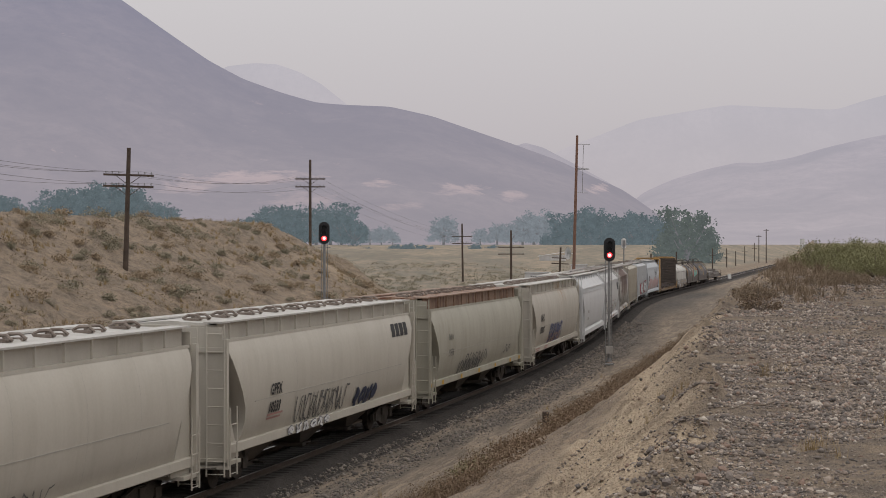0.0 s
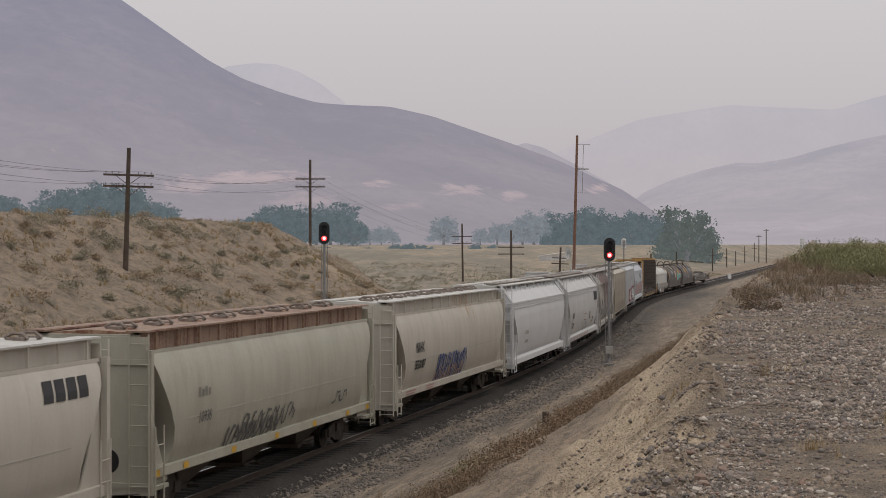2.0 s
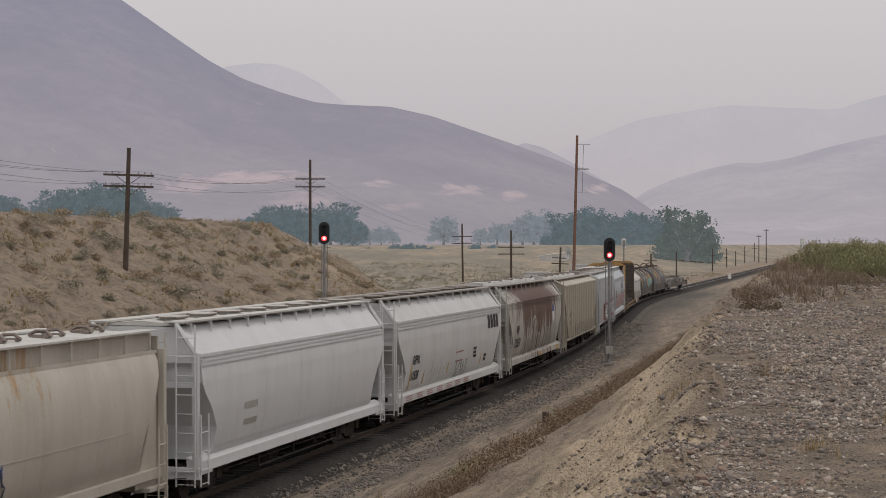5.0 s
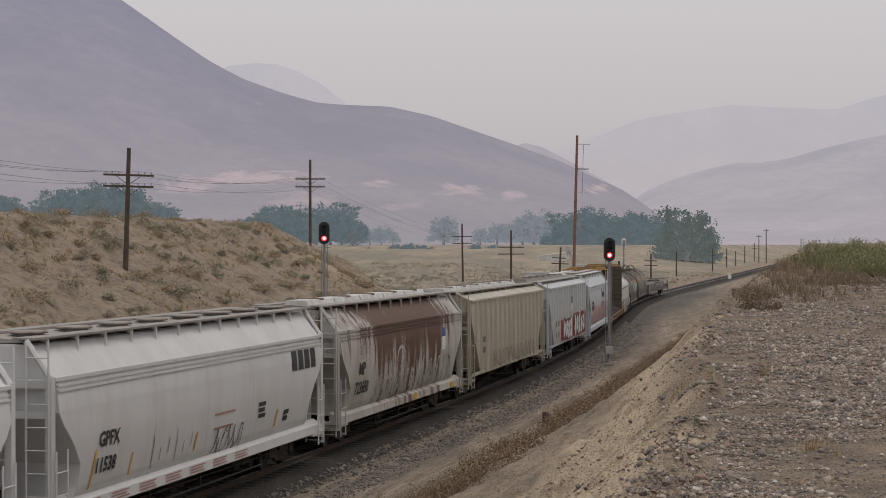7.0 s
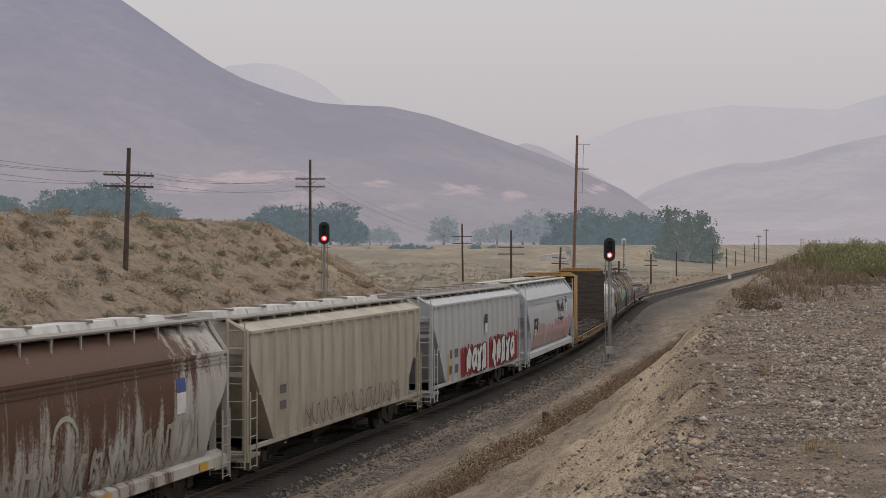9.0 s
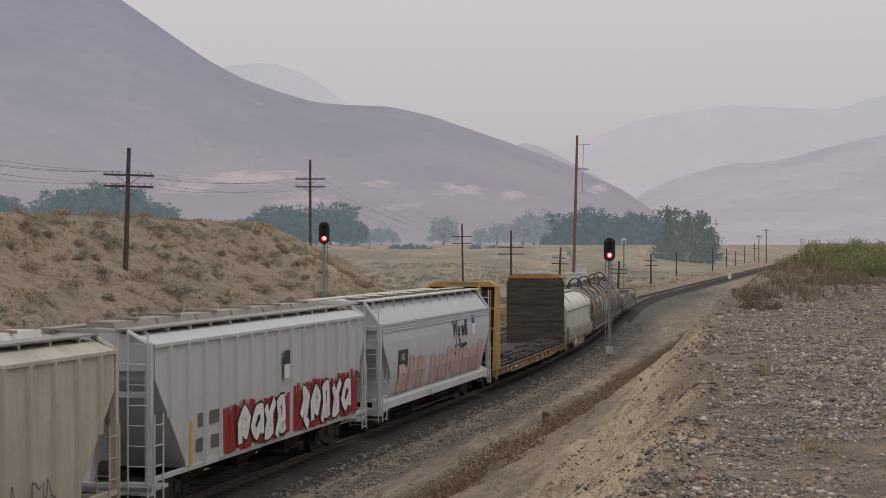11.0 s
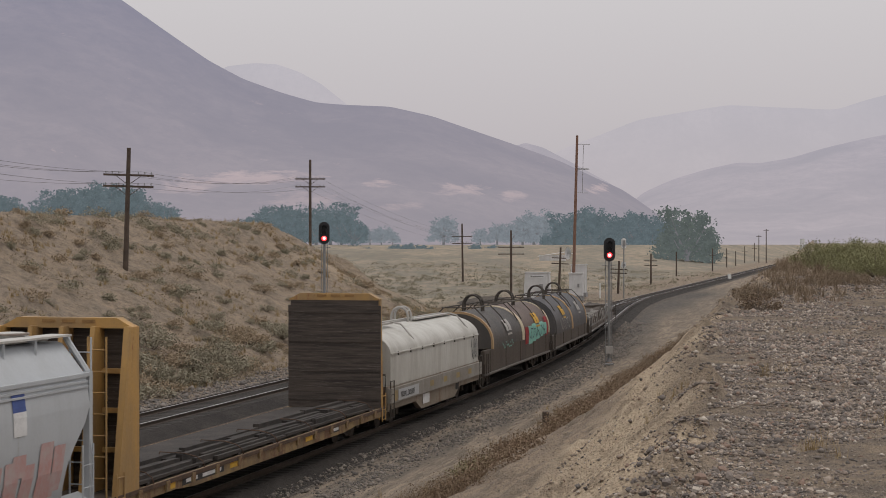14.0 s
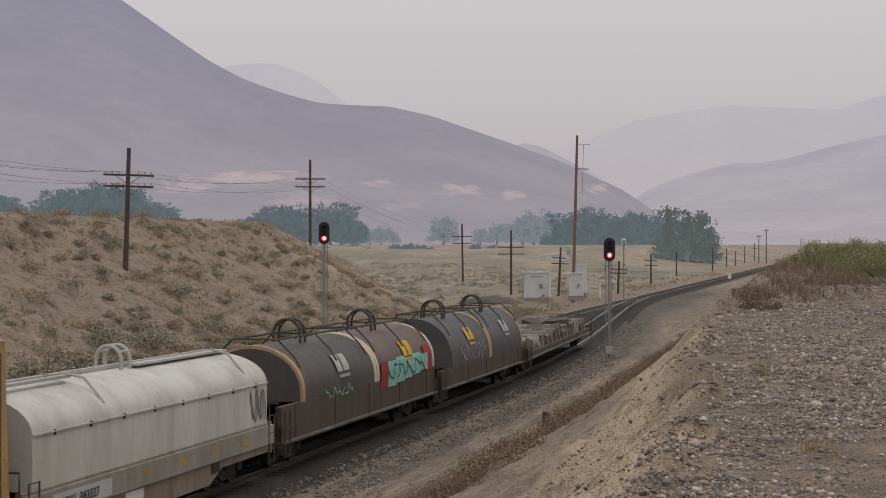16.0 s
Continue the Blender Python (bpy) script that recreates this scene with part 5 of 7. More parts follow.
def coil_frame(car, h, mat, zt=1.35, fish=True):
    for sx in (-1, 1):
        bm = bmesh.new()
        x0, x1 = sx * 1.3, sx * 1.46
        low = 0.5 if fish else 1.12
        plate(bm, [(-h, zt), (-h, max(0.95, low)), (-h + 3.4, max(0.95, low)), (-h + 4.2, low), (h - 4.2, low), (h - 3.4, max(0.95, low)), (h, max(0.95, low)), (h, zt)], min(x0, x1), max(x0, x1))
        part("side_sill", bm, mat, car)
        bm = bmesh.new()
        x2 = sx * 1.55
        if fish:
            box(bm, min(x1, x2), max(x1, x2), -h, h, zt - 0.52, zt - 0.06)
            part("side_band", bm, M_BAND, car, "pale grey band with yellow patches")
        else:
            box(bm, min(sx * 1.2, x2), max(sx * 1.2, x2), -h, h, 1.04, 1.12)
            part("side_step", bm, M_LEDGE, car, "worn pale edge of the deck")
            rib = None
            for i in range(5):
                y = -h + 1.2 + (2 * h - 2.4) * i / 4
                if rib is None:
                    bm = bmesh.new()
                    box(bm, min(x1, sx * 1.48), max(x1, sx * 1.48), -0.05, 0.05, 1.14, zt - 0.02)
                    rib = part("side_rib", bm, mat, car)
                    rib.location = (0, y, 0)
                else:
                    share(rib, car, pose(0, y, 0))
    bm = bmesh.new()
    box(bm, -1.45, 1.45, -h, h, 0.95, 1.1)
    part("floor", bm, M_DARK_STEEL, car)
    for sgn in (-1, 1):
        bm = bmesh.new()
        ye = sgn * h
        box(bm, -1.48, 1.48, min(ye, ye - sgn * 0.15), max(ye, ye - sgn * 0.15), 0.9, 1.5)
        part("end_sill", bm, mat, car)
        ladder(car, 1.55, 1.55, sgn * (h - 0.05), sgn * (h - 0.45), 0.55, 1.9, M_DARK_STEEL)
        bm = bmesh.new()
        bar(bm, [(-1.4, sgn * (h + 0.03), 1.5), (-1.4, sgn * (h + 0.03), 2.1), (1.4, sgn * (h + 0.03), 2.1), (1.4, sgn * (h + 0.03), 1.5)], 0.025)
        part("end_rail", bm, M_DARK_STEEL, car)
    running_gear(car, h - 1.9)
    couplers(car, h)


def coil_white(u0, u1):
    car = thing("coil_car", "coil car with one long off-white rounded hood and streaked sides", "freight car", "coil cars of the train")
    h = (u1 - u0) / 2
    coil_frame(car, h, M_COILSIDE, 1.72)
    bm = bmesh.new()
    hood(bm, 1.46, 1.7, 2.72, 3.45, -h + 0.35, h - 0.35, 20)
    hd = part("hood", bm, M_WHITEHOOD, car, "off-white steel hood", True)
    bm = bmesh.new()
    for sx in (-1, 1):
        box(bm, min(sx * 1.45, sx * 1.5), max(sx * 1.45, sx * 1.5), -h + 0.35, h - 0.35, 2.7, 2.735)
    part("hood_seam", bm, M_WHITEHOOD, hd)
    sd = hood_side(1.46, 2.72, 3.45)
    for i in range(8):
        y = -h + 1.2 + (2 * h - 2.4) * i / 7
        bm = bmesh.new()
        box(bm, 1.45, 1.5, y - 0.02, y + 0.02, 2.64, 2.75)
        part("hood_latch", bm, M_DARK_STEEL, hd)
    for y in (-h * 0.45, h * 0.75):
        bm = bmesh.new()
        bar(bm, [(1.34, y, 3.02), (0.9, y, 3.5), (0.5, y, 3.58)], 0.03)
        part("hood_brace", bm, M_HARDWARE, hd)
    bm = bmesh.new()
    box(bm, -0.06, 0.06, -h + 0.3, h - 0.6, 3.46, 3.54)
    box(bm, 0.45, 0.6, -h - 0.1, -h * 0.45, 3.5, 3.56)
    box(bm, -0.06, 0.6, -h * 0.45 - 0.04, -h * 0.45 + 0.04, 3.5, 3.56)
    box(bm, 0.15, 0.45, h * 0.1, h - 0.5, 3.48, 3.53)
    part("roof_walkway", bm, M_HARDWARE, car)
    lift_loop(car, h * 0.05, 3.38, 0.3, M_HARDWARE)
    strokes(car, "spray_tag", scrawl(random.Random(31), h - 1.6, h - 0.5, 1.85, 2.6, 4, 0.0), 0.05, M_GREYSPRAY, sd)
    letters(car, "stencil", "NOKL 383327", -h + 1.15, 1.32, 0.25, M_INK, Side([(1.56, 0.9), (1.56, 1.8)]), 1.15, bold=0.004)
    decal(car, "number_panel", [(-h + 0.95, -h + 3.5, 1.24, 1.58, 0)], M_GREYRIB, Side([(1.555, 0.9), (1.555, 1.8)]), 0.004)
    decal(car, "reflector", [(-h + 0.5, -h + 0.85, 1.25, 1.58, 0)] + [(-h + 5.0 + 1.9 * i, -h + 5.5 + 1.9 * i, 1.36, 1.55, 0) for i in range(4)], M_WORNYELLOW, Side([(1.555, 0.9), (1.555, 1.8)]), 0.006)
    decal(car, "pale_panel", [(-h + 4.3, -h + 5.2, 0.7, 1.15, 0)], M_WHITESPRAY, Side([(1.465, 0.5), (1.465, 1.6)]))
    decal(car, "number_panel", [(-h + 9.0, -h + 9.5, 0.85, 1.15, 0)], M_INK, Side([(1.465, 0.5), (1.465, 1.6)]))
    CAR_LEN[car.name] = u1 - u0
    MOVES.append((car, (u0 + u1) / 2, h - 1.9))


def coil_double(u0, u1, coat_a, coat_b, end_coat, band_a, band_b, label, graffiti, zw):
    car = thing("coil_car", label, "freight car", "coil cars of the train")
    h = (u1 - u0) / 2
    coil_frame(car, h, M_DARKFRAME, zw, False)
    z2 = zw + 0.25
    zt = 3.42
    sd = hood_side(1.47, z2, zt + 0.02)
    for i, (y0, y1, coat, band) in enumerate(((-h + 1.75, 0.72, coat_a, band_a), (0.84, h - 0.2, coat_b, band_b))):
        bm = bmesh.new()
        hood(bm, 1.44, zw - 0.02, z2, zt, y0, y1)
        hd = part("hood", bm, coat, car, "", True)
        for yb, bb in ((y0 - 0.02, band), (y1 - 0.2, band_b if i == 0 else band)):
            bm = bmesh.new()
            hood(bm, 1.475, zw - 0.02, z2, zt + 0.035, yb, yb + 0.22)
            part("hood_band", bm, bb, hd, "painted end band", True)
        bm = bmesh.new()
        hood(bm, 1.4, zw, z2, zt - 0.05, y0 - 0.05, y0 - 0.02)
        part("hood_end", bm, end_coat, hd)
        bm = bmesh.new()
        for sx in (-1, 1):
            bar(bm, [(sx * 0.62, y0 - 0.1, 3.6), (sx * 0.62, y1 - 0.5, 3.6)], 0.03)
        for y in (y0 + 0.3, (y0 + y1) / 2, y1 - 0.6):
            for sx in (-1, 1):
                bar(bm, [(sx * 0.62, y, 3.62), (sx * 1.12, y, 3.14), (sx * 1.3, y, 2.85)], 0.026)
            bar(bm, [(-0.62, y, 3.6), (0.62, y, 3.6)], 0.026)
        part("walkway_frame", bm, M_DARK_STEEL, hd)
        lift_loop(car, (y0 + y1) / 2 - 0.4, 3.36, 0.4, M_DARK_STEEL)
        decal(car, "mark_block", [((y0 + y1) / 2 - 0.3, (y0 + y1) / 2 + 0.2, 2.55, 3.0, 0.2), ((y0 + y1) / 2 + 0.3, (y0 + y1) / 2 + 0.85, 2.55, 3.0, 0.2), ((y0 + y1) / 2 - 0.2, (y0 + y1) / 2 + 0.8, 2.38, 2.46, 0)],
              M_HARDWARE if i == graffiti else M_YELLOW, sd)
    if graffiti == 0:
        rng = random.Random(41)
        decal(car, "graffiti_patch", [(1.2, 2.4, 1.75, 2.5, 0.1), (h - 1.5, h - 0.6, 1.9, 2.75, 0)], M_REDSPRAY, sd, 0.006)
        decal(car, "graffiti_shape", [(2.0 + 1.0 * i, 3.02 + 1.0 * i, 1.72 + 0.06 * i, 2.5 + 0.07 * (i % 2), 0.12) for i in range(5)], M_MINT, sd, 0.012)
        strokes(car, "graffiti_outline", scrawl(rng, 2.1, 6.8, 1.95, 2.4, 5, 0.1), 0.05, M_NAVY, sd, 0.018)
        strokes(car, "spray_tag", scrawl(rng, -h + 3.6, -h + 6.2, 1.9, 2.15, 4, 0.1), 0.04, M_MINT, sd, 0.012)
    else:
        strokes(car, "spray_tag", scrawl(random.Random(43), -h + 3.2, -h + 7.5, 1.85, 2.4, 6, 0.1), 0.05, M_HARDWARE, sd, 0.012)
    CAR_LEN[car.name] = u1 - u0
    MOVES.append((car, (u0 + u1) / 2, h - 1.9))


def tail_flat(u0, u1):
    car = thing("flatcar", "low dark flatcar with grimy sides at the train's tail", "freight car")
    h = (u1 - u0) / 2
    coil_frame(car, h, M_DARKFRAME, 1.35, False)
    CAR_LEN[car.name] = u1 - u0
    MOVES.append((car, (u0 + u1) / 2, h - 1.9))
    ob = thing("wrapped_load", "crumpled load in torn pale wrapping, tied down", "load")
    rng = random.Random(51)
    y = -h + 0.8
    while y < h - 1.5:
        ln = rng.uniform(2.2, 3.2)
        bm = bmesh.new()
        box(bm, -1.25, 1.25, y, y + ln, 1.1, rng.uniform(1.6, 2.1))
        bmesh.ops.subdivide_edges(bm, edges=bm.edges[:], cuts=5, use_grid_fill=True)
        for v in bm.verts:
            if v.co.z > 1.12:
                v.co += Vector((0.24 * nz(v.co.y, v.co.z, 2.0, 1.0), 0.16 * nz(v.co.x, v.co.z, 2.0, 5.0), 0.45 * nz(v.co.x, v.co.y, 1.3, 2.0)))
        part("wrapped_package", bm, M_WRAP if rng.random() < 0.6 else M_DARKFRAME, ob)
        for k in (0.3, 0.75):
            bm = bmesh.new()
            bar(bm, [(1.42, y + ln * k, 1.2), (1.3, y + ln * k, 1.95), (-1.3, y + ln * k, 1.95), (-1.42, y + ln * k, 1.2)], 0.03)
            part("tie_down", bm, M_HARDWARE, ob)
        y += ln + 0.15
    MOVES.append((ob, (u0 + u1) / 2, h - 1.9))


flat, flat_h = bulkhead_flat(105.5, 125.9)
steel_load(105.5, 125.9, flat_h - 2.1)
coil_white(126.5, 139.6)
coil_double(140.3, 156.6, M_GREYHOOD, M_BROWNHOOD, M_GREYHOOD, M_TAN, M_CREAMBAND, "coil car with charcoal and maroon hoods, tan bands and mint graffiti", 0, 2.0)
coil_double(157.7, 173.4, M_BLUEHOOD, M_BLUEHOOD, M_BLUEHOOD, M_BLUEHOOD, M_TAN, "coil car with two blue-black hoods and tan bands", 1, 1.72)
tail_flat(174.5, 200.0)

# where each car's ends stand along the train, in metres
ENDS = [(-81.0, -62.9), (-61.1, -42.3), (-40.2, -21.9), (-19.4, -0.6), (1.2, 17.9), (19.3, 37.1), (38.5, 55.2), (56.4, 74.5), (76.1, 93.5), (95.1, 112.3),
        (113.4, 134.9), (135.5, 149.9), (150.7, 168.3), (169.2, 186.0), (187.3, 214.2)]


def deep_parts(ob):
    return [c for k in ob.children for c in [k, *deep_parts(k)]]


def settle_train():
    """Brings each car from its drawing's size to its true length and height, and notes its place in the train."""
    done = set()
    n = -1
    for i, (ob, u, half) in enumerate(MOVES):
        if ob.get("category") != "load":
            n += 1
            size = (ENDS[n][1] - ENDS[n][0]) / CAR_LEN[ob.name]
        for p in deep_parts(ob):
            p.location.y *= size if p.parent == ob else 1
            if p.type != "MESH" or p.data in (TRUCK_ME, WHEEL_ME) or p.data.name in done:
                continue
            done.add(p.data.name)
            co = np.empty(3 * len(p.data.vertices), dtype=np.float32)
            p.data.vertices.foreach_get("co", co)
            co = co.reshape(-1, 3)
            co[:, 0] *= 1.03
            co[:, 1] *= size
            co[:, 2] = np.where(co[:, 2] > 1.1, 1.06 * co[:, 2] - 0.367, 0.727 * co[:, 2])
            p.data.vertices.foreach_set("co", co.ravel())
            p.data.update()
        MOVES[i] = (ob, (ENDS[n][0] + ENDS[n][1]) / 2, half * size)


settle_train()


# ---- line-side things ----
def telegraph_pole(x, y, z0, height, arms, width, lean=0.0, turn=0.0, braces=True, label="dark weathered timber telegraph pole with cross-arms"):
    ob = thing("telegraph_pole", label, "telegraph pole", "poles of the telegraph line")
    ob.matrix_world = Matrix.Translation((x, y, z0)) @ Matrix.Rotation(radians(turn), 4, "Z") @ Matrix.Rotation(radians(lean), 4, "Y")
    bm = bmesh.new()
    tube(bm, (0, 0, -0.6), (0, 0, height), 0.17, 0.12, 10)
    part("shaft", bm, M_POLE, ob)
    for a in arms:
        bm = bmesh.new()
        box(bm, -width / 2, width / 2, 0.1, 0.2, a - 0.06, a + 0.06)
        if braces:
            for sx in (-1, 1):
                bar(bm, [(sx * width * 0.25, 0.1, a - 0.04), (0, 0.12, a - 0.6)], 0.022)
        arm = part("cross_arm", bm, M_POLE, ob)
        for i in range(8):
            px = -width / 2 + 0.15 + (width - 0.3) * i / 7
            if abs(px) < 0.2:
                continue
            bm = bmesh.new()
            tube(bm, (px, 0.15, a + 0.06), (px, 0.15, a + 0.13), 0.02, seg=6)
            tube(bm, (px, 0.15, a + 0.12), (px, 0.15, a + 0.22), 0.045, 0.03, seg=8)
            part("insulator", bm, M_GALV, arm)
    return ob


F = 3220.5


def at(px, depth):
    """Sideways place of a bearing at a depth."""
    return (px - 784) * depth / F


def zat(py, depth):
    return 6.112 - (py - 433) * depth / F


def poles():
    d = 110.0
    telegraph_pole(at(222.5, d), d, zat(467, d), (467 - 262) * d / F, ((467 - 310) * d / F, (467 - 330) * d / F), 3.05, 1.6)
    d = 185.0
    telegraph_pole(at(549, d), d, -0.3, zat(283, d) + 0.3, (zat(317, d) + 0.3, zat(331, d) + 0.3), 3.05)
    for px, top, foot, arms, w, dep, ln in ((819, 396, 492, (419, 431), 36, 285, -0.8), (904.5, 408, 514, (438, 450), 46, 235, 0.0), (989, 438, 516, (457, 467), 30, 235, 2.5),
                                            (1094, 462, 512, (477, 484), 30, 240, 2.0), (1152, 449, 502, (462, 470), 23, 300, 0), (1197, 446, 486, (), 0, 380, 0),
                                            (1261, 440, 476, (452,), 12, 450, 0), (1286, 440, 472, (450,), 10, 520, 0), (1302, 445, 470, (), 0, 560, 0), (1318, 436, 466, (446,), 10, 640, 0),
                                            (1335, 430, 464, (440,), 9, 700, 0), (1343, 416, 462, (419,), 10, 620, 0), (1356, 406, 462, (408,), 10, 560, 0)):
        k = dep / F
        telegraph_pole(at(px, dep), dep, zat(foot, dep), (foot - top) * k, tuple((foot - a) * k for a in arms), max(0.6, w * k), ln, braces=False)


def signal(px, depth, head_top, foot_z, label, ladder_side):
    ob = thing("block_signal", label, "railway signal", "block signals beside the track")
    x, k = at(px, depth), depth / F
    ob.location = (x, depth, foot_z)
    H = zat(head_top, depth) - foot_z
    bm = bmesh.new()
    tube(bm, (0, 0, 0.3), (0, 0, H - 1.1), 0.075, seg=12)
    part("mast", bm, M_GALV, ob, "grey steel mast")
    bm = bmesh.new()
    box(bm, -0.22, 0.22, -0.22, 0.22, -0.6, 0.2)
    tube(bm, (0, 0, 0.3), (0, 0, 0.5), 0.16, 0.1, seg=10)
    part("footing", bm, M_GALV, ob)
    bm = bmesh.new()
    box(bm, -0.2, 0.2, -0.32, -0.08, 0.75, 1.15)
    part("junction_box", bm, M_HARDWARE, ob)
    # backboard: an upright plate with round ends
    c, r, up = H - 0.64, 0.31, 0.33
    pts = [(r * math.cos(a), c + up + r * math.sin(a)) for a in [math.pi * i / 12 for i in range(13)]] + [(r * math.cos(a), c - up + r * math.sin(a)) for a in [math.pi + math.pi * i / 12 for i in range(13)]]
    bm = bmesh.new()
    prism(bm, pts, -0.2, -0.16)
    head = part("backboard", bm, M_BLACK, ob, "black oval backboard")
    bm = bmesh.new()
    box(bm, -0.16, 0.16, -0.16, 0.12, c - 0.42, c + 0.42)
    part("lamp_housing", bm, M_BLACK, head)
    for z, lit in ((c + 0.3, False), (c, False), (c - 0.3, True)):
        bm = bmesh.new()
        for i in range(12):
            a0, a1 = math.pi * (i / 12 * 1.3 - 0.15), math.pi * ((i + 1) / 12 * 1.3 - 0.15)
            v = [bm.verts.new((0.15 * math.cos(a), y, z + 0.15 * math.sin(a))) for a in (a0, a1) for y in (-0.2, -0.46)]
            bm.faces.new((v[0], v[1], v[3], v[2]))
        bmesh.ops.solidify(bm, geom=bm.faces[:], thickness=0.01)
        part("hood", bm, M_BLACK, head)
        bm = bmesh.new()
        tube(bm, (0, -0.205, z), (0, -0.23, z), 0.135, 0.12, seg=20)
        part("lens", bm, M_LAMP if lit else M_BLACK, head, "glowing red lens" if lit else "dark lens")
        if lit:
            bm = bmesh.new()
            tube(bm, (0, -0.23, z), (0, -0.24, z), 0.085, 0.07, seg=16)
            part("lens_core", bm, M_LAMP_CORE, head, "bright lamp core")
    bm = bmesh.new()
    for sx in (-0.17, 0.17):
        bar(bm, [(sx, 0.3, -0.3), (sx, 0.3, H - 0.9)], 0.02)
    z = 0.0
    while z < H - 1:
        bar(bm, [(-0.17, 0.3, z), (0.17, 0.3, z)], 0.014)
        z += 0.32
    for z in (H - 1.3, H * 0.45):
        bar(bm, [(0, 0, z), (-0.17, 0.3, z)], 0.016)
        bar(bm, [(0, 0, z), (0.17, 0.3, z)], 0.016)
    part("ladder", bm, M_GALV, ob)
    bm = bmesh.new()
    box(bm, -0.35, 0.35, 0.12, 0.55, H - 1.5, H - 1.46)
    part("step_platform", bm, M_GALV, ob)


def antenna_pole():
    d = 210.0
    ob = thing("radio_pole", "tall reddish timber pole with whip aerials and a dish", "radio pole")
    ob.matrix_world = Matrix.Translation((at(1014, d), d, -0.55)) @ Matrix.Rotation(radians(1.45), 4, "Y")
    H = zat(240, d) + 0.55
    bm = bmesh.new()
    tube(bm, (0, 0, -0.5), (0, 0, H), 0.2, 0.14, 12)
    part("shaft", bm, M_POLE_RED, ob)
    for k, (za, zb) in enumerate(((H - 1.0, H - 3.8), (H - 3.9, H - 6.6))):
        bm = bmesh.new()
        bar(bm, [(0, 0, za), (1.5, 0, za)], 0.035)
        bar(bm, [(0, 0, zb), (1.4, 0, zb)], 0.035)
        bar(bm, [(0.75, 0, za - 0.1), (0.75, 0, zb)], 0.03)
        part("whip_aerial", bm, M_GALV, ob)
    bm = bmesh.new()
    zd = zat(449, d) + 0.55
    rings = []
    for i in range(5):
        r = 0.62 * i / 4
        rings.append([bm.verts.new((-0.75 + r * math.cos(a) * 0.6, -0.35 + 0.22 * (r / 0.62) ** 2 * -1 + 0.1, zd + r * 1.15 * math.sin(a))) for a in [2 * math.pi * j / 20 for j in range(20)]])
    for a, b in zip(rings[1:], rings[2:]):
        for j in range(20):
            bm.faces.new((a[j], a[(j + 1) % 20], b[(j + 1) % 20], b[j]))
    bm.faces.new(rings[1])
    bmesh.ops.solidify(bm, geom=bm.faces[:], thickness=0.03)
    bar(bm, [(-0.7, -0.2, zd), (0, 0, zd)], 0.05)
    part("dish", bm, M_WHITE, ob, "white dish aerial")


def cabin(px0, px1, top, foot, depth, label, slant=0.0, deep=2.0, notice=False):
    ob = thing("equipment_cabin", label, "equipment cabin", "railway equipment cabins")
    x0, x1 = at(px0, depth), at(px1, depth)
    z0, z1 = zat(foot, depth), zat(top, depth)
    ob.location = ((x0 + x1) / 2, depth, z0)
    ob.rotation_euler = (0, 0, -HEAD * 0.8)
    w, h = (x1 - x0) / 2 * 0.93, z1 - z0
    bm = bmesh.new()
    box(bm, -w, w, 0, deep, 0.12, h - 0.12)
    for v in bm.verts:
        if v.co.z < 1:
            v.co.x *= 1 + slant
    body = part("body", bm, M_CABIN, ob)
    bm = bmesh.new()
    box(bm, -w - 0.08, w + 0.08, -0.1, deep + 0.1, h - 0.12, h)
    part("roof", bm, M_CABIN, ob, "flat overhanging roof")
    bm = bmesh.new()
    box(bm, -w - 0.1, w + 0.1, -0.1, deep + 0.1, -0.4, 0.12)
    part("plinth", bm, M_GALV, ob)
    bm = bmesh.new()
    box(bm, w * 0.15, w * 0.85, -0.04, 0.0, 0.2, h - 0.35)
    dr = part("door", bm, M_CABIN, ob)
    bm = bmesh.new()
    box(bm, w * 0.25, w * 0.55, -0.2, -0.04, h * 0.4, h * 0.55)
    part("meter_box", bm, M_GALV, dr)
    if notice:
        bm = bmesh.new()
        box(bm, -w * 0.62, w * 0.72, -0.06, -0.042, h - 0.62, h - 0.34)
        pn = part("notice_panel", bm, M_WHITE, ob)
        for i in range(6):
            bm = bmesh.new()
            x = -w * 0.5 + i * w * 0.19
            box(bm, x, x + w * 0.14, -0.066, -0.061, h - 0.53, h - 0.43)
            part("letter_bar", bm, M_INK, pn)
    for i in range(3):
        bm = bmesh.new()
        box(bm, -w * 0.85 + i * w * 0.32, -w * 0.85 + i * w * 0.32 + 0.05, -0.03, 0.0, 0.2, h - 0.5)
        part("wall_rib", bm, M_CABIN, body)
    return ob


def small_posts():
    def stake(name, x, y, z, h, w, mat, label, cat):
        ob = thing(name, label, cat)
        ob.location = (x, y, z)
        bm = bmesh.new()
        box(bm, -w / 2, w / 2, -w / 2, w / 2, -0.4, h)
        bmesh.ops.bevel(bm, geom=bm.edges[:], offset=w * 0.08, segments=1, affect="EDGES")
        part("shaft", bm, mat, ob)
    d = 62.0
    stake("timber_post", at(966, d), d, zat(757, d), 28 * d / F, 0.22, M_POLE, "short dark timber post in weeds", "post")
    d = 96.0
    stake("timber_post", at(1298, d), d, zat(531, d), 20 * d / F, 0.13, M_POLE, "short dark timber post on the bank", "post")
    d = 225.0
    stake("marker_post", at(1062, d), d, zat(523, d), 22 * d / F, 0.16, M_WHITE, "short white marker post beside the tracks", "post")
    d = 330.0
    stake("marker_stone", at(1291, d), d, zat(490, d), 5 * d / F, 0.6, M_WHITE, "small white marker beside the track", "marker")


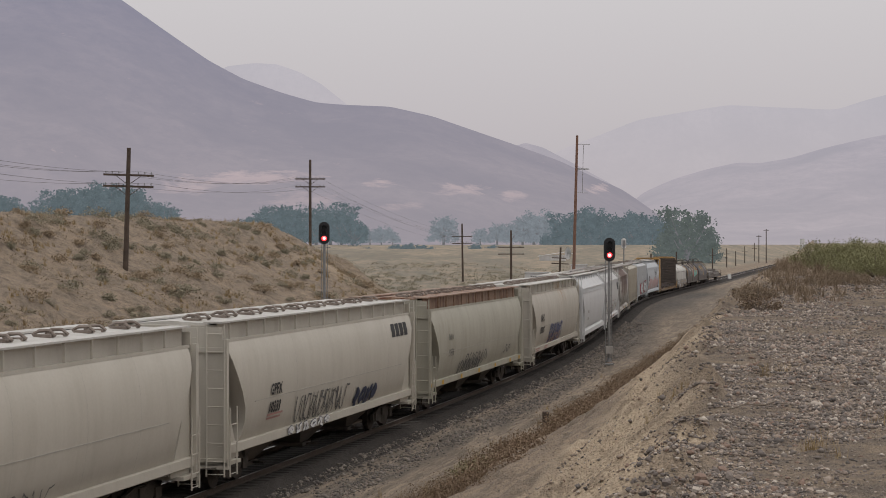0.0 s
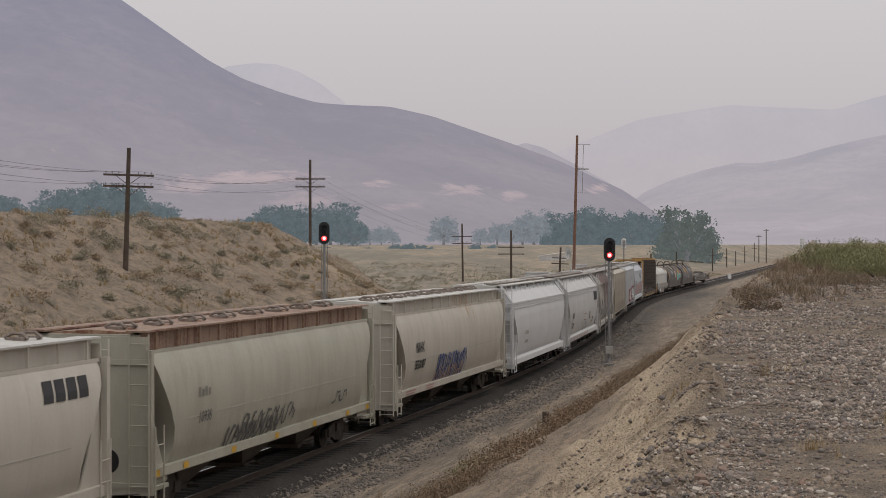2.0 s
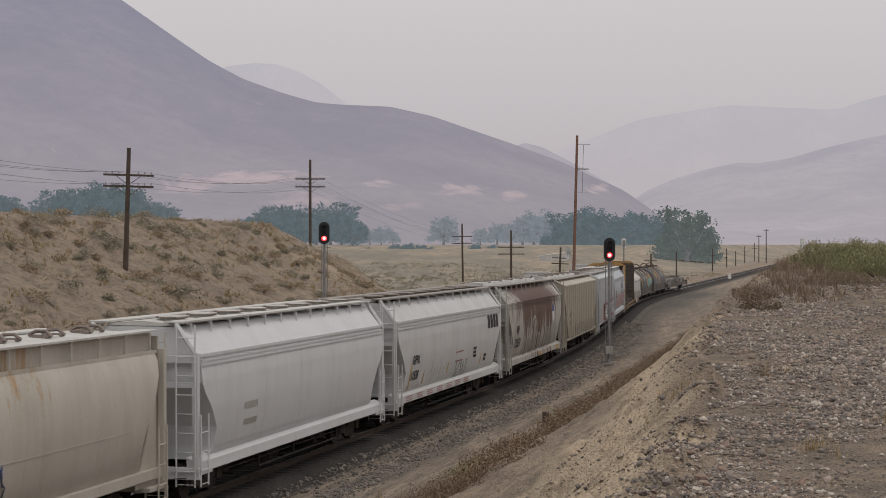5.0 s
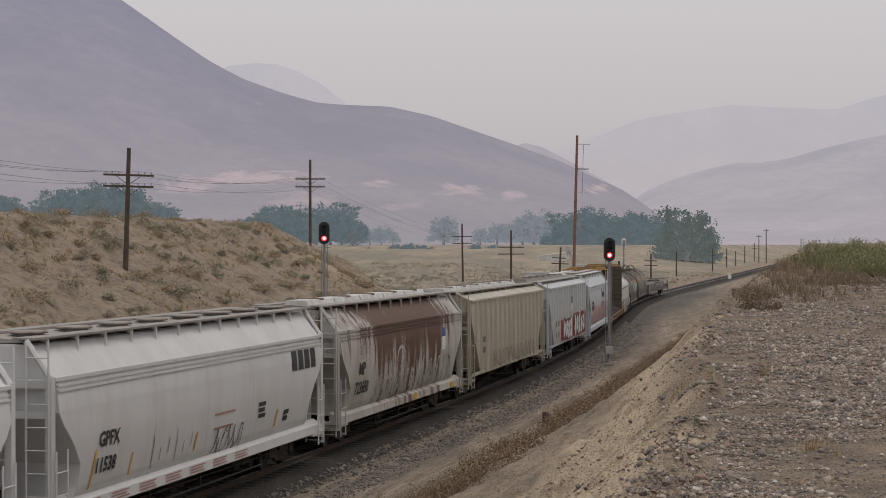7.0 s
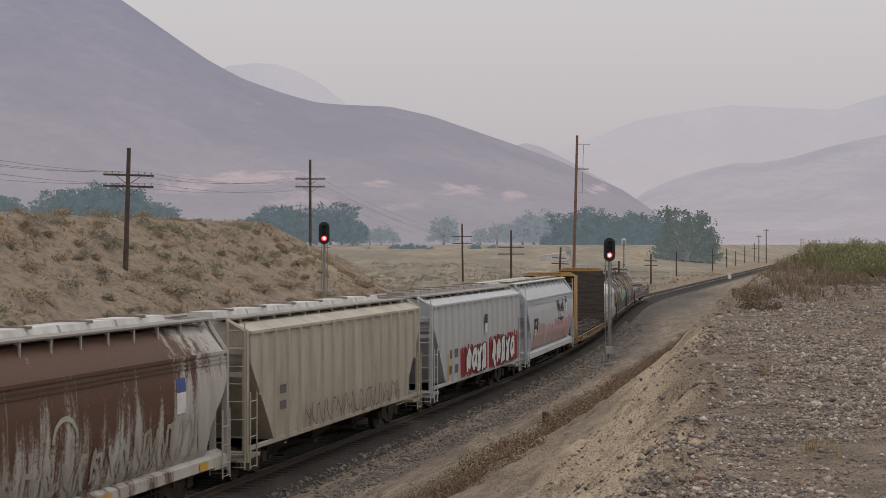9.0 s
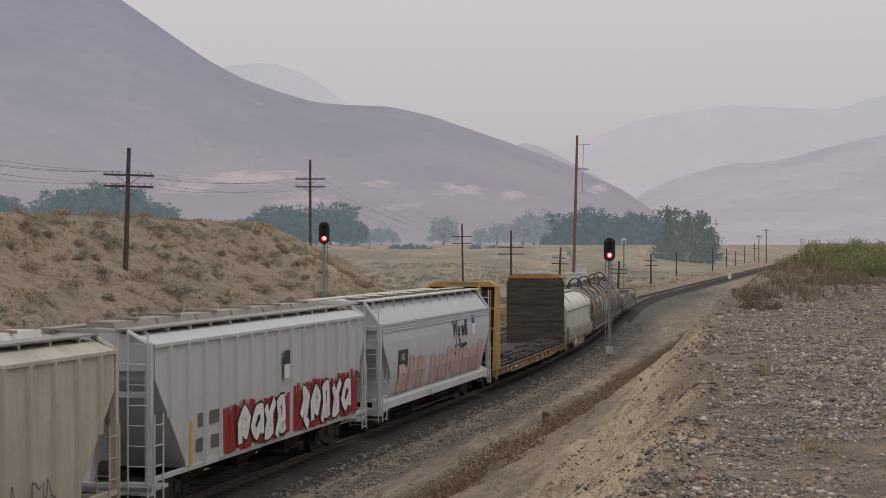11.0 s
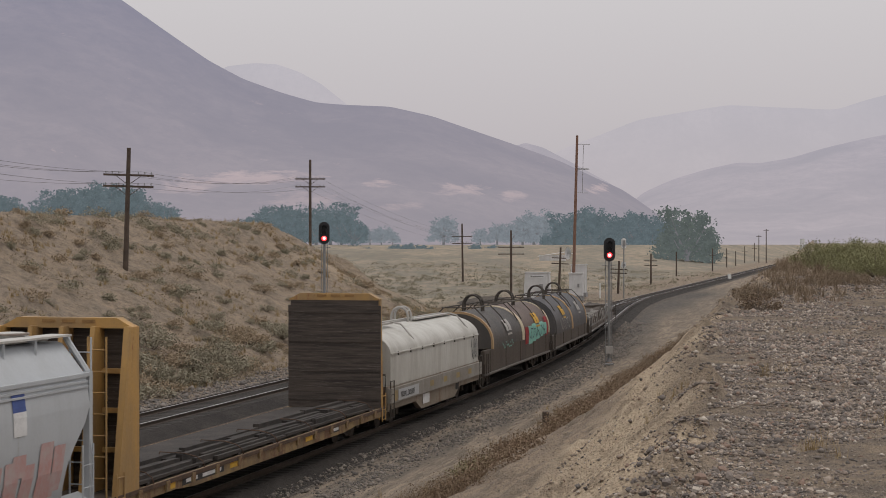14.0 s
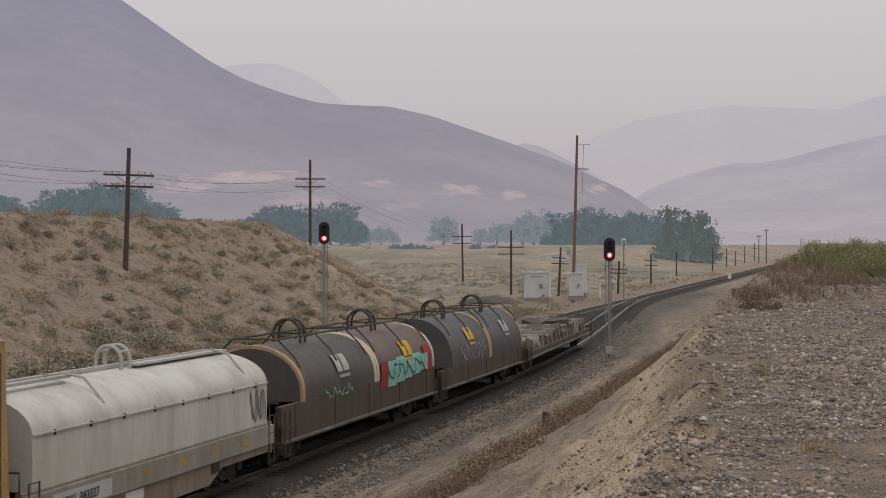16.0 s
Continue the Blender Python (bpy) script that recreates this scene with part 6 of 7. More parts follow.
poles()
signal(1078, 98.0, 421, -0.5, "block signal with red lamp lit on a steel mast", 1)
signal(574, 104.0, 393, 0.2, "block signal with red lamp lit at the foot of a bank", 1)
antenna_pole()
cabin(927, 972, 482, 529, 212.0, "white metal equipment cabin with streaked wall and notice panel", 0.1, notice=True)
cabin(1009, 1037, 468, 520, 222.0, "tall pale metal equipment cabin with flat roof")
cabin(1006, 1032, 483, 526, 208.0, "narrow white metal equipment cabinet by the pole", deep=1.0)
small_posts()


# ---- backdrop: far land with painted smoke haze ----
def ridge(name, label, pts, depth, foot_depth, foot_z, mat, amp, seed, rows=26, cols=150, outcrops=()):
    """A far slope that rises from its foot to a ridge line given by bearings."""
    xs = np.linspace(pts[0][0], pts[-1][0], cols)
    ys = np.interp(xs, [p[0] for p in pts], [p[1] for p in pts])
    for _ in range(3):
        ys[1:-1] = 0.25 * ys[:-2] + 0.5 * ys[1:-1] + 0.25 * ys[2:]
    vs, pale = [], []
    for x, y in zip(xs, ys):
        zt = max(zat(y, depth), foot_z + 0.5)
        for j in range(rows + 1):
            f = j / rows
            d = foot_depth + (depth - foot_depth) * f
            z = foot_z + (zt - foot_z) * (0.35 * f + 0.65 * f * f)
            wx = (x - 784) * d / F
            g = nz(wx, d * 0.6, 0.006, seed) * 0.6 + nz(wx, d * 0.5, 0.017, seed + 3) * 0.4
            z += amp * g * math.sin(math.pi * min(1, f * 1.02)) * min(1.0, (zt - foot_z) / 120)
            vs.append((wx, d, z))
            py = 433 - (z - 6.112) * F / d
            pale.append(max([0.0] + [1 - ((x - a) / w) ** 2 - ((py - b) / q) ** 2 for a, b, w, q in outcrops]))
        vs.append((wx * 1.05, depth * 1.06, foot_z - 5))
        pale.append(0.0)
    k = rows + 2
    i, j = np.meshgrid(np.arange(cols - 1), np.arange(k - 1), indexing="ij")
    a = (i * k + j).ravel()
    me = np_mesh(name, vs, np.stack([a, a + k, a + k + 1, a + 1], 1), mat)
    me.attributes.new("outcrop", "FLOAT", "POINT").data.foreach_set("value", np.array(pale, dtype=np.float32))
    ob = new(name, me)
    tagged(ob, label, "mountain", kind="structure")
    return ob


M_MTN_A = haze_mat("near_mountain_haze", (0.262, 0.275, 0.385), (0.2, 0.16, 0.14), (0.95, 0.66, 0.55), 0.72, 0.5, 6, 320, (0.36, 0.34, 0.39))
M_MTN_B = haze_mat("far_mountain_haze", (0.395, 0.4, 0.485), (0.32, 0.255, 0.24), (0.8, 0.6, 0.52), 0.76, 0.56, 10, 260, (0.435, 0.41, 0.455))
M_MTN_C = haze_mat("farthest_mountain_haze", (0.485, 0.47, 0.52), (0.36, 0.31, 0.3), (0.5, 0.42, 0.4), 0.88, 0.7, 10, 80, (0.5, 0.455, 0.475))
ridge("mountain_near", "brown mountain slope with painted purple-grey smoke haze", [(-500, -300), (-200, -180), (0, -120), (120, -60), (215, 0), (300, 60), (370, 108), (430, 140), (500, 165), (560, 182), (610, 186), (690, 189), (765, 206), (840, 232), (910, 256), (990, 285), (1060, 318), (1100, 335), (1140, 362), (1170, 384), (1215, 420), (1240, 440)],
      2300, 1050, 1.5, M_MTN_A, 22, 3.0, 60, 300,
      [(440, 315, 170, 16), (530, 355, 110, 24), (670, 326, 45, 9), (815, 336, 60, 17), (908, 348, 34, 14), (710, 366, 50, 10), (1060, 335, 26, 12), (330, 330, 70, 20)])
ridge("mountain_behind", "distant peak almost lost in painted smoke haze", [(300, 200), (360, 150), (400, 118), (450, 112), (490, 114), (530, 128), (570, 150), (610, 182), (660, 230), (760, 300)], 3900, 3300, 0.0, M_MTN_C, 15, 9.0)
ridge("mountain_shoulder", "distant shoulder of a mountain in painted smoke haze", [(860, 300), (900, 262), (930, 253), (960, 261), (1010, 287), (1080, 325), (1160, 380), (1250, 440)], 3000, 2500, 0.0, M_MTN_B, 12, 12.0)
ridge("mountain_right", "brown range across the valley with painted haze", [(1080, 410), (1130, 345), (1190, 318), (1250, 300), (1310, 287), (1340, 290), (1400, 280), (1460, 262), (1520, 248), (1580, 236), (1700, 210), (1900, 180), (2200, 150)], 3300, 1700, 2.0, M_MTN_B, 25, 17.0)
ridge("mountain_far_right", "farthest range, barely visible in painted smoke haze", [(930, 300), (1000, 262), (1060, 240), (1130, 212), (1220, 197), (1290, 186), (1360, 190), (1420, 192), (1480, 195), (1530, 178), (1600, 160), (1800, 120), (2200, 80)], 4500, 3900, 0.0, M_MTN_C, 20, 23.0)


# ---- plants and stones ----
M_SAGE = leaf_mat("sage_leaf", (0.245, 0.222, 0.163), (0.3, 0.271, 0.2))
M_DRYBUSH = leaf_mat("dry_brush", (0.265, 0.205, 0.142), (0.36, 0.282, 0.195))
M_GREENBUSH = leaf_mat("rabbitbrush_leaf", (0.18, 0.178, 0.088), (0.25, 0.242, 0.128))
M_OLIVE = leaf_mat("olive_weed", (0.14, 0.13, 0.07), (0.27, 0.24, 0.135))
M_SCRUB = leaf_mat("low_scrub_leaf", (0.235, 0.19, 0.132), (0.325, 0.263, 0.18))
M_STRAW = leaf_mat("straw", (0.24, 0.175, 0.09), (0.40, 0.30, 0.17))
M_RUSSET = leaf_mat("russet_weed", (0.125, 0.088, 0.06), (0.25, 0.185, 0.125))
M_DRYWEED = leaf_mat("dry_brown_weed", (0.15, 0.11, 0.075), (0.28, 0.215, 0.15))
M_SLOPEWEED = leaf_mat("slope_weed", (0.15, 0.1, 0.066), (0.29, 0.215, 0.148))
M_TWIG = rough_mat("grey_twig", (0.12, 0.095, 0.075), (0.2, 0.165, 0.13), 6, 0.9)
M_STONES = stone_mat("mixed_gravel", [(0.088, 0.076, 0.069), (0.5, 0.44, 0.375), (0.155, 0.13, 0.115), (0.24, 0.193, 0.16), (0.12, 0.105, 0.097), (0.33, 0.262, 0.208), (0.2, 0.171, 0.15), (0.39, 0.32, 0.262), (0.24, 0.162, 0.124), (0.17, 0.146, 0.132), (0.275, 0.229, 0.19), (0.2, 0.17, 0.151)])
M_SCREE = stone_mat("slope_stones", [(0.25, 0.2, 0.15), (0.34, 0.275, 0.205), (0.2, 0.165, 0.13), (0.29, 0.23, 0.17)])
M_DARKSTONES = stone_mat("ballast_stones", [(0.1, 0.089, 0.081), (0.16, 0.14, 0.123), (0.075, 0.068, 0.064), (0.2, 0.172, 0.148), (0.13, 0.115, 0.102), (0.25, 0.22, 0.19)])
M_GREYSTONES = stone_mat("grey_gravel", [(0.14, 0.125, 0.115), (0.19, 0.165, 0.145), (0.1, 0.092, 0.088), (0.24, 0.21, 0.185), (0.165, 0.145, 0.13)])


def leaves(rng, centres, size, per, spread, flat=0.6):
    """Many small leaf quads scattered round the centres."""
    c = np.repeat(np.asarray(centres, dtype=float), per, 0)
    n = len(c)
    g = np.random.RandomState(rng.randrange(1 << 30))
    c = c + g.normal(0, 1, (n, 3)) * np.array([spread, spread, spread * flat])
    a = g.normal(0, 1, (n, 3))
    a /= np.linalg.norm(a, axis=1)[:, None]
    b = np.cross(a, g.normal(0, 1, (n, 3)))
    b /= np.linalg.norm(b, axis=1)[:, None]
    sz = size * g.uniform(0.6, 1.4, (n, 1))
    a, b = a * sz, b * sz * 0.55
    v = np.stack([c - a, c + b, c + a, c - b], 1).reshape(-1, 3)
    f = np.arange(4 * n).reshape(-1, 4)
    return v, f


def blades(g, xyz, height, width, per, splay):
    """Tufts of thin grass blades, each a narrow triangle."""
    c = np.repeat(np.asarray(xyz, dtype=float), per, 0)
    n = len(c)
    h = height * g.uniform(0.45, 1.15, n)
    az = g.uniform(0, 2 * np.pi, n)
    out = splay * g.uniform(0.1, 1.0, n) * h
    base = c + np.stack([g.normal(0, height * 0.14, n), g.normal(0, height * 0.14, n), np.full(n, -0.03)], 1)
    tip = base + np.stack([np.cos(az) * out, np.sin(az) * out, h], 1)
    side = np.stack([-np.sin(az), np.cos(az), np.zeros(n)], 1) * width
    v = np.stack([base - side, base + side, tip], 1).reshape(-1, 3)
    return v, np.arange(3 * n).reshape(-1, 3)


GOLD = (1 + 5 ** 0.5) / 2
PEBBLE = np.array([(a, b * GOLD, 0) for a in (-1, 1) for b in (-1, 1)] + [(0, a, b * GOLD) for a in (-1, 1) for b in (-1, 1)] + [(b * GOLD, 0, a) for a in (-1, 1) for b in (-1, 1)]) / 1.9
PEBBLE_F = [f for f in itertools.combinations(range(12), 3) if all(np.linalg.norm(PEBBLE[p] - PEBBLE[q]) < 1.1 for p, q in itertools.combinations(f, 2))]
PEBBLE_F = [f if np.dot(np.cross(PEBBLE[f[1]] - PEBBLE[f[0]], PEBBLE[f[2]] - PEBBLE[f[0]]), PEBBLE[f[0]]) > 0 else f[::-1] for f in PEBBLE_F]


LUMP = np.array([(1.05, 0.15, 0.1), (-1.05, -0.1, 0.1), (0.1, 1.05, 0.0), (-0.1, -1.05, 0.0), (0.05, 0.0, 1.0), (0.0, 0.0, -0.9)])
LUMP_F = [(0, 2, 4), (2, 1, 4), (1, 3, 4), (3, 0, 4), (2, 0, 5), (1, 2, 5), (3, 1, 5), (0, 3, 5)]


def stones(name, label, g, places, sizes, mat, fine=False):
    """Loose stones: squashed, dented lumps lying on the ground."""
    n = len(places)
    base, faces = (PEBBLE, PEBBLE_F) if fine else (LUMP, LUMP_F)
    shape = len(base)
    v = base[None] * g.uniform(0.78, 1.18, (n, shape, 1)) + g.normal(0, 0.07, (n, shape, 3))
    v = v * np.stack([g.uniform(0.75, 1.2, n), g.uniform(0.7, 1.05, n), g.uniform(0.55, 0.9, n)], 1)[:, None, :]
    a = g.uniform(0, 2 * np.pi, n)
    ca, sa = np.cos(a)[:, None], np.sin(a)[:, None]
    tilt = g.normal(0, 0.25, (n, 1))
    x, y, z = v[..., 0], v[..., 1], v[..., 2]
    y, z = y * np.cos(tilt) - z * np.sin(tilt), y * np.sin(tilt) + z * np.cos(tilt)
    v = np.stack([x * ca - y * sa, x * sa + y * ca, z], 2) * np.asarray(sizes)[:, None, None]
    v = v + np.asarray(places)[:, None, :] + np.array([0, 0, 1.0]) * (np.asarray(sizes) * 0.16)[:, None, None]
    f = (np.array(faces)[None] + shape * np.arange(n)[:, None, None]).reshape(-1, 3)
    ob = new(name, np_mesh(name, v.reshape(-1, 3), f, mat, not fine))
    tagged(ob, label, "gravel", kind="stuff")
    return ob


def scatter_stones():
    g = np.random.RandomState(7)
    pl, sz = [], []
    for s0, s1, dens, big in ((7, 14, 1750, 0.0098), (14, 22, 1500, 0.0112), (22, 34, 850, 0.0138), (34, 52, 330, 0.0175), (52, 72, 70, 0.025)):
        width = 16.0
        n = int(dens * (s1 - s0) * width)
        for s, l, q, pick in zip(g.uniform(s0, s1, n), g.uniform(-2.2, width - 2.2, n), g.lognormal(0, 0.52, n), g.uniform(0, 1, n)):
            l += bluff_edge(s)
            v = P(s, l)
            if v.y < 6 or v.x > 0.262 * v.y + 0.3:
                continue
            bare = nz(s, l, 0.33, 9.9) + 0.6 * nz(s, l, 1.0, 4.9) + 0.3 * nz(s, l, 2.6, 4.1)
            brow = l - bluff_edge(s) + 0.5 * nz(s, l, 0.6, 5.1) + 0.3 * nz(s, l, 2.0, 5.1)
            if pick < smooth(-0.05, 0.5, bare) * 0.95 or pick > 0.12 + 0.88 * smooth(-0.45, 0.5, brow):
                continue
            pl.append((v.x, v.y, ground_z(s, l)))
            sz.append(min(0.085, big * q))
    cut = next(i for i, p in enumerate(pl) if (Vector(p) - P(0, LCAM)).xy.dot(DS.xy) > 14)
    stones("gravel", "loose grey and brown gravel near the bluff's brow", g, pl[:cut], sz[:cut], M_STONES, True)
    stones("gravel", "loose grey and brown gravel on the bluff top", g, pl[cut:], sz[cut:], M_STONES)
    pl, sz = [], []
    for s, l, q in zip(g.uniform(9, 70, 3800), g.uniform(-7, 0.3, 3800), g.lognormal(-0.3, 0.6, 3800)):
        l += bluff_edge(s)
        if g.uniform() < (0.85 if l > bluff_edge(s) - 2.2 else 0.35):
            continue
        v = P(s, l, ground_z(s, l))
        pl.append(v)
        sz.append(min(0.09, 0.022 * q))
    stones("scree", "brown and grey stones on the cut slope", g, pl, sz, M_SCREE)
    pl, sz = [], []
    for s, o, q in zip(g.uniform(26, 150, 20000), g.uniform(1.75, 4.2, 20000), g.lognormal(0, 0.4, 22000)):
        if o > 2.1 and g.uniform() < 0.6 + (o - 2.1) / 5:
            continue
        l = siding(s) + o
        z = max(ground_z(s, l), -0.29 - 0.35 * (o - 1.75) if o < 2.6 else -9)
        pl.append(P(s, l, z))
        sz.append(0.04 * q)
    for s, o, q in zip(g.uniform(28, 120, 9000), g.normal(0, 0.3, 9000), g.lognormal(0, 0.4, 9000)):
        l = siding(s) + 3.35 + o + 0.35 * nz(s, 0, 0.12, 4.0)
        pl.append(P(s, l, ground_z(s, l)))
        sz.append(0.034 * q)
    stones("ballast_stones", "dark broken ballast beside the siding", g, pl, sz, M_DARKSTONES)
    pl, sz = [], []
    for s, o, q in zip(g.uniform(40, 160, 11000), g.uniform(-5.6, -1.7, 11000), g.lognormal(0, 0.4, 11000)):
        z = max(ground_z(s, o), -0.2 - 0.42 * (-o - 1.75) / 1.45 if o > -3.2 else -9)
        pl.append(P(s, o, z))
        sz.append(0.06 * q)
    stones("shoulder_gravel", "grey gravel along the main line's shoulder", g, pl, sz, M_GREYSTONES)


def shrub_meshes(seed, n, mat, radius, height, leaf, name="foliage", per=26):
    """A few bushes of one kind: a dome of leaf clumps on twigs."""
    out = []
    for k in range(n):
        rng = random.Random(seed + k)
        cs, twigs = [], bmesh.new()
        for i in range(22):
            a, r = rng.uniform(0, 6.28), radius * math.sqrt(rng.random())
            top = height * (1 - 0.6 * (r / radius) ** 2) * rng.uniform(0.55, 1.05)
            c = (r * math.cos(a), r * math.sin(a), top)
            cs.append(c)
            cs.append((c[0] * 0.95, c[1] * 0.95, top * rng.uniform(0.3, 0.7)))
            tube(twigs, (c[0] * 0.1, c[1] * 0.1, -0.1), (c[0] * 0.9, c[1] * 0.9, top * 0.95), 0.022, 0.006, 4)
        v, f = leaves(rng, cs, leaf, per, radius * 0.13, 0.8)
        v[:, 2] = np.maximum(v[:, 2], -0.05)
        out.append((np_mesh(name, v, f, mat, False), twigs))
    made = []
    for me, tw in out:
        t = bpy.data.meshes.new("twigs")
        tw.to_mesh(t)
        tw.free()
        t.materials.append(M_TWIG)
        made.append((me, t))
    return made


def put_shrub(pair, s, l, scale, turn, label, category, group, z=None):
    ob = thing("shrub", label, category, group)
    ob.matrix_world = Matrix.Translation(P(s, l, ground_z(s, l) if z is None else z)) @ Matrix.Rotation(turn, 4, "Z")
    for me, nm in zip(pair, ("foliage", "stem")):
        o = new(nm, me)
        o.parent = ob
        o.scale = scale
    return ob


def brush_field(name, label, rng, spots, mat, leaf=0.052):
    """Many low bushes joined into one: each a dome of leaf clumps."""
    cs = []
    for s, l, k in spots:
        c = P(s, l, ground_z(s, l))
        for i in range(26):
            a, r = rng.uniform(0, 6.28), 0.72 * k * math.sqrt(rng.random())
            top = 0.62 * k * (1 - 0.55 * (r / (0.72 * k)) ** 2) * rng.uniform(0.35, 1.05)
            cs.append((c.x + r * math.cos(a), c.y + r * math.sin(a), c.z + top))
    v, f = leaves(rng, cs, leaf, 16, 0.1, 0.8)
    ob = new(name, np_mesh(name, v, f, mat, False))
    tagged(ob, label, "brush", kind="stuff")


def shrubs():
    rng = random.Random(17)
    sage = shrub_meshes(100, 5, M_SAGE, 0.8, 0.72, 0.045, per=22)
    dry = shrub_meshes(200, 4, M_DRYBUSH, 0.75, 0.6, 0.045, per=20)
    green = shrub_meshes(300, 4, M_GREENBUSH, 1.05, 1.1, 0.028, per=115)
    brow = shrub_meshes(260, 3, M_DRYWEED, 0.75, 0.62, 0.026, per=36)
    olive = shrub_meshes(320, 2, M_OLIVE, 0.9, 0.9, 0.04, per=40)
    n = 0
    loose = {True: [], False: []}
    while n < 430:
        s, up = rng.uniform(58, 175), rng.uniform(5.2, 30)
        if up > 24 and rng.random() < 0.4:
            continue
        low = smooth(14, 6, up)
        if rng.random() > 0.45 + 0.55 * low:
            continue
        if s > 150 and up > 14:
            continue
        k = rng.choice((0.42, 0.5, 0.62, 0.8, 1.0, 1.25)) * rng.uniform(0.85, 1.1) * (1.0 + 0.3 * low)
        isdry = rng.random() < 0.42
        if up > 15 or n > 260:
            loose[isdry].append((s, -up, k))
            n += 1
            continue
        put_shrub(rng.choice(dry if isdry else sage), s, -up, (k, k, k * rng.uniform(0.6, 0.95)), rng.uniform(0, 6),
                  "straw-brown dead brush on the dry bank" if isdry else "grey-green sagebrush on the dry bank", "shrub", "brush on the bank")
        n += 1
    for i in range(34):
        s, up = rng.uniform(56, 112), rng.uniform(5.4, 9.5)
        k = rng.uniform(1.0, 1.6)
        put_shrub(rng.choice(sage if i % 4 else dry), s, -up, (k, k, k * rng.uniform(0.7, 0.95)), rng.uniform(0, 6), "broad grey-green sagebrush at the foot of the bank", "shrub", "brush on the bank")
    brush_field("bank_sage", "grey-green sagebrush scattered over the upper bank", rng, loose[False], M_SAGE)
    brush_field("bank_dry_brush", "straw-brown dead brush scattered over the upper bank", rng, loose[True], M_DRYBUSH)
    brush_field("valley_brush", "grey-green sagebrush over the valley floor", rng, [(rng.uniform(172, 330), -rng.uniform(6, 60), rng.uniform(0.7, 1.6)) for i in range(110)], M_SAGE)
    brush_field("slope_brush", "russet and brown weeds on the lower cut slope", rng, [(rng.uniform(34, 110), 15.3 + abs(rng.gauss(0, 1.3)), rng.uniform(0.35, 0.85)) for i in range(130)], M_SLOPEWEED, 0.03)
    # green brush on the bluff
    for s, l, k in ((84, 22.6, 1.0), (86, 23.3, 1.15), (83, 23.9, 1.1), (88, 24.2, 1.2), (80, 22.9, 0.7), (76, 24.6, 0.95), (72, 24.4, 0.9), (70, 25.3, 1.05), (73, 25.8, 1.15), (69, 26.4, 1.1), (74, 27.0, 1.2), (77, 25.8, 1.2),
                    (79, 26.9, 1.25), (68, 27.6, 1.0), (72, 28.3, 1.2), (82, 25.2, 1.2)):
        put_shrub(rng.choice(green), s, l, (k, k, k * 0.92), rng.uniform(0, 6), "rounded green rabbitbrush on the bluff top", "shrub", "green brush on the bluff")
    for i in range(26):
        s, l = rng.uniform(52, 86), rng.uniform(19.0, 23.0)
        k = rng.uniform(0.45, 0.85)
        put_shrub(rng.choice(brow), s, l, (k, k, k * 0.75), rng.uniform(0, 6), "russet dry brush on the bluff's edge", "shrub", "dry brush on the bluff")
    for i in range(16):
        s, l = rng.uniform(60, 68), rng.uniform(23.2, 28)
        put_shrub(rng.choice(brow), s, l, (0.62, 0.62, 0.6), rng.uniform(0, 6), "pale dry brush before green bushes", "shrub", "dry brush on the bluff")
    for s, l, k in ((47.2, 14.7, 0.9), (46.4, 15.3, 0.8), (48.4, 14.5, 0.7), (92, 15.0, 0.9)):
        put_shrub(rng.choice(olive), s, l, (k * 0.8, k * 0.8, k * 0.5), rng.uniform(0, 6), "soft green weed at the foot of the slope", "shrub", "weeds at the slope's foot")
    # dead tumbleweed
    tw = shrub_meshes(400, 1, M_RUSSET, 0.5, 0.55, 0.03)
    s = 46.5
    put_shrub(tw[0], s, 22.2, (1, 1, 0.8), 0.4, "dead brown tumbleweed on gravel", "shrub", "dry brush on the bluff")


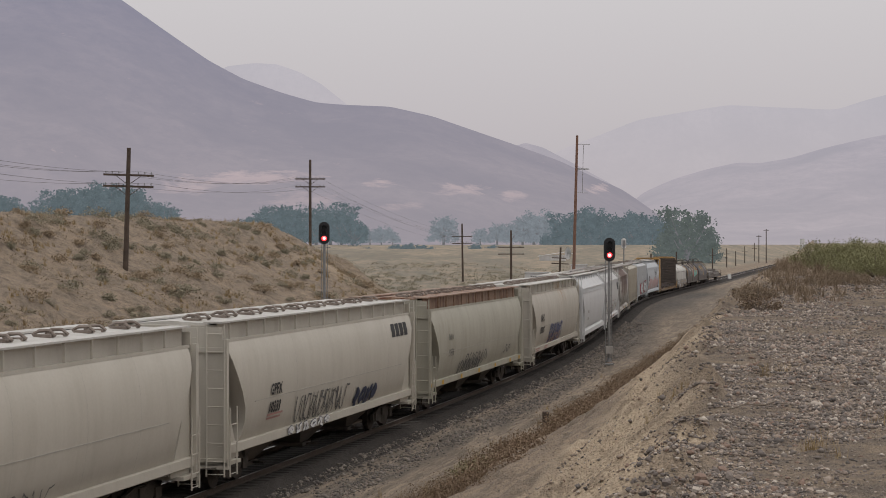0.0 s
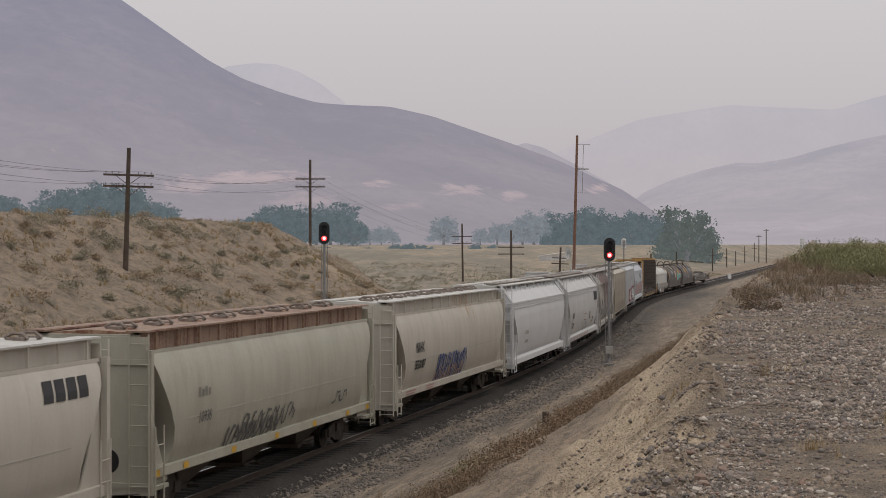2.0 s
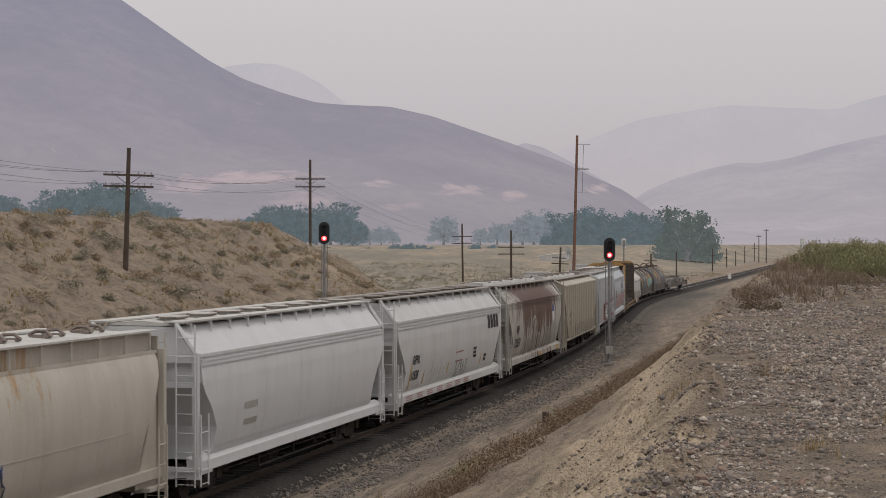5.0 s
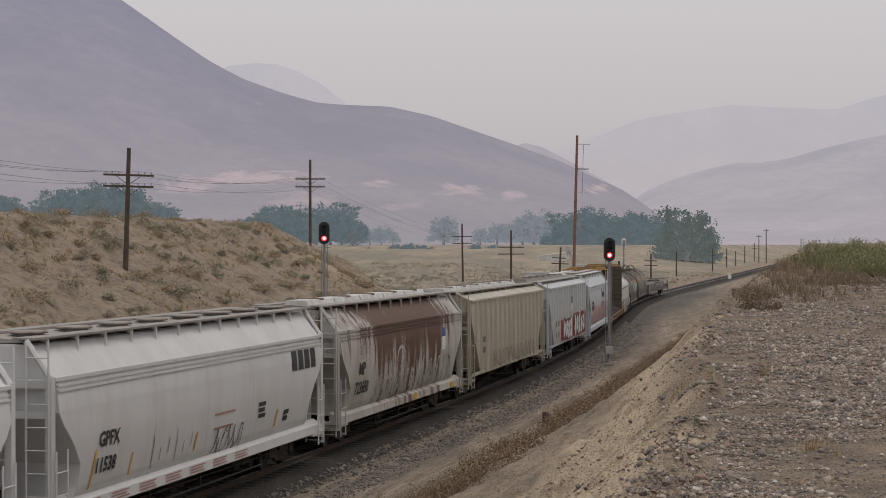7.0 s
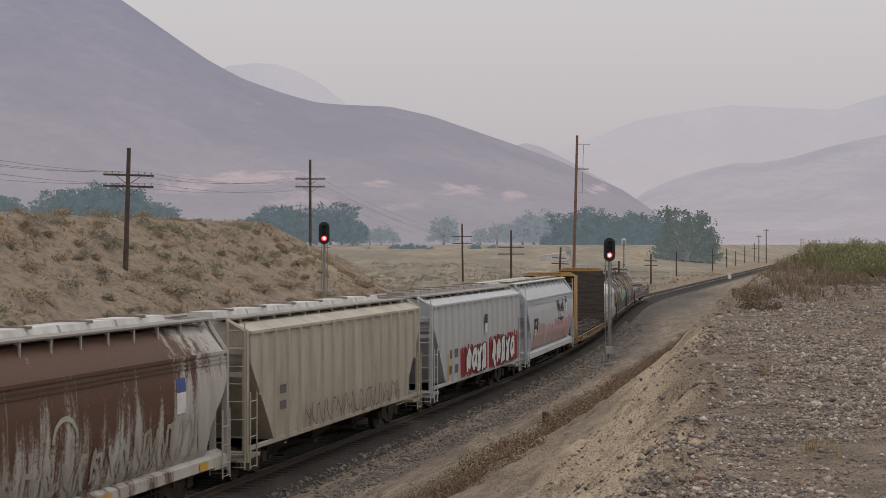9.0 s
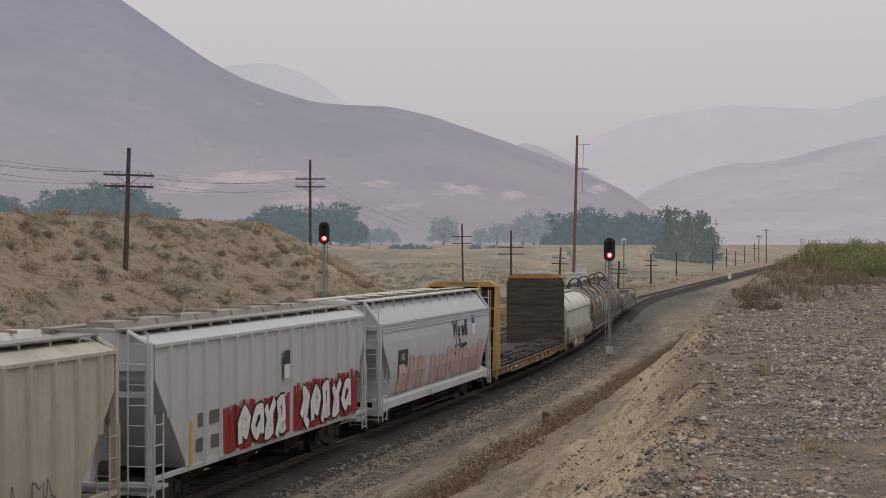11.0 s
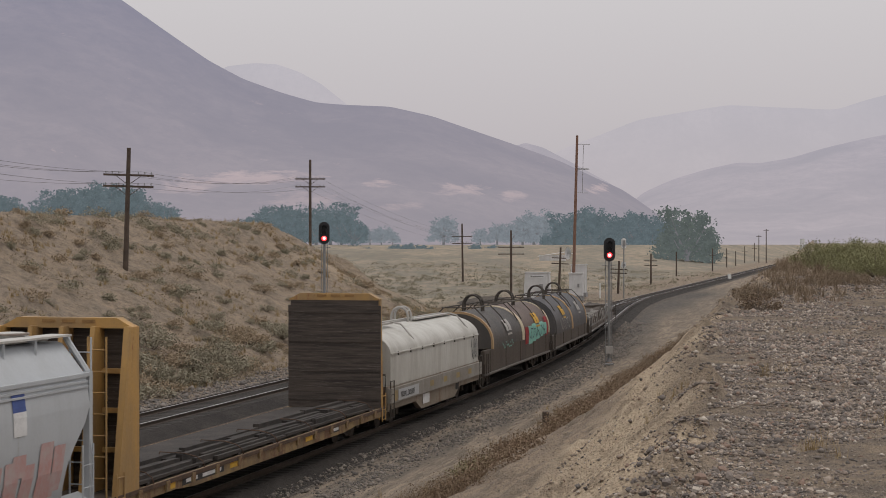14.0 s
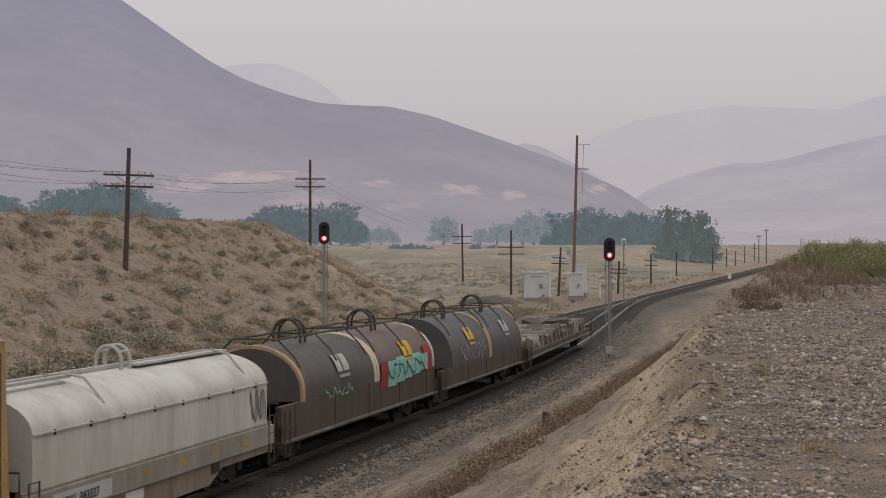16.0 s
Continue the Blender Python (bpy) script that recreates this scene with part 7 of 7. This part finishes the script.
def grass():
    g = np.random.RandomState(23)
    rng = random.Random(29)

    def tufts(name, label, pts, height, width, per, splay, mat):
        v, f = blades(g, pts, height, width, per, splay)
        ob = new(name, np_mesh(name, v, f, mat, False))
        tagged(ob, label, "grass", kind="stuff")
    pts = []
    for i in range(2600):
        s, up = rng.uniform(55, 178), rng.uniform(5, 32)
        if nz(s, up, 0.12, 3.0) > -0.1:
            pts.append(P(s, -up, ground_z(s, -up)))
    tufts("dry_grass", "straw-coloured dry grass tufts on the bank", pts, 0.38, 0.014, 18, 0.7, M_STRAW)
    cs = []
    for i in range(8200):
        s, up = rng.uniform(55, 185), rng.uniform(4.6, 34)
        if nz(s, up, 0.16, 7.0) + 0.6 * nz(s, up, 0.5, 2.0) > -0.2 + 0.2 * smooth(6, 20, up):
            v = P(s, -up, ground_z(s, -up) + 0.08)
            cs.append((v.x, v.y, v.z))
    v, f = leaves(rng, cs, 0.055, 13, 0.2, 0.4)
    ob = new("low_scrub", np_mesh("low_scrub", v, f, M_SCRUB, False))
    tagged(ob, "low straw and olive scrub scattered over the bank", "scrub", kind="stuff")
    cs = []
    for i in range(5200):
        s, up = rng.uniform(170, 420), rng.uniform(4, 130)
        if nz(s, up, 0.05, 7.0) + 0.6 * nz(s, up, 0.2, 2.0) > 0.0:
            v = P(s, -up, ground_z(s, -up) + 0.15)
            cs.append((v.x, v.y, v.z))
    v, f = leaves(rng, cs, 0.13, 10, 0.35, 0.4)
    ob = new("valley_scrub", np_mesh("valley_scrub", v, f, M_SAGE, False))
    tagged(ob, "low grey-green scrub over the valley floor", "scrub", kind="stuff")
    pts = []
    for i in range(1500):
        s = rng.uniform(36, 118)
        l = 15.0 + rng.gauss(0, 0.6) + 0.5 * nz(s, 0, 0.15, 1.0)
        if nz(s, l, 0.22, 6.0) + 0.5 * nz(s, l, 0.7, 3.0) > -0.05:
            pts.append(P(s, l, ground_z(s, l)))
    tufts("russet_weeds", "russet dry weeds along the slope's foot", pts, 0.55, 0.006, 22, 0.8, M_RUSSET)
    cs = [(p.x, p.y, p.z + 0.22) for p in pts]
    v, f = leaves(rng, cs, 0.02, 70, 0.19, 0.9)
    ob = new("weed_leaves", np_mesh("weed_leaves", v, f, M_RUSSET, False))
    tagged(ob, "russet bushy weeds along the slope's foot", "weeds", kind="stuff")
    pts = [P(s, l, ground_z(s, l)) for s, l in [(rng.uniform(38, 112), 14.8 + rng.gauss(0, 0.8)) for i in range(300)]]
    tufts("pale_weeds", "pale straw weeds along the slope's foot", pts, 0.36, 0.007, 14, 1.0, M_STRAW)
    pts = [P(s, l, ground_z(s, l)) for s, l in [(rng.uniform(50, 95), 21.2 + rng.gauss(0.6, 1.6)) for i in range(500)]]
    tufts("bluff_weeds", "dry russet weeds on the bluff's brow", pts, 0.4, 0.009, 18, 0.9, M_DRYWEED)
    pts = []
    for cx, cy, n in ((17.3, 24.9, 10), (19.6, 26.0, 8), (15.0, 24.4, 5), (24, 23.4, 6), (30, 26, 5), (21, 22.4, 6), (28, 29, 5), (40, 27, 6), (60, 26, 14), (64, 24.5, 12), (57, 28, 10)):
        for i in range(n):
            s, l = cx + rng.gauss(0, 0.22), cy + rng.gauss(0, 0.14)
            pts.append(P(s, l, ground_z(s, l)))
    tufts("gravel_grass", "sparse straw grass growing through the gravel", pts, 0.2, 0.004, 16, 0.9, M_STRAW)
    # bare fallen twigs
    for s, l, ln, tn in ((18.5, 23.6, 0.6, 0.5), (23.5, 23.1, 0.5, 1.9), (14.6, 25.2, 0.4, 1.0)):
        ob = thing("fallen_twig", "bare pale twig lying on the gravel", "twig")
        ob.matrix_world = Matrix.Translation(P(s, l, ground_z(s, l) + 0.03)) @ Matrix.Rotation(tn, 4, "Z")
        bm = bmesh.new()
        bar(bm, [(-ln / 2, 0, 0), (-ln * 0.2, 0.05, 0.03), (ln * 0.15, -0.02, 0.02), (ln / 2, 0.06, 0.05)], 0.008, 5)
        bar(bm, [(-ln * 0.2, 0.05, 0.03), (ln * 0.1, 0.16, 0.06)], 0.005, 5)
        part("shaft", bm, M_TWIG, ob)


# far trees: smoke haze painted in as a glow over leaf and bark colour
def painted_haze_leaf(name, haze, leaf, veil):
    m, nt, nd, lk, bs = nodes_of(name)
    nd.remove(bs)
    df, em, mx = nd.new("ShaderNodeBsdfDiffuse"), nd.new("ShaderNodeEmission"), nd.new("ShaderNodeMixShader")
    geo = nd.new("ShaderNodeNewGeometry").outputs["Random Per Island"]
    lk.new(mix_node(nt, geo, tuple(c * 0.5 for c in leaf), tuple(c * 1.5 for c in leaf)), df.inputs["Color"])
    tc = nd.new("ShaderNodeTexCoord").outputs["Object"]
    # noise varies that glow, painting lighter and shaded clumps into the crown
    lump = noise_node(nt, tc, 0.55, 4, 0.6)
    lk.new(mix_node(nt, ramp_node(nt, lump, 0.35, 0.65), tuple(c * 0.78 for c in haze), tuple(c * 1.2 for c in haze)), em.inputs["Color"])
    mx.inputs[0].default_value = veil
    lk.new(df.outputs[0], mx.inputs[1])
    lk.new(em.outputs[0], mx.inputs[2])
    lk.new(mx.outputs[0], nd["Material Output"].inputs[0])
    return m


def tree_model(seed, mat, bark, label, group):
    """A broad cottonwood 10 m high: leaning limbs and a ragged crown of leaf clumps."""
    rng = random.Random(seed)
    ob = thing("tree", label, "tree", group)
    bm = bmesh.new()
    tips = []
    tube(bm, (0, 0, -1.0), (0.1, 0, 2.2), 0.45, 0.32, 8)
    for i in range(9):
        a = 2 * math.pi * i / 9 + rng.uniform(-0.3, 0.3)
        r, z = rng.uniform(1.6, 4.2), rng.uniform(4.5, 8.6)
        mid = (0.5 * r * math.cos(a), 0.5 * r * math.sin(a), z * 0.55)
        tip = (r * math.cos(a), r * math.sin(a), z)
        tube(bm, (0.05, 0, rng.uniform(1.4, 2.2)), mid, 0.2, 0.13, 6)
        tube(bm, mid, tip, 0.13, 0.04, 6)
        tips.append((tip, mid))
    part("trunk", bm, bark, ob)
    cs = []
    for tip, mid in tips:
        for k in range(9):
            f = rng.uniform(0.35, 1.15)
            c = [mid[j] + (tip[j] - mid[j]) * f + rng.gauss(0, 0.75) for j in range(3)]
            cs.append((c[0], c[1], min(9.9, max(1.6, c[2] + 0.5))))
    for k in range(90):
        a, r = rng.uniform(0, 6.28), 4.8 * math.sqrt(rng.random())
        cs.append((r * math.cos(a), r * math.sin(a), 0.8 + 8.4 * (1 - (r / 5.6) ** 2) * rng.uniform(0.0, 1.0)))
    v, f = leaves(rng, cs, 0.3, 26, 0.5, 0.75)
    o = new("crown", np_mesh("crown", v, f, mat, False))
    o.parent = ob
    return ob


def trees():
    bark = painted_haze_leaf("hazy_bark", (0.25, 0.25, 0.27), (0.07, 0.06, 0.05), 0.5)
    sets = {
        "near": painted_haze_leaf("cottonwood_in_smoke", (0.135, 0.158, 0.158), (0.055, 0.075, 0.035), 0.62),
        "mid": painted_haze_leaf("grove_in_smoke", (0.128, 0.162, 0.182), (0.05, 0.065, 0.04), 0.76),
        "far": painted_haze_leaf("far_grove_in_smoke", (0.22, 0.245, 0.275), (0.05, 0.07, 0.04), 0.82),
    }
    proto = {}
    rng = random.Random(61)
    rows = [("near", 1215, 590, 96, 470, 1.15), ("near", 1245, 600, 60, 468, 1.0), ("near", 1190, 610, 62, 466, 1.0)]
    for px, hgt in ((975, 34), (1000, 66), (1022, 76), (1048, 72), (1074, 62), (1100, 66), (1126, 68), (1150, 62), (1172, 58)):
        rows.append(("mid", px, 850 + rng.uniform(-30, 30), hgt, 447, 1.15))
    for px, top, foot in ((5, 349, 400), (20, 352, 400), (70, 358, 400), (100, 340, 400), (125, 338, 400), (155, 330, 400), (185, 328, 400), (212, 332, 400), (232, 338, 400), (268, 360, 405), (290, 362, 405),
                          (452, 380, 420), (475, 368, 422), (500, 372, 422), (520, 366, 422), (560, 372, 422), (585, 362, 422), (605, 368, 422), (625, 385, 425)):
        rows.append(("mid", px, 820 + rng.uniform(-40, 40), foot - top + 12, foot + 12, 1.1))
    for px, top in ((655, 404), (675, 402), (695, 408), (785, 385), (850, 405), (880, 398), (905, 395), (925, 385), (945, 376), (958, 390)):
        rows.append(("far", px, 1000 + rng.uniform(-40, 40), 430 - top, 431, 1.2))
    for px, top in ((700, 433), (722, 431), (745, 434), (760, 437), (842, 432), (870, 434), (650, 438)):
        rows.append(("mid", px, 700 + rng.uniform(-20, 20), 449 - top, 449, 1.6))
    for kind, px, d, hgt, foot, wide in rows:
        key = (kind, rng.randrange(3))
        k = hgt * d / F / 9.6
        m = Matrix.Translation((at(px, d), d, zat(foot, d))) @ Matrix.Rotation(rng.uniform(0, 6.28), 4, "Z")
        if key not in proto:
            ob = tree_model(500 + len(proto), sets[kind], bark, {"near": "tall grey-green cottonwood beside the far track, veiled in painted haze", "mid": "leafy tree in a blue-green grove with painted haze", "far": "distant tree faint in painted blue haze"}[kind], "trees of the valley")
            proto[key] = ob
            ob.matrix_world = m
        else:
            ob = copy_thing(proto[key], m)
        for c in ob.children:
            c.scale = (k * wide, k * wide, k)


def wires():
    d0, d1, d2 = 110.0, 185.0, 285.0
    sets = []
    for off, pa, pb in ((-1.4, 310, 317), (-0.7, 310, 317), (0.8, 310, 317), (1.3, 330, 331), (-1.2, 330, 331)):
        a = Vector((at(222.5, d0) + off + 0.1, d0 + 0.15, zat(pa, d0) + 0.2))
        b = Vector((at(549, d1) + off, d1 + 0.15, zat(pb, d1) + 0.2))
        c = a + (a - b) * 0.62
        c.z = a.z - 0.2
        e = Vector((at(819, d2) + off * 0.9, d2, zat(419 if pa == 310 else 431, d2) + 0.2))
        sets += [(a, b, 0.7), (c, a, 0.45), (b, e, 0.9)]
    for a, b, sag in sets:
        ob = thing("overhead_wire", "thin dark wire between telegraph poles", "wire", "wires of the telegraph line")
        bm = bmesh.new()
        pts = []
        for i in range(13):
            f = i / 12
            p = a.lerp(b, f)
            pts.append((p.x, p.y, p.z - sag * 4 * f * (1 - f)))
        bar(bm, pts, 0.007, 4)
        part("strand", bm, M_DARK_STEEL, ob)


def far_bits():
    d = 480.0
    ob = thing("shed", "low white-roofed shed in the field", "shed")
    ob.location = (at(978, d), d, zat(458, d))
    bm = bmesh.new()
    box(bm, -3.4, 3.4, -1.5, 1.5, -0.5, 0.9)
    part("wall", bm, M_CABIN, ob)
    bm = bmesh.new()
    prism(bm, [(-3.9, 0.55), (3.6, 1.75), (3.6, 1.85), (-3.9, 0.68)], -1.8, 1.8)
    part("roof", bm, M_WHITE, ob, "white sloping roof")
    # a signal seen from behind
    d = 225.0
    ob = thing("block_signal", "grey block signal seen from behind", "railway signal", "block signals beside the track")
    z0 = -0.5
    ob.location = (at(1104, d), d, z0)
    H = zat(421, d) - z0
    bm = bmesh.new()
    tube(bm, (0, 0, -0.3), (0, 0, H - 0.6), 0.08, seg=10)
    part("mast", bm, M_GALV, ob)
    for zc in (H - 0.68, zat(469, d) - z0):
        bm = bmesh.new()
        r, up = 0.3, (0.35 if zc > H - 1 else 0.12)
        pts = [(r * math.cos(t), zc + up + r * math.sin(t)) for t in [math.pi * i / 10 for i in range(11)]] + [(r * math.cos(t), zc - up + r * math.sin(t)) for t in [math.pi + math.pi * i / 10 for i in range(11)]]
        prism(bm, pts, 0.12, 0.16)
        part("backboard", bm, M_WHITE, ob, "pale oval backboard")
        bm = bmesh.new()
        box(bm, -0.14, 0.14, -0.14, 0.12, zc - up, zc + up)
        part("lamp_housing", bm, M_GALV, ob)
    d = 103.6
    ob = thing("line_side_sign", "small white and yellow sign on a post beside the main line", "sign")
    ob.location = (at(622, d), d, -0.4)
    bm = bmesh.new()
    box(bm, -0.04, 0.04, -0.04, 0.04, -0.3, 2.3)
    part("post", bm, M_GALV, ob)
    bm = bmesh.new()
    box(bm, -0.17, 0.17, -0.07, -0.04, 2.0, 2.75)
    pl = part("plate", bm, M_WHITE, ob)
    for z in (2.1, 2.45):
        bm = bmesh.new()
        box(bm, -0.12, 0.12, -0.078, -0.072, z, z + 0.18)
        part("sign_panel", bm, M_YELLOW, pl)
    ob = thing("ballast_heap", "low dark heap of ballast near the telegraph poles", "heap")
    d = 206.0
    ob.location = (at(868, d), d, -0.7)
    g = np.random.RandomState(71)
    vs, fs, n, k = [], [], 22, 14
    for i in range(n + 1):
        for j in range(k + 1):
            x, y = -4.2 + 8.4 * i / n, -3 + 6 * j / k
            hgt = 0.95 * max(0.0, 1 - (x / 4.2) ** 2) * max(0.0, 1 - (y / 3.0) ** 2)
            vs.append((x, y, hgt + 0.16 * nz(x, y, 1.4, 3.0) * min(1, hgt * 3)))
    fs = [(i * (k + 1) + j, (i + 1) * (k + 1) + j, (i + 1) * (k + 1) + j + 1, i * (k + 1) + j + 1) for i in range(n) for j in range(k)]
    o = new("mound", np_mesh("mound", vs, fs, M_SHOULDER))
    o.parent = ob
    d = 165.0
    ob = thing("marker_pillar", "pale upright marker behind the bluff's brush", "marker")
    ob.location = (at(1420, d), d, 4.0)
    bm = bmesh.new()
    box(bm, -0.17, 0.17, -0.17, 0.17, 0, zat(423, d) - 4.0)
    part("shaft", bm, M_WHITE, ob)


scatter_stones()
shrubs()
grass()
trees()
wires()
far_bits()


# ---- what moves ----
def car_pose(u, half, t):
    s = along(u, t)
    a, b = P(s - half, siding(s - half)), P(s + half, siding(s + half))
    d = b - a
    return Matrix.Translation((a + b) / 2) @ Matrix.Rotation(-math.atan2(d.x, d.y), 4, "Z")


def motions():
    times = [0.5 * i for i in range(33)]
    for ob, u, half in MOVES:
        walk(ob, [(t, car_pose(u, half, t)) for t in times])
    ticks = [i / 30 for i in range(481)]
    for w, dy in ROLLS:
        rows = []
        for t in ticks:
            turn = (along(0, 0) - along(0, t)) / WHEEL_R
            rows.append((t, Matrix.Translation((0, dy, WHEEL_R)) @ Matrix.Rotation(turn, 4, "X")))
        walk(w, rows)


motions()
